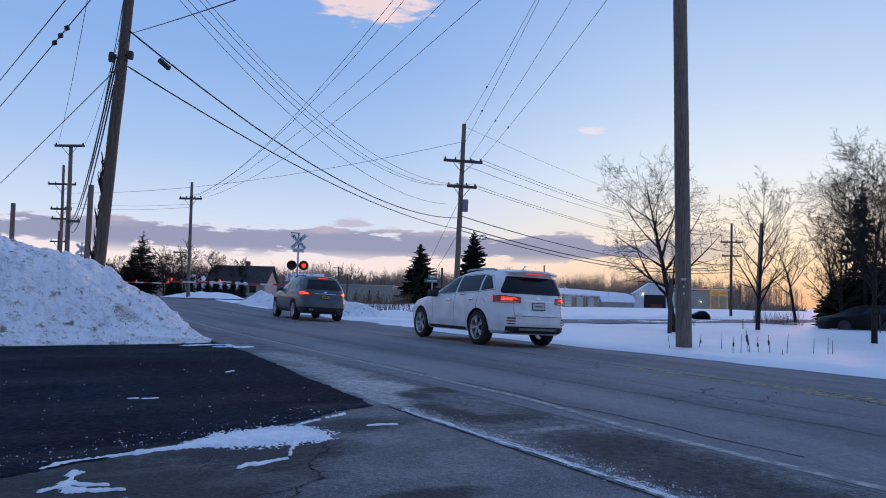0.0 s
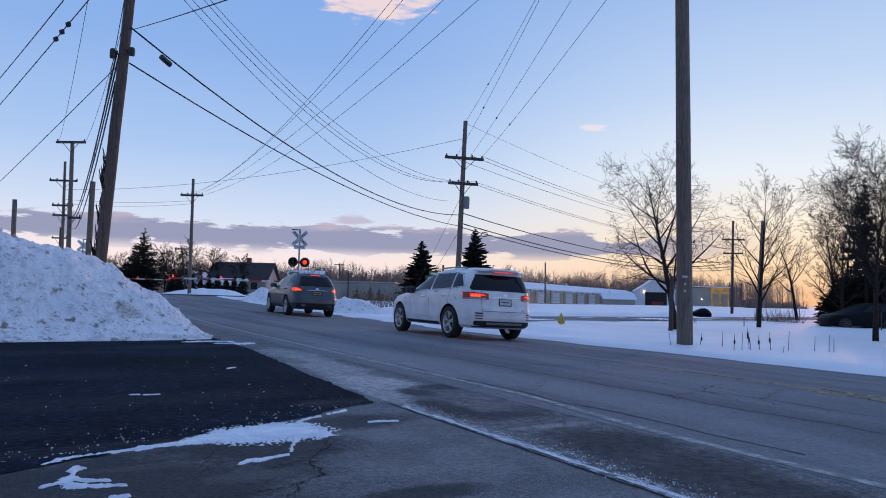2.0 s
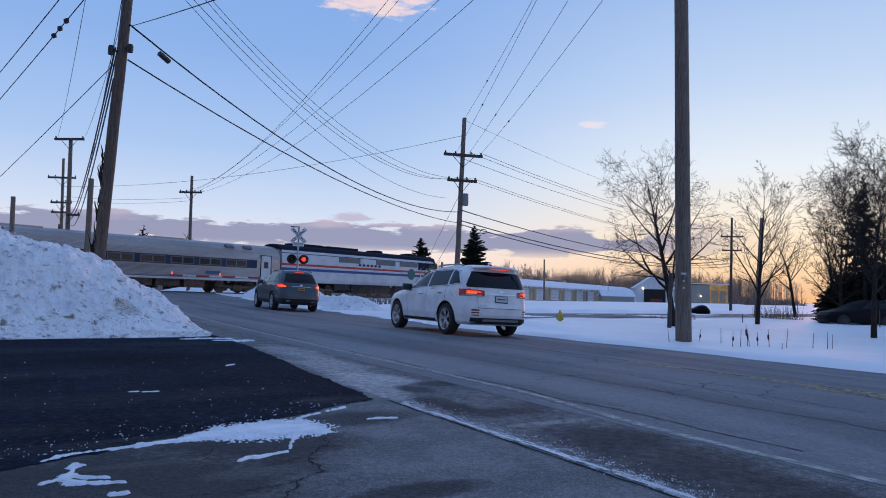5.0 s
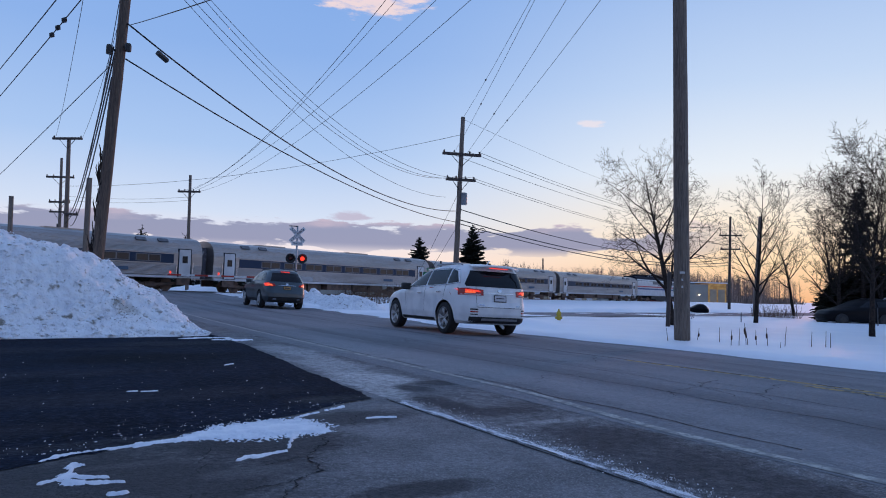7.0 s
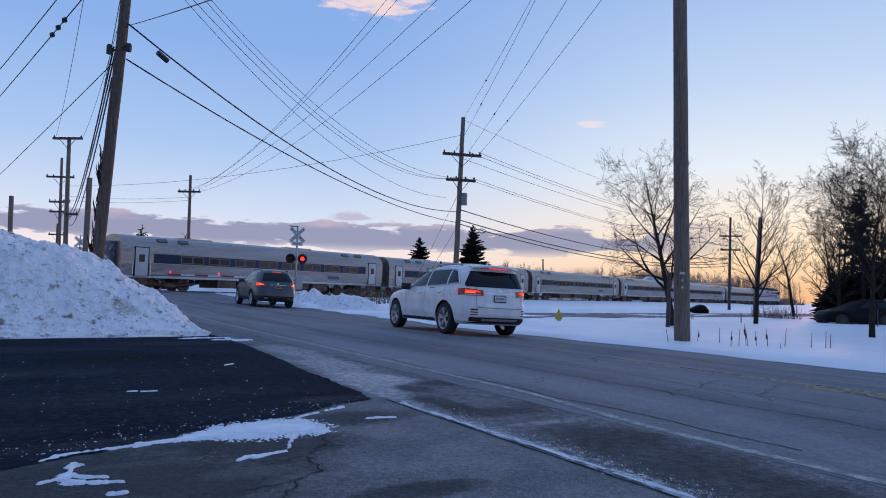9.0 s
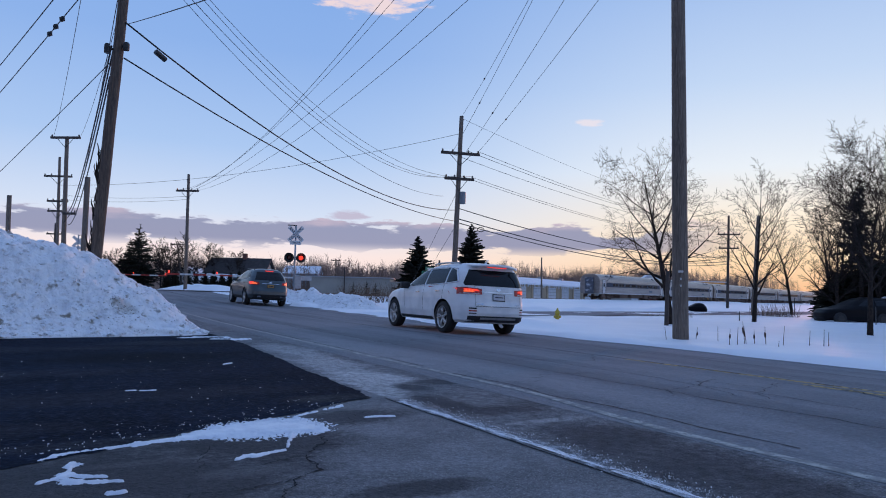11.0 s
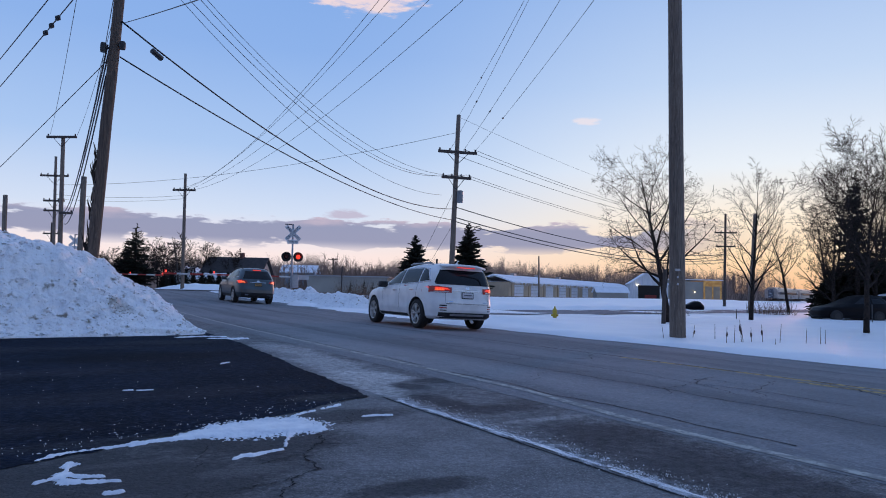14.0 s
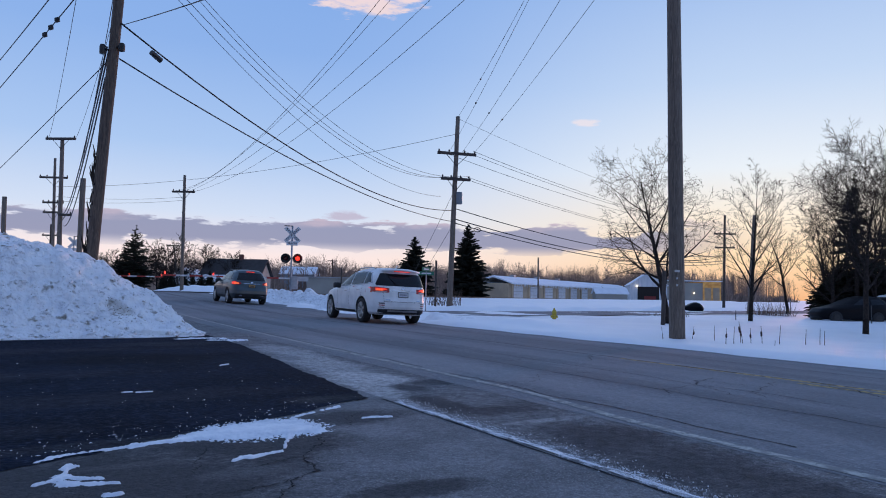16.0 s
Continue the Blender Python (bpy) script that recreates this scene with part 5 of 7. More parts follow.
for k in (0.70, 0.73, 0.76):
    m = Vector((-15.75, 22.0, 5.6)).lerp(Vector((-5.2, 10.7, 6.5)), k) - Vector((0, 0, 0.2 * k * (1 - k)))
    part("line_insulator", tube([m - Vector((0.05, -0.05, 0.02)), m, m + Vector((0.05, -0.05, 0.02))], [0.03, 0.06, 0.03], 6), black_metal, w)
wire((0.9, 41.9, 7.0), (-2.6, 52, 0.5), 0.05, 0.012, "guy_wire", "thin steel guy wire from a pole")
wire((0.9, 41.9, 5.0), (-2.0, 50, 0.5), 0.05, 0.012, "guy_wire", "thin steel guy wire from a pole")

# ---- the level crossing ----
sign_white = material("white_sign", (0.72, 0.72, 0.72), 0.5, alt=(0.6, 0.6, 0.6), scale=6)
signal_red = material("lit_red_signal", (0.6, 0.03, 0.02), 0.3, emit=(1.0, 0.045, 0.025), strength=1.6)
signal_dim = material("red_signal_lens", (0.10, 0.012, 0.014), 0.25)
gate_red = material("red_reflective_band", (0.40, 0.04, 0.03), 0.5)


def lettering(text, size, mat, parent, m):
    cu = bpy.data.curves.new("lettering", "FONT")
    cu.body, cu.size, cu.align_x, cu.align_y, cu.extrude = text, size, "CENTER", "CENTER", 0.004
    tmp = new("tmp", cu)
    bpy.context.view_layer.update()
    me = bpy.data.meshes.new_from_object(tmp.evaluated_get(bpy.context.evaluated_depsgraph_get()))
    bpy.data.objects.remove(tmp)
    me.materials.clear()
    me.materials.append(mat)
    ob = new("lettering", me)
    ob.parent = parent
    ob.matrix_basis = m
    return ob


def crossing_signal(m, label, arm_turn, arm_len, facing=True, lit_right=True):
    """Mast with crossbuck, two lamps and a lowered gate. Faces -y."""
    s = thing("crossing_signal", label, "crossing signal", m, "crossing signals")
    part("mast", tube([(0, 0, -0.2), (0, 0, 4.85)], [0.06, 0.055], 12), galv, s, smooth=True)
    part("mast_base", tube([(0, 0, -0.1), (0, 0, 0.25), (0, 0, 0.32)], [0.22, 0.2, 0.08], 10), galv, s)
    for text, tilt, y in (("RAILROAD", -45, -0.09), ("CROSSING", 45, -0.12)):
        b = part("crossbuck_blade", box(-0.61, 0.61, -0.01, 0.01, -0.115, 0.115, 0.006), sign_white, s, "white crossbuck blade", at=pose(0, y, 4.32, 0, -tilt, 0))
        if facing:
            lettering(text, 0.215, ink, b, pose(0, -0.014, 0, 90, 0, 0))
    t = part("track_sign", box(-0.34, 0.34, -0.01, 0.01, -0.13, 0.13, 0.01), sign_white, s, "white sign with track count", at=pose(0, -0.08, 3.78))
    if facing:
        lettering("2", 0.14, ink, s, pose(0, -0.11, 3.98, 90, 0, 0))
        lettering("TRACKS", 0.15, ink, t, pose(0, -0.014, 0, 90, 0, 0))
    part("bell_arm", tube([(-0.5, 0, 4.86), (0.05, 0, 4.86)], [0.03, 0.03], 6), black_metal, s)
    part("lamp_bar", tube([(-0.42, 0, 2.85), (0.42, 0, 2.85)], [0.035, 0.035], 8), black_metal, s)
    for x in (-0.36, 0.36):
        d, _ = ring_mesh([(0, 0.001), (0, 0.30)], 24)
        disc = part("lamp_disc", tube([(x, -0.02, 2.85), (x, -0.06, 2.85)], [0.30, 0.30], 24), black_metal, s, "black lamp target")
        part("lamp_hood", tube([(x, -0.06, 2.85), (x, -0.34, 2.88)], [0.19, 0.21], 20, cap=False), black_metal, disc)
        part("lamp_lens", tube([(x, -0.07, 2.85), (x, -0.11, 2.85)], [0.135, 0.08], 20), signal_red if (x > 0) == lit_right else signal_dim, disc, "lit red lamp lens" if (x > 0) == lit_right else "dark red lamp lens")
        part("rear_lamp", tube([(x, 0.02, 2.85), (x, 0.2, 2.85)], [0.2, 0.14], 16), black_metal, disc)
    part("gate_box", box(0.02, 0.42, -0.25, 0.25, 0.95, 1.75, 0.03), galv, s)
    a = new("gate_arm")
    a.parent = s
    a.matrix_basis = pose(0, 0.35, 1.62, 0, 0, arm_turn)
    seg = arm_len / 10
    for k in range(10):
        part("gate_band", box(-(k + 1) * seg, -k * seg, -0.02, 0.02, -0.05, 0.05), gate_red if k % 2 else sign_white, a)
    for k in (6.2, 9.8):
        part("gate_lamp", tube([(-k * seg, -0.03, 0.07), (-k * seg, -0.03, 0.2)], [0.045, 0.045], 10), gate_lamp_mat, a, "lit red gate lamp")
    part("counterweight", box(0.2, 1.1, -0.05, 0.05, -0.16, 0.12, 0.02), galv, a)
    return s


gate_lamp_mat = material("lit_gate_lamp", (0.6, 0.03, 0.02), 0.3, emit=(1.0, 0.05, 0.03), strength=1.6)
crossing_signal(pose(-8.95, 42.0, 0.0, 0, 0, 14), "railroad crossing signal with crossbuck and lowered gate on snow", 10, 7.4)
crossing_signal(pose(-30.9, 58.0, 0.2, 0, 0, 197), "railroad crossing signal across the tracks with lowered gate", 8, 7.2, facing=False)

rail_steel = material("rail_steel", (0.22, 0.18, 0.16), 0.4, 0.7, alt=(0.12, 0.07, 0.05), scale=4)
ballast = material("snowy_ballast", (0.72, 0.73, 0.76), 0.9, alt=(0.25, 0.23, 0.22), scale=1.5, mixlo=0.5, mixhi=0.75, bump=0.8, bump_scale=12)
plank_mat = material("crossing_panel", (0.10, 0.095, 0.09), 0.8, alt=(0.07, 0.065, 0.06), scale=2)
for k, off in enumerate((0.0, -4.3)):
    tr = thing("railway_track", "steel railway track on snowy ballast", "railway track", pose(-22.61 + 0.768 * off, 45.93 - 0.640 * off, 0, 0, 0, -math.degrees(RAIL_B)), "railway tracks")
    tagged(tr, kind="structure")
    zz = lambda y: 0.636 - 0.003 * max(-30, min(y, 200))
    yy = [-160, -60, -30, 0, 50, 100, 150, 200, 500]
    v, f = [], []
    for y in yy:
        z = zz(y)
        v.extend([(-2.6, y, z - 0.55), (-1.5, y, z - 0.16), (1.5, y, z - 0.16), (2.6, y, z - 0.55)])
    f = [(4 * i + j, 4 * i + j + 1, 4 * i + j + 5, 4 * i + j + 4) for i in range(len(yy) - 1) for j in range(3)]
    part("ballast_bed", (v, f), ballast, tr)
    for x in (-0.755, 0.755):
        vs = [(x + a, y, zz(y) + b) for y in yy for a, b in ((-0.035, -0.16), (0.035, -0.16), (0.035, 0), (-0.035, 0))]
        part("rail", (vs, [(4 * i + j, 4 * i + (j + 1) % 4, 4 * i + 4 + (j + 1) % 4, 4 * i + 4 + j) for i in range(len(yy) - 1) for j in range(4)]), rail_steel, tr)
    for x0, x1 in ((-1.5, -0.82), (-0.68, 0.68), (0.82, 1.5)):
        part("crossing_panel", box(x0, x1, -1.5, 8.5, zz(4) - 0.15, zz(4) - 0.01, 0.01), plank_mat, tr)

# ---- trees ----
def branchy(rng, height, r0, spread, levels, kids, lean=(0, 0), clear=0.25, up=0.35, thin=0.56, droop=0.0, bend=0.16, shrink=(0.38, 0.62), rmin=0.010):
    """Trunk, then limbs and twigs, each a tapered bent tube."""
    limbs, twigs = [], []

    def grow(p, d, length, r, lev):
        k = 10 if lev == 0 else (6 if lev == 1 else 3)
        pts, rad, q, v = [p], [r], p.copy(), d.copy()
        for i in range(k):
            v = (v + Vector((rng.gauss(0, bend), rng.gauss(0, bend), rng.gauss(0, bend * 0.6) + (up * 0.12 if lev else 0) - droop * 0.1)) * (0.35 if lev == 0 else 1)).normalized()
            q = q + v * length / k
            pts.append(q)
            rad.append(max(r * (1 - (0.94 if lev == 0 else 0.85) * (i + 1) / k), rmin * 0.55))
        (limbs if lev < 2 else twigs).append(tube(pts, rad, 8 if lev == 0 else (5 if lev == 1 else 3), cap=False))
        if lev >= levels:
            return
        n = kids[lev]
        for i in range(n):
            f = (clear if lev == 0 else 0.18) + (1 - (clear if lev == 0 else 0.18)) * (i + rng.random() * 0.9) / n
            f = min(f, 0.98)
            j = min(int(f * k), k - 1)
            b = pts[j].lerp(pts[j + 1], f * k - j)
            rr = rad[j] + (rad[j + 1] - rad[j]) * (f * k - j)
            axis = (pts[j + 1] - pts[j]).normalized()
            a = rng.uniform(0, 2 * math.pi) if lev else i * 2.4 + rng.uniform(-0.4, 0.4)
            o = axis.orthogonal().normalized()
            o = Matrix.Rotation(a, 3, axis) @ o
            ang = spread * rng.uniform(0.75, 1.2)
            nd = (axis * math.cos(ang) + o * math.sin(ang)).normalized()
            ln = length * rng.uniform(*shrink) * (1.15 - 0.55 * f if lev == 0 else 1.0 - 0.35 * f)
            grow(b, nd, ln, max(rr * thin, rmin), lev + 1)

    grow(Vector((0, 0, -0.15)), Vector((lean[0], lean[1], 1)).normalized(), height, r0, 0)
    return merge(*limbs), merge(*twigs)


def bare_tree(label, at, height, r0, seed, spread=0.9, levels=3, kids=(13, 8, 6), group="bare trees", **kw):
    rng = random.Random(seed)
    t = thing("bare_tree", label, "tree", Matrix.Translation(at), group)
    limbs, twigs = branchy(rng, height, r0, spread, levels, kids, **kw)
    part("trunk", limbs, bark, t, smooth=True)
    part("crown", twigs, bark, t, "bare winter twigs")
    return t


bare_tree("bare spreading roadside tree in snow", (9.75, 28.3, -0.2), 6.4, 0.15, 11, 1.0, 4, (20, 8, 5, 3), lean=(-0.13, 0.0), clear=0.2, shrink=(0.44, 0.60), thin=0.60, rmin=0.0065, bend=0.08, up=0.5)
bare_tree("bare upright tree in snow", (15.1, 32.5, -0.2), 6.4, 0.12, 23, 0.74, 4, (18, 7, 5, 3), clear=0.2, shrink=(0.36, 0.52), thin=0.55, rmin=0.0072, bend=0.06, up=0.4)
bare_tree("small bare tree in snow", (25.1, 48.2, -0.2), 6.4, 0.13, 5, 0.8, 3, (11, 7, 5), clear=0.25)
bare_tree("young bare tree in snow beside a parked car", (13.8, 21.7, -0.2), 5.3, 0.10, 31, 0.85, 4, (24, 10, 7, 3), clear=0.3, up=0.4, shrink=(0.48, 0.66), thin=0.60, rmin=0.0065, bend=0.09)
for i, (x, y, h, s) in enumerate(((23.2, 39.5, 5.0, 41), (25.6, 39.4, 6.6, 42), (28.5, 41, 6.6, 43), (25.2, 43.5, 6.4, 44), (30, 39, 6.8, 45), (27.0, 40.6, 6.7, 47), (24.4, 41.0, 5.9, 50), (26.6, 43.5, 6.6, 52), (29.2, 43.2, 6.8, 54))):
    bare_tree("tall dense bare tree in a roadside grove", (x, y, -0.2), h * 1.04, 0.14, s, 0.75, 4, (16, 8, 5, 3), "grove of trees", clear=0.14, shrink=(0.34, 0.52), thin=0.54, rmin=0.0100, bend=0.09, up=0.4)


def blade(vs, fs, a, d, w, n):
    """A thin three-cornered tuft from a along d."""
    o = len(vs)
    vs.extend((a - n * w, a + n * w, a + d))
    fs.append((o, o + 1, o + 2))


def spruce(label, at, height, base_r, seed, tiers=22, gap=0.04, start=0.04, dens=1.0, group="evergreens", kind="spruce_tree", bulge=0.0):
    rng = random.Random(seed)
    t = thing(kind, label, "tree", Matrix.Translation(at), group)
    part("trunk", tube([(0, 0, -0.2), (0, 0, height * 0.5), (0, 0, height * 0.98)], [0.03 * height * 0.6, 0.014 * height * 0.6, 0.01], 8), bark, t)
    vs, fs, wood_v = [], [], []
    for i in range(tiers):
        f = i / (tiers - 1)
        z = height * (start + (0.97 - start) * f)
        reach = base_r * (1 - f ** bulge if bulge else (1 - f) ** 0.85) * rng.uniform(0.85, 1.1) + 0.06 * base_r
        for b in range(max(5, int((11 - 5 * f) * dens))):
            a = rng.uniform(0, 2 * math.pi)
            ln = reach * rng.uniform(0.55, 1.12)
            d = Vector((math.cos(a), math.sin(a), rng.uniform(-0.32, 0.05) + 0.35 * f))
            p0 = Vector((0, 0, z + rng.uniform(-0.5, 0.5) * height / tiers))
            k = max(4, int(ln * 9))
            for j in range(k):
                q = p0 + d * ln * (j + 0.6) / k + Vector((0, 0, 0.06 * ln * (j / k) ** 2))
                for s in (-1, 1, 0):
                    dd = (Vector((math.cos(a + s * 0.8), math.sin(a + s * 0.8), rng.uniform(-0.35, 0.15)))) * ln * 0.30 * (1.1 - 0.6 * j / k) * rng.uniform(0.7, 1.3)
                    blade(vs, fs, q, dd, 0.085 * height / 8 + 0.03, Vector((-math.sin(a) * 0.5, math.cos(a) * 0.5, 0.8)).normalized())
    part("crown", (vs, fs), needles, t, "dark green needled boughs")
    return t


spruce("dark conical spruce tree before the woods", (-2.9, 90, 0.3), 8.1, 3.0, 1, tiers=38, dens=1.5)
spruce("tall dark spruce tree behind the tracks", (4.2, 90, 0.3), 9.9, 3.2, 2, tiers=42, dens=1.4)
spruce("tall ragged dark pine tree beyond the crossing", (-39.4, 89, 0.2), 8.8, 2.3, 3, tiers=24, start=0.12, dens=0.7, bulge=1.6, kind="pine_tree")
spruce("ragged dark pine tree beyond the crossing", (-41.6, 91, 0.2), 5.6, 2.3, 4, tiers=20, start=0.05, dens=0.7, bulge=1.8, kind="pine_tree")
spruce("dense dark pine tree in a roadside grove", (24.9, 39.9, -0.2), 8.9, 1.5, 6, tiers=19, start=0.36, dens=0.34, kind="pine_tree", group="grove of trees")
spruce("dark pine tree in a roadside grove", (27.6, 41.0, -0.2), 6.2, 1.9, 7, tiers=14, start=0.3, dens=0.4, kind="pine_tree", group="grove of trees")
for i, (x, y, h, r) in enumerate(((24.0, 41.0, 2.9, 1.3), (25.2, 42.0, 3.4, 1.7), (26.2, 40.6, 3.0, 1.5), (28.2, 41.5, 3.2, 1.7), (27.0, 43.0, 3.8, 2.0), (29.4, 43.5, 3.6, 2.1), (31.5, 42.0, 3.9, 2.2))):
    spruce("low dark evergreen bush at the grove's foot", (x, y, -0.2), h, r, 60 + i, tiers=16, start=0.02, dens=2.2, bulge=2.5, kind="evergreen_bush", group="grove of trees")
for i in range(9):
    spruce("small rounded evergreen shrub before a house", (-33.6 + 1.05 * i + (0.5 if i > 1 else 0), 84.0, 0.5), 2.0 + 0.3 * (i % 3), 0.62, 80 + i, tiers=16, start=0.0, dens=2.8, bulge=3.0, kind="evergreen_shrub", group="row of evergreen shrubs")
for i, x in enumerate((-12.6, -10.6, -9.3)):
    spruce("small evergreen shrub before a long wall", (x, 100, 0.2), 1.9 + 0.3 * (i % 2), 0.6, 95 + i, tiers=8, start=0.0, dens=1.2, kind="evergreen_shrub", group="shrubs by the long building")
for i, (x, y, h) in enumerate(((-42.8, 90, 5.2), (-40.6, 95, 6.0), (-39.8, 91, 6.4), (-37.6, 92, 6.2), (-36.3, 90, 5.6), (-34.3, 93.5, 6.4), (-45.5, 93, 4.6), (-41.5, 92, 6.6), (-35.2, 95, 7.0), (-33.4, 97, 6.2), (-31.8, 98, 6.4), (-43.5, 96, 5.0), (-38.5, 97, 6.0), (-28.8, 97, 5.6))):
    bare_tree("bare tree beyond the crossing", (x, y, 0), h, 0.13, 70 + i, 0.8, 3, (16, 9, 7), "bare trees beyond the crossing", shrink=(0.34, 0.54), clear=0.12, rmin=0.022)


def woods(name, label, seed, count, r0, r1, a0, a1, hmin, hmax):
    """A far wood: many slim branching crowns, too many to count."""
    rng = random.Random(seed)
    vs, fs = [], []
    made = 0
    while made < count:
        a, r = radians(rng.uniform(a0, a1)), rng.uniform(r0, r1)
        x, y = r * math.sin(a), r * math.cos(a)
        made += 1
        if abs((x + 22.61) * 0.768 - (y - 45.93) * 0.640) < 12 or abs(to_road(x, y)[0] - 7.6) < 7:
            continue
        h = rng.uniform(hmin, hmax) * (1 + 0.22 * rnd(math.degrees(a) * 0.25, 0, 1, seed))
        side = Vector((math.cos(a), -math.sin(a), 0))
        b = Vector((x, y, -0.5))
        blade(vs, fs, b, Vector((rng.uniform(-0.3, 0.3), 0, h)), 0.10, side)
        for k in range(19):
            z = h * rng.uniform(0.16, 0.84)
            d = side * rng.uniform(-1, 1) * h * 0.21 * (1.25 - z / h) + Vector((0, 0, h * rng.uniform(0.05, 0.17)))
            p = b + Vector((0, 0, z))
            blade(vs, fs, p, d, 0.03, side)
            blade(vs, fs, p + d * 0.45, d * 0.5 + Vector((rng.uniform(-0.8, 0.8), 0, rng.uniform(0.0, 0.8))), 0.022, side)
            blade(vs, fs, p + d * 0.6, d * 0.4 + Vector((rng.uniform(-1.0, 1.0), 0, rng.uniform(-0.2, 0.7))), 0.022, side)
        for k in range(5):
            blade(vs, fs, b + side * rng.uniform(-2, 2), side * rng.uniform(-1.5, 1.5) + Vector((0, 0, rng.uniform(1.5, 3.5))), 0.3, side)
    ob = part(name, (vs, fs), twig_mat)
    tagged(ob, label, "woods", kind="stuff")


woods("far_woods", "brown leafless woods along the horizon", 5, 8200, 190, 290, -60, 62, 7.5, 11.5)
woods("near_thicket", "brown leafless thicket beyond the tracks", 9, 500, 128, 160, -14, 6, 5.0, 8.0)

# dry stalks and brush
stalk_mat = material("dry_stalks", (0.16, 0.10, 0.06), 0.9, alt=(0.10, 0.06, 0.04), scale=3)
cattail_head = material("cattail_head", (0.07, 0.04, 0.03), 0.95)
rng = random.Random(12)
for i, (x, y, h, head) in enumerate(((6.34, 15.4, 0.42, 0), (6.25, 14.6, 0.40, 1), (6.42, 14.6, 0.44, 0), (6.66, 14.75, 0.55, 1), (6.68, 14.7, 0.46, 1), (6.85, 14.7, 0.40, 1), (7.05, 14.6, 0.46, 1), (7.3, 14.4, 0.5, 0), (7.75, 14.2, 0.42, 0),
                                     (8.0, 14.1, 0.45, 0), (8.1, 14.1, 0.40, 0), (7.0, 14.0, 0.2, 0), (9.0, 13.4, 0.35, 1), (9.15, 13.6, 0.3, 0), (5.3, 15.75, 0.35, 0), (6.05, 16.0, 0.36, 1))):
    c = thing("cattail" if head else "dry_reed", "dry brown cattail standing in snow" if head else "thin dry reed standing in snow", "plant", pose(x, y, -0.30), "reeds in the snow")
    dx = rng.uniform(-0.07, 0.07)
    part("stem", tube([(0, 0, 0), (dx * 0.4, 0, h * 0.6 + 0.1), (dx, 0, h + 0.2)], [0.008, 0.007, 0.004], 5), stalk_mat, c)
    if head:
        part("head", tube([(dx * 0.7, 0, h * 0.72 + 0.1), (dx * 0.75, 0, h * 0.76 + 0.1), (dx * 0.9, 0, h + 0.06), (dx * 0.95, 0, h + 0.09)], [0.008, 0.02, 0.02, 0.006], 8), cattail_head, c)


def brush(name, label, at, r, h, seed, count=120):
    rng = random.Random(seed)
    pieces = []
    for i in range(count):
        a, d = rng.uniform(0, 6.28), r * math.sqrt(rng.random())
        p = Vector((math.cos(a) * d, math.sin(a) * d * 0.5, -0.1))
        q = p + Vector((rng.uniform(-0.4, 0.4) * h, rng.uniform(-0.3, 0.3) * h, h * rng.uniform(0.5, 1.1)))
        pieces.append(tube([p, p.lerp(q, 0.5) + Vector((rng.uniform(-0.08, 0.08), 0, 0)), q], [0.012, 0.009, 0.004], 3, False))
    ob = part(name, merge(*pieces), stalk_mat, at=Matrix.Translation(at))
    tagged(ob, label, "brush", kind="stuff")


brush("dry_brush", "dry leafless brush in a snow bank", (-4.2, 44.0, 0.2), 2.6, 1.0, 3, 220)
brush("dry_brush", "dry reddish shrubs behind a snow bank", (-6.0, 62.0, 0.3), 3.2, 1.5, 4, 260)
brush("dry_brush", "dry brush beside the side street", (0.5, 44.0, 0.2), 1.2, 1.1, 5, 90)
brush("dry_brush", "snow-laden brush heap in the field", (12.6, 37.2, -0.12), 1.3, 0.32, 6, 70)
brush("dry_brush", "dry brush at the grove's edge", (22.0, 44.5, -0.1), 1.6, 0.9, 7, 160)

# ---- buildings ----
tan_wall = material("tan_cladding", (0.46, 0.34, 0.22), 0.7, alt=(0.37, 0.28, 0.19), scale=0.6, bump=0.2, bump_scale=4)
grey_wall = material("grey_green_cladding", (0.36, 0.335, 0.29), 0.8, alt=(0.31, 0.29, 0.255), scale=0.3)
pale_wall = material("pale_cladding", (0.33, 0.30, 0.26), 0.75, alt=(0.27, 0.25, 0.22), scale=0.6)
white_wall = material("white_cladding", (0.66, 0.66, 0.67), 0.6, alt=(0.55, 0.56, 0.58), scale=0.8, stretch=(5, 5, 0.5))
shingle = material("dark_shingles", (0.05, 0.042, 0.042), 0.9, alt=(0.035, 0.03, 0.03), scale=2, bump=0.5, bump_scale=8)
roof_snow = material("roof_snow", (0.85, 0.87, 0.92), 0.8, alt=(0.78, 0.80, 0.85), scale=0.7)
garage_white = material("white_garage_door", (0.62, 0.62, 0.64), 0.5, alt=(0.55, 0.55, 0.57), scale=1)
# Near-black colour that stands in for the shade inside the barn.
doorway_shade = material("painted_interior_shade", (0.02, 0.015, 0.013), 0.9)
red_door = material("red_interior", (0.20, 0.03, 0.025), 0.8)
bulb = material("lit_warm_bulb", (0.9, 0.8, 0.6), 0.4, emit=(1.0, 0.82, 0.55), strength=6)
# Tan wall with weak emission standing in for light falling on it.
gold_glow = material("glowing_tan_front", (0.55, 0.36, 0.12), 0.6, emit=(1.0, 0.50, 0.10), strength=0.14, alt=(0.26, 0.14, 0.05), scale=0.9)
brick_mat = material("chimney_brick", (0.20, 0.09, 0.07), 0.9)


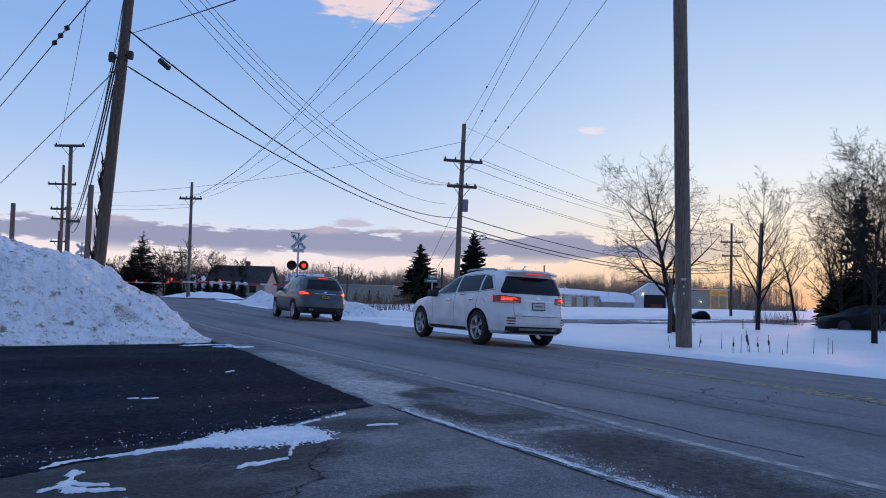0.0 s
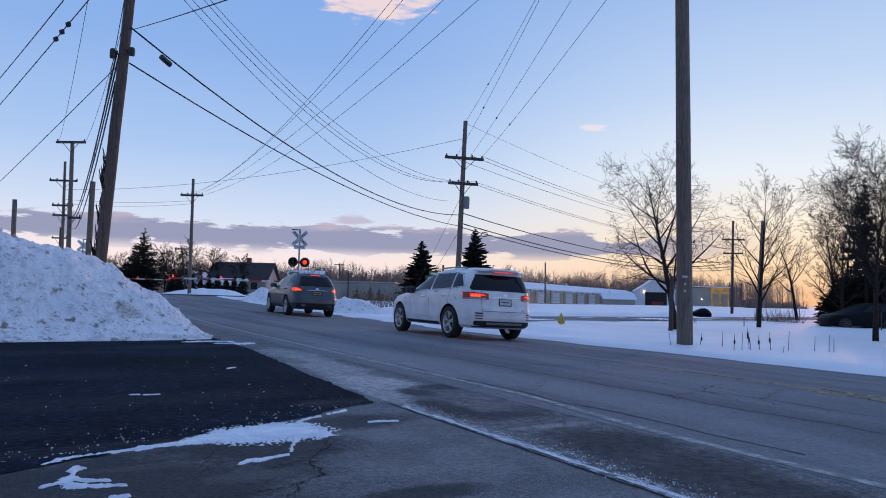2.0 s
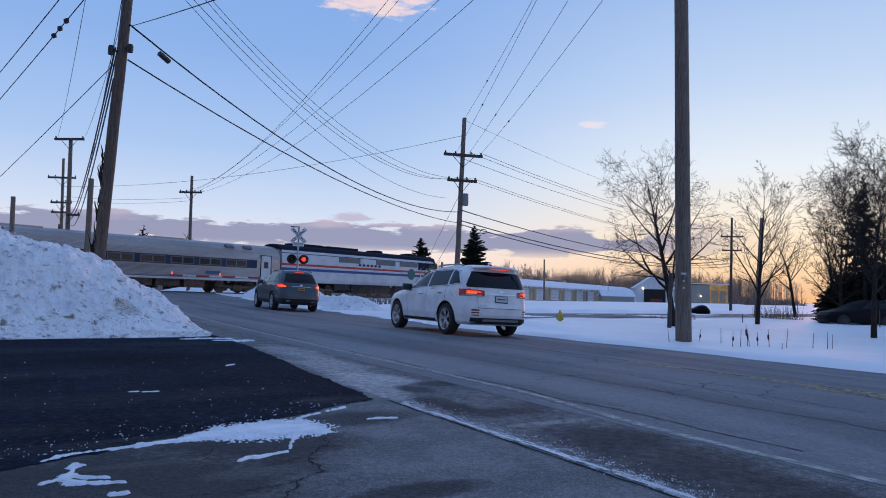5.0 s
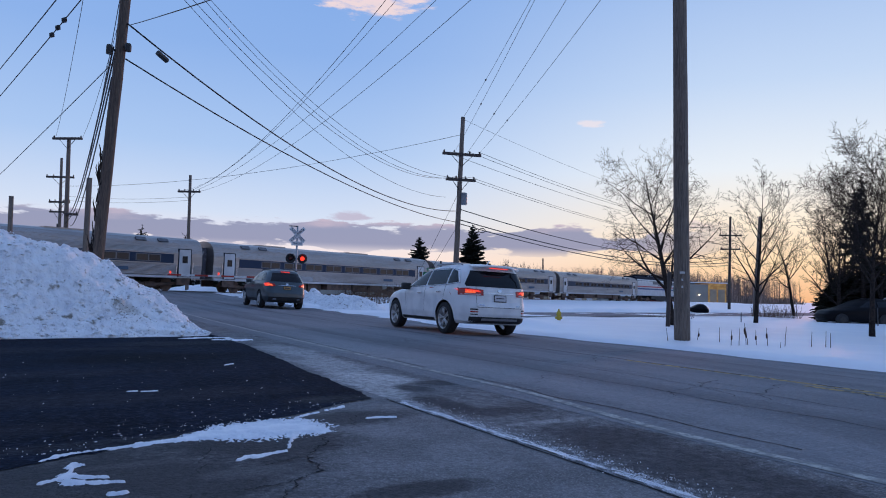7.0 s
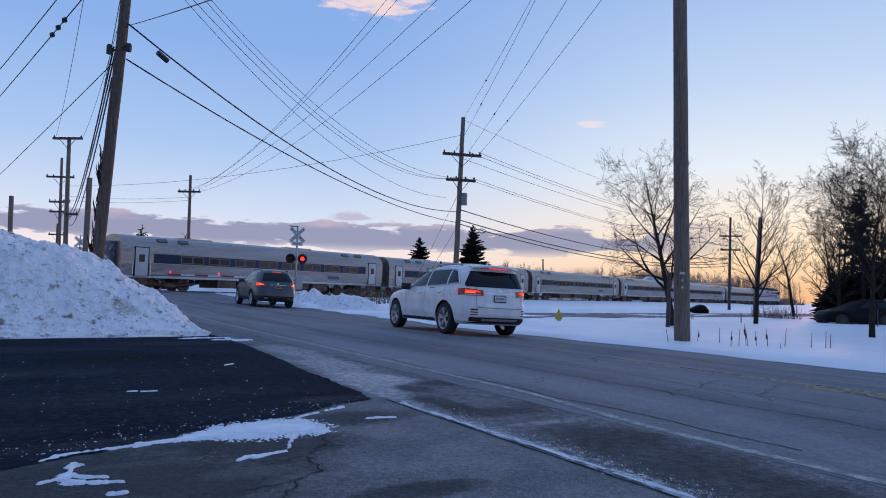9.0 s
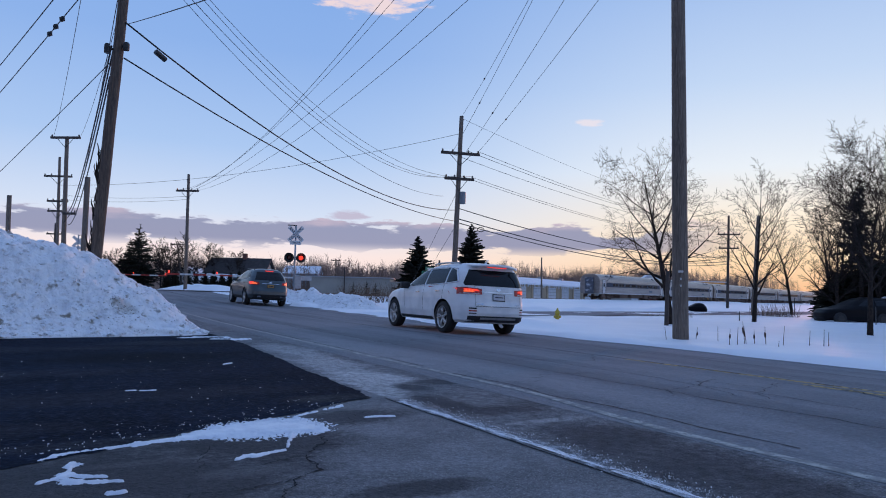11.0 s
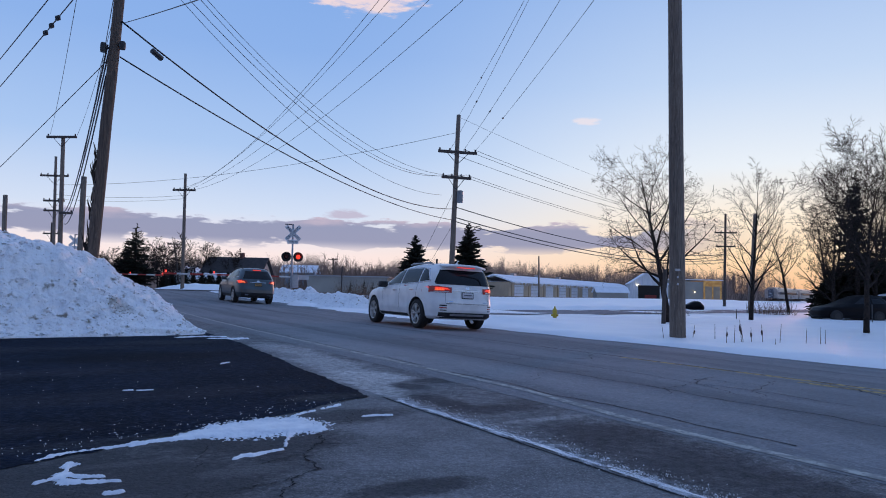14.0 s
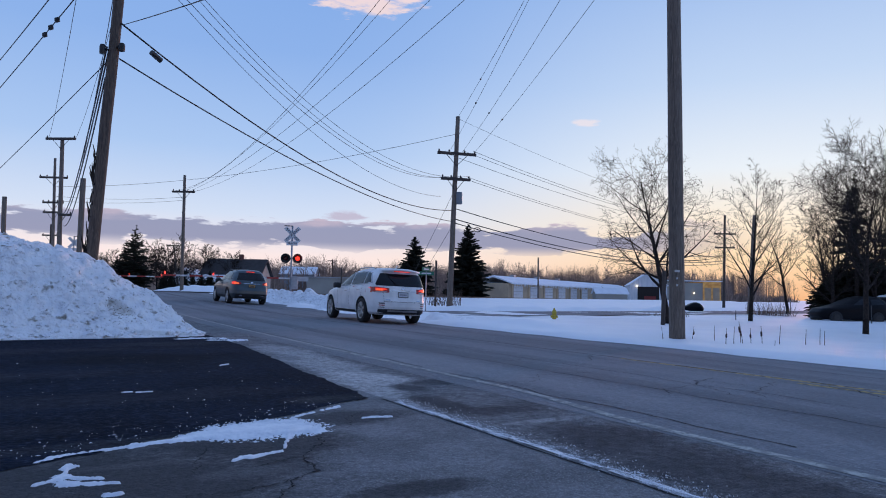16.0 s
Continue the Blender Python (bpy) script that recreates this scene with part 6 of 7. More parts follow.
def gable(w, l, z0, eave, ridge, over=0.3, thick=0.18):
    """Walls with gable ends on the short sides (ridge along y), and the two roof slopes."""
    walls = [(-w, 0, z0), (w, 0, z0), (w, 0, eave), (0, 0, ridge), (-w, 0, eave), (-w, l, z0), (w, l, z0), (w, l, eave), (0, l, ridge), (-w, l, eave)]
    wf = [(0, 1, 2, 3, 4), (9, 8, 7, 6, 5), (1, 6, 7, 2), (5, 0, 4, 9)]
    sl = (ridge - eave) / w
    roofs = []
    for s in (-1, 1):
        e = (s * (w + over), eave - sl * over)
        a, b = (0, ridge), e
        rv = [(x, y, z + t) for t in (0.02, thick) for y in (-over, l + over) for x, z in (a, b)]
        roofs.append((rv, [(0, 1, 3, 2), (4, 6, 7, 5), (0, 4, 5, 1), (2, 3, 7, 6), (1, 5, 7, 3), (0, 2, 6, 4)]))
    return (walls, wf), roofs


# tan storage building
ang = math.degrees(math.atan2(80, 45.3))
tb = thing("storage_building", "long tan storage building with white garage doors and snowy roof", "building", pose(12.06, 113.1, 0.2, 0, 0, ang))
LEN = 82.0
part("wall", box(0, LEN, 0, 5.4, -0.5, 2.55), tan_wall, tb)
rv = [(-0.4, -0.9, 2.45), (LEN + 0.4, -0.9, 2.45), (LEN + 0.4, 2.7, 3.6), (-0.4, 2.7, 3.6), (LEN + 0.4, 6.3, 2.45), (-0.4, 6.3, 2.45)]
part("roof", (rv + [(x, y, z + 0.25) for x, y, z in rv], [(0, 1, 2, 3), (3, 2, 4, 5), (6, 9, 8, 7), (9, 11, 10, 8), (0, 6, 7, 1), (5, 4, 10, 11), (0, 3, 9, 6), (3, 5, 11, 9), (1, 7, 8, 2), (2, 8, 10, 4)]), roof_snow, tb, "snow-covered low-pitched roof")
for k in range(6):
    x = 2.4 + k * 7.6
    d = part("garage_door", box(x, x + 4.0, -0.06, 0.03, 0.0, 2.1), garage_white, tb)
    for z in (0.6, 1.2, 1.8):
        part("door_groove", box(x, x + 4.0, -0.075, -0.062, z, z + 0.05), pale_wall, d)
    part("pilaster", box(x - 1.2, x - 0.75, -0.14, 0.0, -0.2, 2.5), tan_wall, tb)
for k in range(3):
    part("roof_vent", box(8 + 12 * k, 9.0 + 12 * k, 2.4, 3.2, 3.5, 4.2), galv, tb)
rng = random.Random(3)
icicles = [tube([(x, -0.95, 2.47), (x + rng.uniform(-0.1, 0.1), -0.95, 2.47 - rng.uniform(0.15, 0.6))], [0.06, 0.01], 4) for x in [rng.uniform(0, LEN) for _ in range(200)]]
tagged(part("icicles", merge(*icicles), ice, tb, "icicles along the eaves"), kind="stuff")
# small dark shed before it
sh = thing("garden_shed", "small dark shed with a snowy roof", "shed", pose(40.0, 143, 0.2, 0, 0, 90))
(wl, rf) = gable(1.8, 6.5, 0, 1.3, 2.3)
part("wall", wl, grey_wall, sh)
for r in rf:
    part("roof", r, roof_snow, sh)

# white barn; a near-black slab on the wall paints the doorway's shade
bn = thing("white_barn", "white gabled barn with a painted-dark doorway and two lamps", "barn", pose(47.1, 150, -0.2, 0, 0, -12))
(wl, rf) = gable(4.0, 14, -0.2, 3.8, 6.5)
part("wall", wl, white_wall, bn)
for r in rf:
    part("roof", r, roof_snow, bn)
part("doorway", box(-2.3, 2.3, -0.06, 0.3, -0.2, 3.4), doorway_shade, bn, "near-black slab painted as a shaded doorway")
part("tractor", box(-0.9, 1.6, -0.10, 0.0, -0.2, 1.3, 0.04), red_door, bn)
for x in (-2.5, 2.5):
    part("wall_lamp", tube([(x, -0.1, 3.55), (x, -0.3, 3.5)], [0.12, 0.16], 10), bulb, bn, "lit wall lamp")
# long low workshop; the warm light on its front is emission in the wall
gb = thing("workshop", "low workshop with a warm self-glowing front", "building", pose(56.5, 172, 0.2))
part("wall", box(0, 11.4, 0, 9, -0.5, 4.6), grey_wall, gb)
part("glow_front", box(11.42, 16, -0.1, 9, -0.5, 4.9), gold_glow, gb, "tan front with a warm glow of its own")
part("roof", box(-0.4, 16.4, -0.5, 9.5, 4.92, 5.15), roof_snow, gb)
for x in (11.8, 13.9):
    part("bay_door", box(x, x + 1.7, -0.16, -0.1, 0.2, 3.4), tan_wall, gb)
part("work_lamp", tube([(9.0, -0.4, 1.9), (9.0, -0.6, 1.9)], [0.12, 0.12], 8), bulb, gb, "lit work lamp")

# house beyond the crossing
hs = thing("house", "dark-roofed house with a chimney and white porch", "house", pose(-33.0, 96, 0.3, 0, 0, 0))
hw = [(0, 0, 0), (8, 0, 0), (8, 7, 0), (0, 7, 0), (0, 0, 2.4), (8, 0, 2.4), (8, 7, 2.4), (0, 7, 2.4), (0.0, 3.5, 4.6), (8.0, 3.5, 4.6)]
part("wall", (hw, [(0, 1, 5, 4), (2, 3, 7, 6), (1, 2, 6, 9, 5), (3, 0, 4, 8, 7)]), pale_wall, hs)
hr = [(-0.4, -0.5, 2.2), (8.4, -0.5, 2.2), (8.4, 3.5, 4.75), (-0.4, 3.5, 4.75), (8.4, 7.5, 2.2), (-0.4, 7.5, 2.2)]
part("roof", (hr + [(x, y, z + 0.2) for x, y, z in hr], [(0, 1, 2, 3), (3, 2, 4, 5), (6, 9, 8, 7), (9, 11, 10, 8), (0, 6, 7, 1), (5, 4, 10, 11), (0, 3, 9, 6), (3, 5, 11, 9), (1, 7, 8, 2), (2, 8, 10, 4)]), shingle, hs, "dark shingle roof")
part("chimney", box(4.2, 4.8, 3.2, 3.8, 4.4, 5.6), brick_mat, hs)
part("porch_roof", ([(-1.5, -3.0, 1.7), (5.6, -3.0, 1.7), (5.6, 0, 2.6), (-1.5, 0, 2.6), (-1.5, -3.0, 1.5), (5.6, -3.0, 1.5), (5.6, 0, 2.4), (-1.5, 0, 2.4)], [(0, 1, 2, 3), (4, 7, 6, 5), (0, 4, 5, 1), (1, 5, 6, 2), (3, 7, 4, 0)]), roof_snow, hs, "snowy porch roof")
part("porch_wall", box(-1.2, 5.3, -2.7, -0.1, -0.2, 1.52), white_wall, hs)
for x in (0.3, 2.0, 3.7):
    part("porch_window", box(x, x + 1.0, -2.76, -2.68, 0.5, 1.3), window_glass, hs)
for x in (1.2, 5.9):
    part("window", box(x, x + 0.9, -0.06, 0.02, 1.0, 2.0), window_glass, hs)
ga = thing("white_garage", "white gabled garage beside a house", "garage", pose(-36.2, 97, 0.2))
(wl, rf) = gable(1.6, 6, 0, 1.8, 3.4)
part("wall", wl, white_wall, ga)
for r in rf:
    part("roof", r, roof_snow, ga)

# long low grey building behind the snow bank
wb = thing("warehouse", "long low grey-green warehouse with a pale end wall", "building", pose(-22.0, 116, 0.0))
part("wall", box(0, 13.6, 0, 12, -0.5, 3.05), grey_wall, wb)
part("end_wall", box(13.62, 19.5, -0.4, 12, -0.5, 2.5), pale_wall, wb)
part("roof", box(-0.3, 13.9, -0.4, 12.3, 3.06, 3.22), galv, wb)
part("canopy", box(16.0, 19.2, -2.4, -0.42, 0.9, 1.25, 0.05), roof_snow, wb)
bh = thing("blue_house", "small pale blue house before the woods", "house", pose(-23.6, 134, 0.0, 0, 0, 90))
(wl, rf) = gable(2.2, 6.5, -0.2, 4.0, 5.3)
part("wall", wl, material("pale_blue_cladding", (0.30, 0.36, 0.42), 0.7, alt=(0.26, 0.31, 0.37), scale=1), bh)
for r in rf:
    part("roof", r, roof_snow, bh)

# ---- parked cars and small things ----
pc = Shell([(0.22, 2.9, -1.1, 0.8, 4), (0.40, 3.05, -1.2, 0.88, 4), (0.60, 3.05, -1.2, 0.9, 4), (0.80, 2.85, -1.15, 0.9, 4), (0.92, 2.2, -1.0, 0.86, 4), (1.05, 1.75, -0.9, 0.8, 4), (1.25, 1.3, -0.7, 0.72, 4), (1.42, 0.85, -0.4, 0.62, 4), (1.5, 0.5, -0.1, 0.4, 3)])


def parked(name, label, paint, m, snow_top=True):
    c = thing(name, label, "car", m, "parked cars")
    part("body", pc.body(64, 36), paint, c, smooth=True)
    for left in (True, False):
        part("side_window", pc.side_panel([(1.35, 1.0), (0.4, 1.02), (0.35, 1.33), (0.8, 1.33)], left=left), glass_dark, c)
        part("side_window", pc.side_panel([(0.3, 1.02), (-0.5, 1.04), (-0.2, 1.3), (0.3, 1.33)], left=left), glass_dark, c)
    for y in (0.0, 2.35):
        for x in (-0.78, 0.78):
            w = part("wheel", ring_mesh([(-0.1, 0.18), (-0.1, 0.31), (0, 0.33), (0.1, 0.31), (0.1, 0.18), (0.1, 0.01)], 24), rubber, c, at=pose(x * 1.08, y, 0.33))
            part("rim", ring_mesh([(0.11 if x > 0 else -0.11, 0.01), (0.11 if x > 0 else -0.11, 0.18)], 16), black_metal, w)
    if snow_top:
        part("snow_cap", Shell([(1.40, 0.95, -0.45, 0.60, 4), (1.50, 0.85, -0.4, 0.58, 4), (1.56, 0.5, -0.1, 0.4, 3)]).body(40, 6), snow, c, "snow on the roof", smooth=True)
        part("snow_cap", Shell([(0.86, 2.75, 1.8, 0.70, 4), (0.96, 2.4, 1.7, 0.64, 4)]).body(30, 4), snow, c, "snow on the bonnet", smooth=True)
    return c


parked("parked_car", "black parked car standing in the snowy field", car_black, pose(23.6, 37.0, -0.28, 0, 0, 94), False)
parked("parked_van", "dark parked car behind a hedge", car_black, pose(26.4, 38.6, -0.2, 0, 0, 84))
kid = thing("parked_car", "distant dark parked car beyond the crossing", "car", pose(-35.5, 78, 0.0, 0, 0, 80), "parked cars")
part("body", pc.body(40, 20), car_black, kid, smooth=True)
bb = part("tarp_heap", merge(([(v[0] * 0.9, v[1], v[2]) for v in pc.body(30, 12)[0]], pc.body(30, 12)[1])), car_black, smooth=True)
bb.matrix_basis = Matrix.LocRotScale((21.5, 55.8, -0.25), Euler((0, 0, radians(75))), Vector((1.0, 0.45, 0.55)))
tagged(bb, "low black covered heap lying in the snow", "covered heap")

hy_mat = material("yellow_hydrant_paint", (0.55, 0.42, 0.04), 0.45, alt=(0.45, 0.33, 0.04), scale=10)
hyd = thing("fire_hydrant", "yellow fire hydrant standing in deep snow", "fire hydrant", pose(4.94, 28.2, -0.16))
part("barrel", tube([(0, 0, -0.2), (0, 0, 0.28), (0, 0, 0.30)], [0.085, 0.085, 0.11], 16), hy_mat, hyd, smooth=False)
part("bonnet", tube([(0, 0, 0.30), (0, 0, 0.36), (0, 0, 0.44), (0, 0, 0.50), (0, 0, 0.56)], [0.105, 0.10, 0.08, 0.035, 0.03], 16), hy_mat, hyd)
for a in (0, 90, 180):
    d = Vector((math.cos(radians(a + 20)), math.sin(radians(a + 200)), 0))
    part("nozzle_cap", tube([d * 0.07 + Vector((0, 0, 0.2)), d * 0.145 + Vector((0, 0, 0.2))], [0.05, 0.05], 12), hy_mat, hyd)
sg = thing("street_sign", "green street name sign on a steel post", "street sign", pose(-0.52, 36.4, 0.0))
part("post", tube([(0, 0, -0.2), (0, 0, 2.05)], [0.03, 0.03], 8), galv, sg)
green = material("green_sign", (0.02, 0.16, 0.09), 0.5)
for z, turn in ((1.95, 5), (2.17, 60)):
    b = part("blade", box(-0.42, 0.42, -0.012, 0.012, -0.1, 0.1, 0.008), green, sg, "green sign blade", at=pose(0, 0, z, 0, 0, turn))
    part("lettering_bar", box(-0.26, 0.26, -0.018, -0.014, -0.035, 0.035), sign_white, b)
post_mat = material("marker_post", (0.05, 0.05, 0.05), 0.7)
for x, y, h in ((20.9, 32.4, 0.9), (26.2, 50.5, 1.6), (24.4, 46.5, 1.3), (14.9, 33.6, 0.5)):
    p = part("marker_post", tube([(0, 0, -0.4), (0, 0, h)], [0.025, 0.02], 6), post_mat, at=pose(x, y, -0.15))
    tagged(p, "thin dark marker post standing in snow", "post", "marker posts")
nt_mat = material("metal_tag", (0.5, 0.5, 0.5), 0.4, 0.7)
for z, w in ((1.55, 0.06), (1.38, 0.02), (1.22, 0.02)):
    tg = part("pole_tag", box(-w, w, -0.012, 0.0, -0.025, 0.025, 0.004), nt_mat, at=pose(5.64, 15.812, z))
    tagged(tg, "small metal tag nailed to a wooden pole", "tag", "pole tags")

# ---- lines, cracks, ice and grit on the asphalt ----
def ribbon(name, label, mat, n_of, u0, u1, half, lift, step=0.15, cat="marking", kind="structure", zf=road_z, wob=0.0, seed=1, gaps=0.0):
    us2 = [u0 + (u1 - u0) * i / max(2, int((u1 - u0) / step)) for i in range(max(2, int((u1 - u0) / step)) + 1)]
    vs, fs = [], []
    for i, u in enumerate(us2):
        n = n_of(u) + wob * (rnd(u, 0, 1.1, seed) + 0.5 * rnd(u, 0, 4.0, seed))
        h = half * (1 + (0.7 * rnd(u, 0, 3.0, seed + 5) if wob else 0.05 * rnd(u, 3, 6, seed)))
        z = zf(n, u) + lift
        vs.extend(((n - h, u, z), (n + h, u, z)))
        if i and not (gaps and rnd(u, 9, 1.3, seed) > 0.5 - gaps):
            fs.append((2 * i - 2, 2 * i - 1, 2 * i + 1, 2 * i))
    ob = part(name, (vs, fs), mat, at=ROAD)
    return tagged(ob, label, cat, kind=kind)


faint_paint = material("nearly_worn_paint", (0.50, 0.485, 0.44), 0.9, spec=0.15, alt=(0.24, 0.238, 0.23), scale=9, fine=(0.22, 0.22, 0.22), fine_scale=40)
ribbon("yellow_line", "faded yellow centre line", yellow_paint, lambda u: 7.62, -20, 7.4, 0.055, 0.002)
ribbon("yellow_line", "faded yellow centre line", yellow_paint, lambda u: 7.40, -20, 4.5, 0.05, 0.002)
ribbon("white_line", "worn white edge line", faint_paint, lambda u: 3.92 + 0.235 * smooth01((u - 3.2) / 2.4), -20, 5.3, 0.05, 0.003)
ribbon("white_line", "worn white edge line", faint_paint, lambda u: 4.155 + 0.006 * (u - 5.3), 5.3, 45, 0.045, 0.003)
ribbon("crack", "tarred crack along the road's middle", tar, lambda u: 7.66, 4, 48, 0.017, 0.003, wob=0.05, seed=2, cat="crack")
ribbon("crack", "dark crack along the lane", tar, lambda u: 5.50, 1, 30, 0.006, 0.003, wob=0.10, seed=3, cat="crack")
ribbon("crack", "dark seam beside the edge line", tar, lambda u: 4.24 + 0.004 * u, 2.6, 22, 0.007, 0.003, wob=0.08, seed=4, cat="crack", gaps=0.2)
ribbon("crack", "fine crack along the lane", tar, lambda u: 6.25, 1, 12, 0.005, 0.003, wob=0.12, seed=5, cat="crack", gaps=0.25)
ribbon("crack", "fine crack in the far lane", tar, lambda u: 9.3, 3, 24, 0.007, 0.003, wob=0.10, seed=6, cat="crack", gaps=0.2)


def jagged(rng, a, b, rough=0.16, depth=5):
    pts = [Vector(a), Vector(b)]
    for k in range(depth):
        out = [pts[0]]
        for p, q in zip(pts, pts[1:]):
            d = q - p
            out += [(p + q) / 2 + Vector((-d.y, d.x)) * rng.gauss(0, rough), q]
        pts = out
    return pts


rng = random.Random(27)
for n0, u0, n1, u1, half in ((5.45, 6.4, 5.9, 6.2, 0.005), (5.9, 4.0, 7.4, 4.6, 0.005), (6.9, 5.25, 6.1, 4.9, 0.006), (6.1, 4.9, 5.3, 4.5, 0.005), (6.1, 4.9, 5.9, 4.2, 0.005), (6.5, 5.1, 6.7, 4.5, 0.004), (5.2, 11.5, 7.5, 12.6, 0.008), (5.4, 2.5, 6.9, 3.1, 0.005),
                             (6.9, 3.6, 7.6, 4.3, 0.005), (7.3, 4.0, 7.1, 3.3, 0.004), (4.6, 15, 7.4, 15.8, 0.009), (7.8, 9.0, 10.5, 9.8, 0.006), (5.5, 7.8, 7.5, 8.2, 0.006), (4.4, 5.9, 5.4, 6.2, 0.004),
                             (1.62, 4.3, 1.36, 3.75, 0.005), (1.36, 3.75, 1.22, 3.35, 0.006), (1.22, 3.35, 1.0, 3.0, 0.005), (1.36, 3.75, 1.05, 3.62, 0.004), (1.22, 3.35, 0.8, 3.22, 0.004), (1.5, 4.0, 1.75, 3.85, 0.003), (0.8, 3.22, 0.3, 3.32, 0.003), (0.95, 4.2, 0.75, 3.6, 0.003), (2.35, 4.95, 1.85, 4.35, 0.004)):
    pts = jagged(rng, (n0, u0), (n1, u1))
    vs = []
    for k, p in enumerate(pts):
        z = (road_z(p.x, p.y) if p.x > 4 else -0.010) + 0.004
        h = half * rng.uniform(0.35, 1.3) * min(1, 0.3 + 4 * min(k, len(pts) - 1 - k) / len(pts))
        d = (pts[min(k + 1, len(pts) - 1)] - pts[max(k - 1, 0)]).normalized()
        vs.extend(((p.x + d.y * h, p.y - d.x * h, z), (p.x - d.y * h, p.y + d.x * h, z)))
    ob = part("crack", (vs, [(2 * k, 2 * k + 1, 2 * k + 3, 2 * k + 2) for k in range(len(pts) - 1)]), tar, at=ROAD)
    tagged(ob, "thin branching crack across the asphalt", "crack", kind="structure")
# wet gutter with a ragged line of ice
grit_mat = material("gritty_ice", (0.62, 0.63, 0.66), 0.5, island=0.5, alt=(0.22, 0.22, 0.23), scale=12, mixlo=0.45, mixhi=0.6)
flat = lambda n, u: -0.008
rng = random.Random(18)
grit = []
for i in range(15000):
    u = 0.6 + 4.7 * rng.random() ** 1.25
    n = 2.70 + rng.expovariate(1 / (0.045 + 0.035 * max(0.0, rnd(u, 0, 1.2, 41)))) + rng.gauss(0, 0.012) + 0.035 * rnd(u, 0, 2, 22) + 0.02 * rnd(u, 0, 7, 24)
    if rnd(u, 4, 3.0, 27) > 0.55 and rng.random() < 0.8:
        continue
    r = rng.uniform(0.0015, 0.0048) * (1 + (rng.random() < 0.08))
    a0 = rng.uniform(0, 6.28)
    grit.append(([(n + r * math.cos(a0 + k * 1.57), u + r * 1.3 * math.sin(a0 + k * 1.57), -0.009) for k in range(4)] + [(n, u, -0.002)], [(k, (k + 1) % 4, 4) for k in range(4)]))
tagged(part("gutter_grit", merge(*grit), grit_mat, at=ROAD), "gritty ice crumbs along the driveway's edge", "ice", kind="stuff")
ribbon("gutter_ice", "bright broken strip of ice in the gutter", ice, lambda u: 2.715 + 0.02 * rnd(u, 2, 9, 51), -6, 5.2, 0.017, 0.004, zf=flat, wob=0.03, seed=23, cat="ice", step=0.010, gaps=0.16)
ribbon("gutter_ice", "thin strip of ice beside the gutter", ice, lambda u: 2.745 + 0.02 * rnd(u, 5, 11, 53), -2, 4.6, 0.006, 0.005, zf=flat, wob=0.03, seed=29, cat="ice", step=0.010, gaps=0.34)
ribbon("crack", "dark wet seam beside the gutter", tar, lambda u: 2.662, -4, 5.4, 0.009, 0.001, zf=flat, wob=0.03, seed=31, cat="crack", step=0.03)


def ice_patch(spine, seed, label="thin white patch of packed ice on the driveway", lift=0.010, group="ice patches", step=0.011, rag=1.0):
    """A thin slab round a line of (n, u, half width), whose ragged rim dips under the asphalt."""
    pts = []
    for a, b in zip(spine, spine[1:]):
        pts.extend(tuple(a[q] + (b[q] - a[q]) * k / 12 for q in range(3)) for k in range(13))
    if max(p[2] for p in pts) < 0.05:  # thin streaks swell and pinch along their way
        pts = [(p[0], p[1], p[2] * max(0.2, 0.85 + 1.7 * rnd(p[0], p[1], 14, seed + 2))) for p in pts]
    pad = max(p[2] for p in pts) * 1.6 + 0.05
    n0, n1 = min(p[0] for p in pts) - pad, max(p[0] for p in pts) + pad
    u0, u1 = min(p[1] for p in pts) - pad, max(p[1] for p in pts) + pad
    w, l = int((n1 - n0) / step) + 1, int((u1 - u0) / step) + 1
    vs, val, fs = [], [], []
    for j in range(l):
        for i in range(w):
            n, u = n0 + i * step, u0 + j * step
            v = max(1 - math.hypot(n - p[0], u - p[1]) / (p[2] + 0.005) for p in pts)
            v = max(v, -1.2) + rag * 0.40 * rnd(n, u, 8, seed) + rag * 0.55 * rnd(n, u, 21, seed + 3) + 0.55 * rnd(n, u, 48, seed + 6) + 0.5 * rnd(n, u, 100, seed + 9) - 0.06
            val.append(v)
            vs.append((n, u, -0.0075 + max(-0.012, min(lift, v * 0.02)) + 0.002 * rnd(n, u, 30, 2)))
    for j in range(l - 1):
        for i in range(w - 1):
            q = (j * w + i, j * w + i + 1, (j + 1) * w + i + 1, (j + 1) * w + i)
            if max(val[k] for k in q) > -0.1:
                fs.append(q)
    # only the largest joined piece stays
    owner = {}
    for q in fs:
        for k in q:
            owner.setdefault(k, []).append(q)
    best, seen = [], set()
    for q in fs:
        if q in seen:
            continue
        stack, piece = [q], []
        seen.add(q)
        while stack:
            f = stack.pop()
            piece.append(f)
            for k in f:
                for g in owner[k]:
                    if g not in seen:
                        seen.add(g)
                        stack.append(g)
        if len(piece) > len(best):
            best = piece
    used = sorted({k for q in best for k in q})
    slot = {k: i for i, k in enumerate(used)}
    vs, fs = [vs[k] for k in used], [tuple(slot[k] for k in q) for q in best]
    ob = part("ice_patch", (vs, fs), ice, at=ROAD, smooth=True)
    return tagged(ob, label, "ice", group)


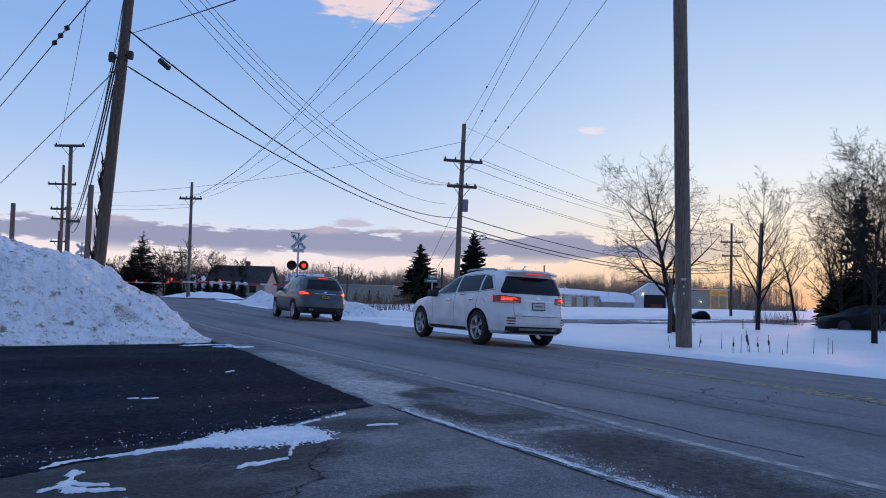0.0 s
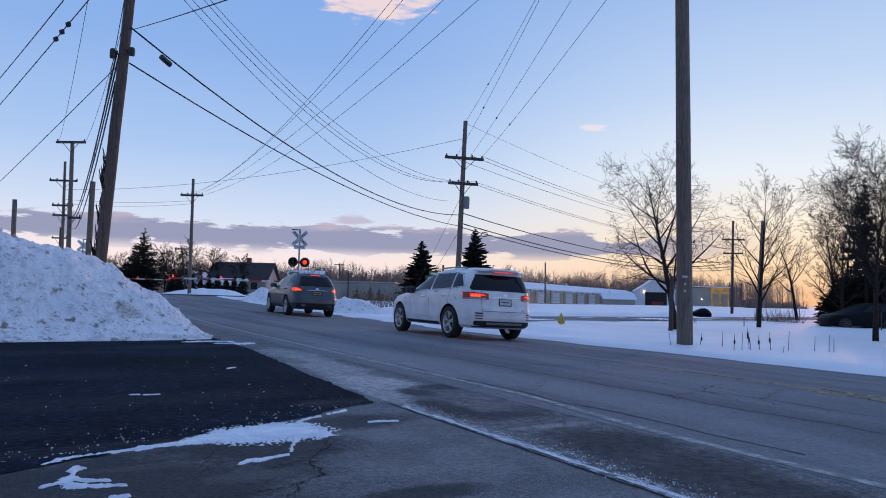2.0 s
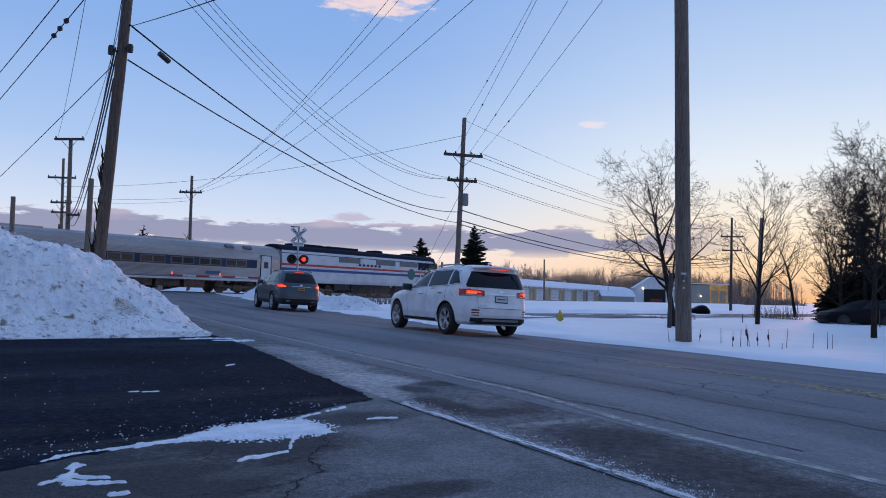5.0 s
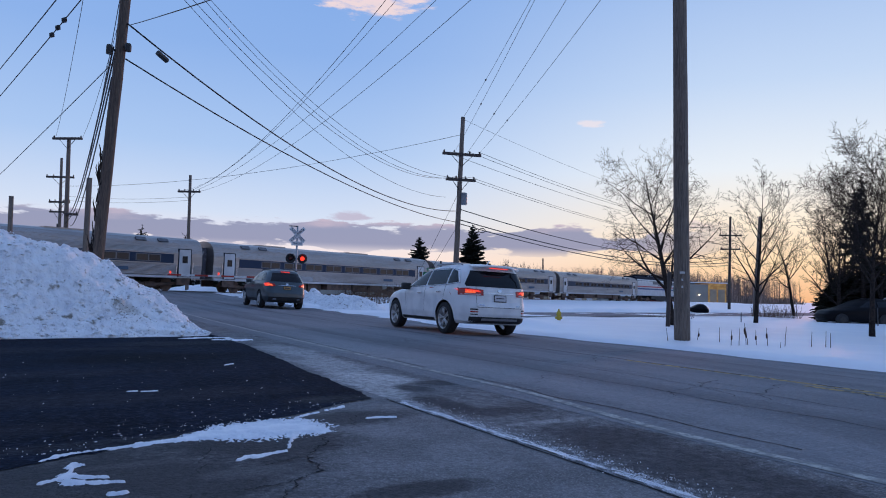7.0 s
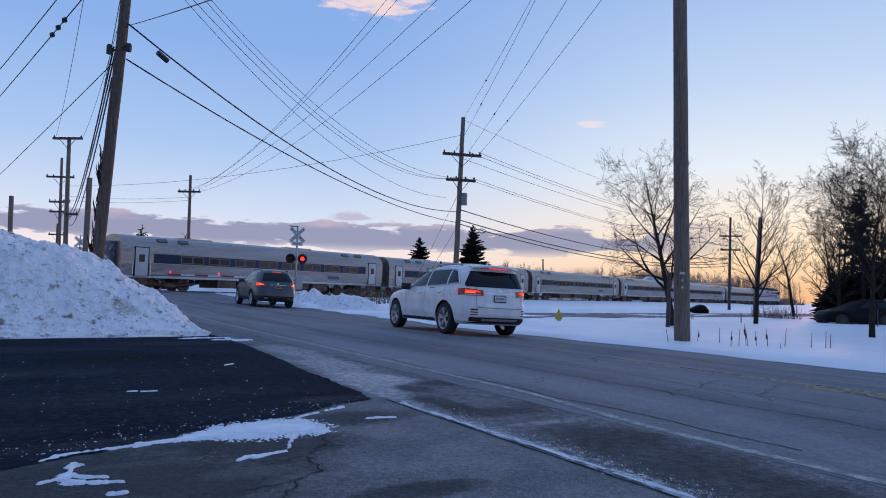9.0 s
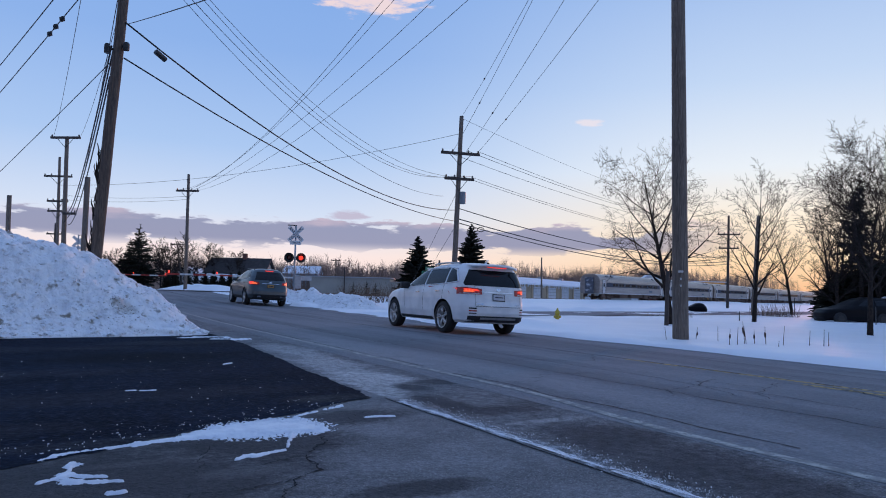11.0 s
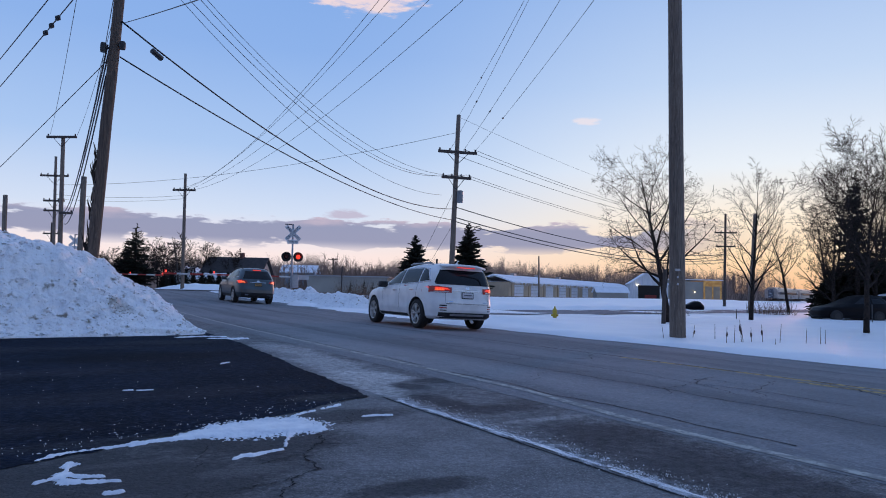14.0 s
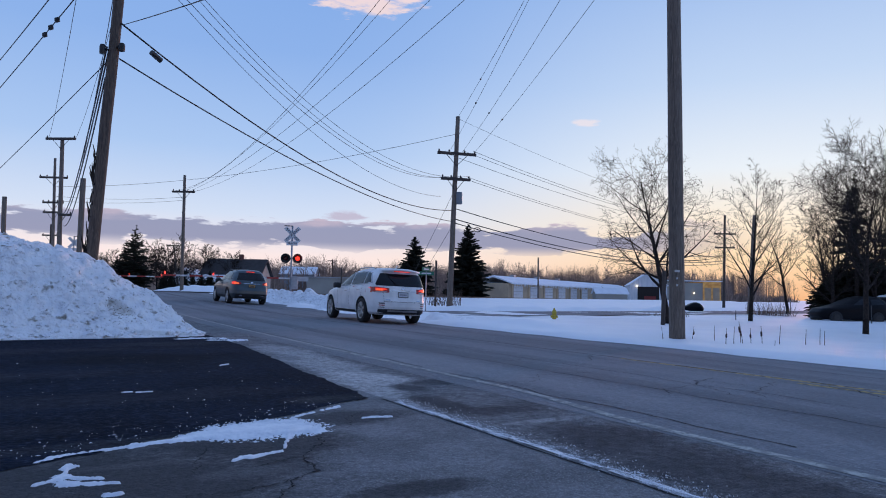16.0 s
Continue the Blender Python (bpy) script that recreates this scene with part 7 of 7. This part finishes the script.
ice_patch([(0.66, 4.43, 0.02), (0.82, 4.46, 0.05), (1.02, 4.54, 0.14), (1.25, 4.58, 0.27), (1.46, 4.58, 0.29), (1.60, 4.44, 0.14), (1.70, 4.35, 0.03)], 1, rag=0.5)
ice_patch([(0.22, 4.31, 0.004), (0.33, 4.35, 0.010), (0.43, 4.36, 0.006), (0.55, 4.40, 0.030), (0.68, 4.45, 0.010)], 2)
ice_patch([(0.06, 4.20, 0.012), (0.14, 4.28, 0.026), (0.24, 4.33, 0.010)], 3)
ice_patch([(0.203, 4.067, 0.014), (0.19, 3.95, 0.018), (0.17, 3.843, 0.024), (0.12, 3.78, 0.020), (0.052, 3.74, 0.014)], 4, step=0.008)
ice_patch([(0.17, 3.83, 0.014), (0.25, 3.77, 0.010), (0.34, 3.73, 0.006)], 5, step=0.008)
ice_patch([(0.13, 3.76, 0.010), (0.20, 3.69, 0.026), (0.26, 3.66, 0.036), (0.31, 3.65, 0.014), (0.40, 3.61, 0.005)], 14, step=0.008)
ice_patch([(0.985, 3.80, 0.006), (1.05, 3.85, 0.018), (1.13, 3.85, 0.022), (1.20, 3.88, 0.010), (1.29, 3.90, 0.010)], 6, step=0.008)
ice_patch([(1.33, 3.98, 0.006), (1.38, 4.12, 0.008), (1.44, 4.24, 0.014), (1.48, 4.36, 0.020)], 15, step=0.008)
ice_patch([(1.66, 4.87, 0.006), (1.80, 4.97, 0.010), (1.90, 5.02, 0.006)], 7, step=0.008)
ice_patch([(1.98, 5.08, 0.006), (2.10, 5.14, 0.009), (2.17, 5.19, 0.006)], 16, step=0.008)
ice_patch([(2.14, 4.66, 0.007), (2.24, 4.65, 0.011), (2.35, 4.62, 0.006)], 8, step=0.008)
ice_patch([(0.33, 3.43, 0.010), (0.36, 3.425, 0.018), (0.39, 3.43, 0.008)], 9, step=0.008)
ice_patch([(0.84, 6.58, 0.012), (0.90, 6.57, 0.024), (0.96, 6.57, 0.012)], 10)
ice_patch([(0.72, 6.62, 0.008), (0.77, 6.62, 0.016), (0.80, 6.62, 0.006)], 17)
ice_patch([(1.98, 8.45, 0.01), (2.05, 8.55, 0.03), (2.12, 8.6, 0.01)], 11, step=0.02)
ice_patch([(2.3, 13.0, 0.06), (2.7, 13.1, 0.14), (3.1, 13.0, 0.05)], 12, lift=0.03, step=0.03)
ice_patch([(2.7, 12.55, 0.05), (3.05, 12.5, 0.10), (3.4, 12.6, 0.03)], 13, lift=0.02, step=0.03)
rng = random.Random(8)
crumbs = []
for i in range(360):
    if i < 170:
        n = rng.uniform(-0.9, 2.5)
        u = 4.3 + 0.43 * n + abs(rng.gauss(0, 0.16)) + 0.02
    else:
        n = rng.uniform(-3.5, 2.4)
        u = 4.6 + 0.5 * max(n, 0) + 5.0 * rng.random() ** 2
    r = 0.001 + 0.0042 * rng.random() ** 4
    crumbs.append(([(n + r * rng.uniform(0.8, 3.4) * math.cos(a), u + r * math.sin(a) * rng.uniform(0.7, 1.6), -0.004) for a in [k * math.pi / 3 for k in range(6)]] + [(n, u, 0.001)], [(k, (k + 1) % 6, 6) for k in range(6)]))
tagged(part("snow_crumbs", merge(*crumbs), ice, at=ROAD), "scattered crumbs of snow on black asphalt", "snow", kind="stuff")


# ---- what moves ----
SUV_U = [(0, 12.37), (0.5, 12.8), (1, 13.12), (1.5, 13.42), (2, 13.61), (2.5, 13.71), (3, 13.72), (3.5, 13.72), (4, 13.72), (6.5, 13.72), (9, 13.72), (11.5, 13.72), (12, 13.72),
         (12.5, 13.78), (13, 13.99), (13.5, 14.43), (14, 15.10), (14.5, 15.96), (15, 16.91), (15.5, 17.87), (16, 18.84)]
CROSS_U = [(0, 25.3), (0.5, 25.58), (1, 25.84), (1.5, 26.10), (2, 26.34), (2.5, 26.55), (3, 26.75), (3.5, 27.0), (4, 27.28), (6.5, 29.42), (7, 29.83), (7.5, 30.2), (8, 30.55), (8.5, 30.88),
           (9, 31.15), (11.5, 32.3), (12, 32.52), (12.5, 32.8), (13, 33.13), (13.5, 33.4), (14, 33.7), (14.5, 33.98), (15, 34.26), (15.5, 34.5), (16, 34.72)]


def glide(rows, t):
    """The place along the road at t, eased between rows."""
    for i in range(len(rows) - 1):
        (a, p), (b, q) = rows[i], rows[i + 1]
        if a <= t <= b:
            s0 = (q - rows[i - 1][1]) / (b - rows[i - 1][0]) if i else (q - p) / (b - a)
            s1 = (rows[i + 2][1] - p) / (rows[i + 2][0] - a) if i + 2 < len(rows) else (q - p) / (b - a)
            k, d = (t - a) / (b - a), b - a
            return (2 * k ** 3 - 3 * k ** 2 + 1) * p + (k ** 3 - 2 * k ** 2 + k) * d * s0 + (3 * k ** 2 - 2 * k ** 3) * q + (k ** 3 - k ** 2) * d * s1
    return rows[-1][1]


def drive(car, wheels, table, n_of, turn_of, r):
    def at(t):
        u, n = glide(table, t), n_of(t)
        climb = math.degrees(math.atan2(road_z(n, u + 2.8) - road_z(n, u), 2.8))
        x, y = to_world(n, u)
        return pose(x, y, road_z(n, u) + 0.004, climb, 1.6, turn_of(t))

    times = [i * 0.5 for i in range(33)]
    walk(car, [(t, at(t)) for t in times])
    for w in wheels:
        loc = w.matrix_basis.translation.copy()
        walk(w, [(i * 0.2, pose(*loc, -math.degrees((glide(table, i * 0.2) - table[0][1]) / r))) for i in range(81)])


def motions():
    drive(suv, suv_wheels, SUV_U, lambda t: 9.12 + 0.3 * smooth01((t - 12.5) / 3.5), lambda t: 27.8, 0.37)
    drive(cross_car, cross_wheels, CROSS_U, lambda t: 9.27, lambda t: 27.0 + 2.6 * t / 16, 0.38)
    for wagon, offset in train:
        walk(wagon, [(t, rail_pose(NOSE_S + SPEED * (t - 6.3) - offset)) for t in range(0, 17)])


motions()
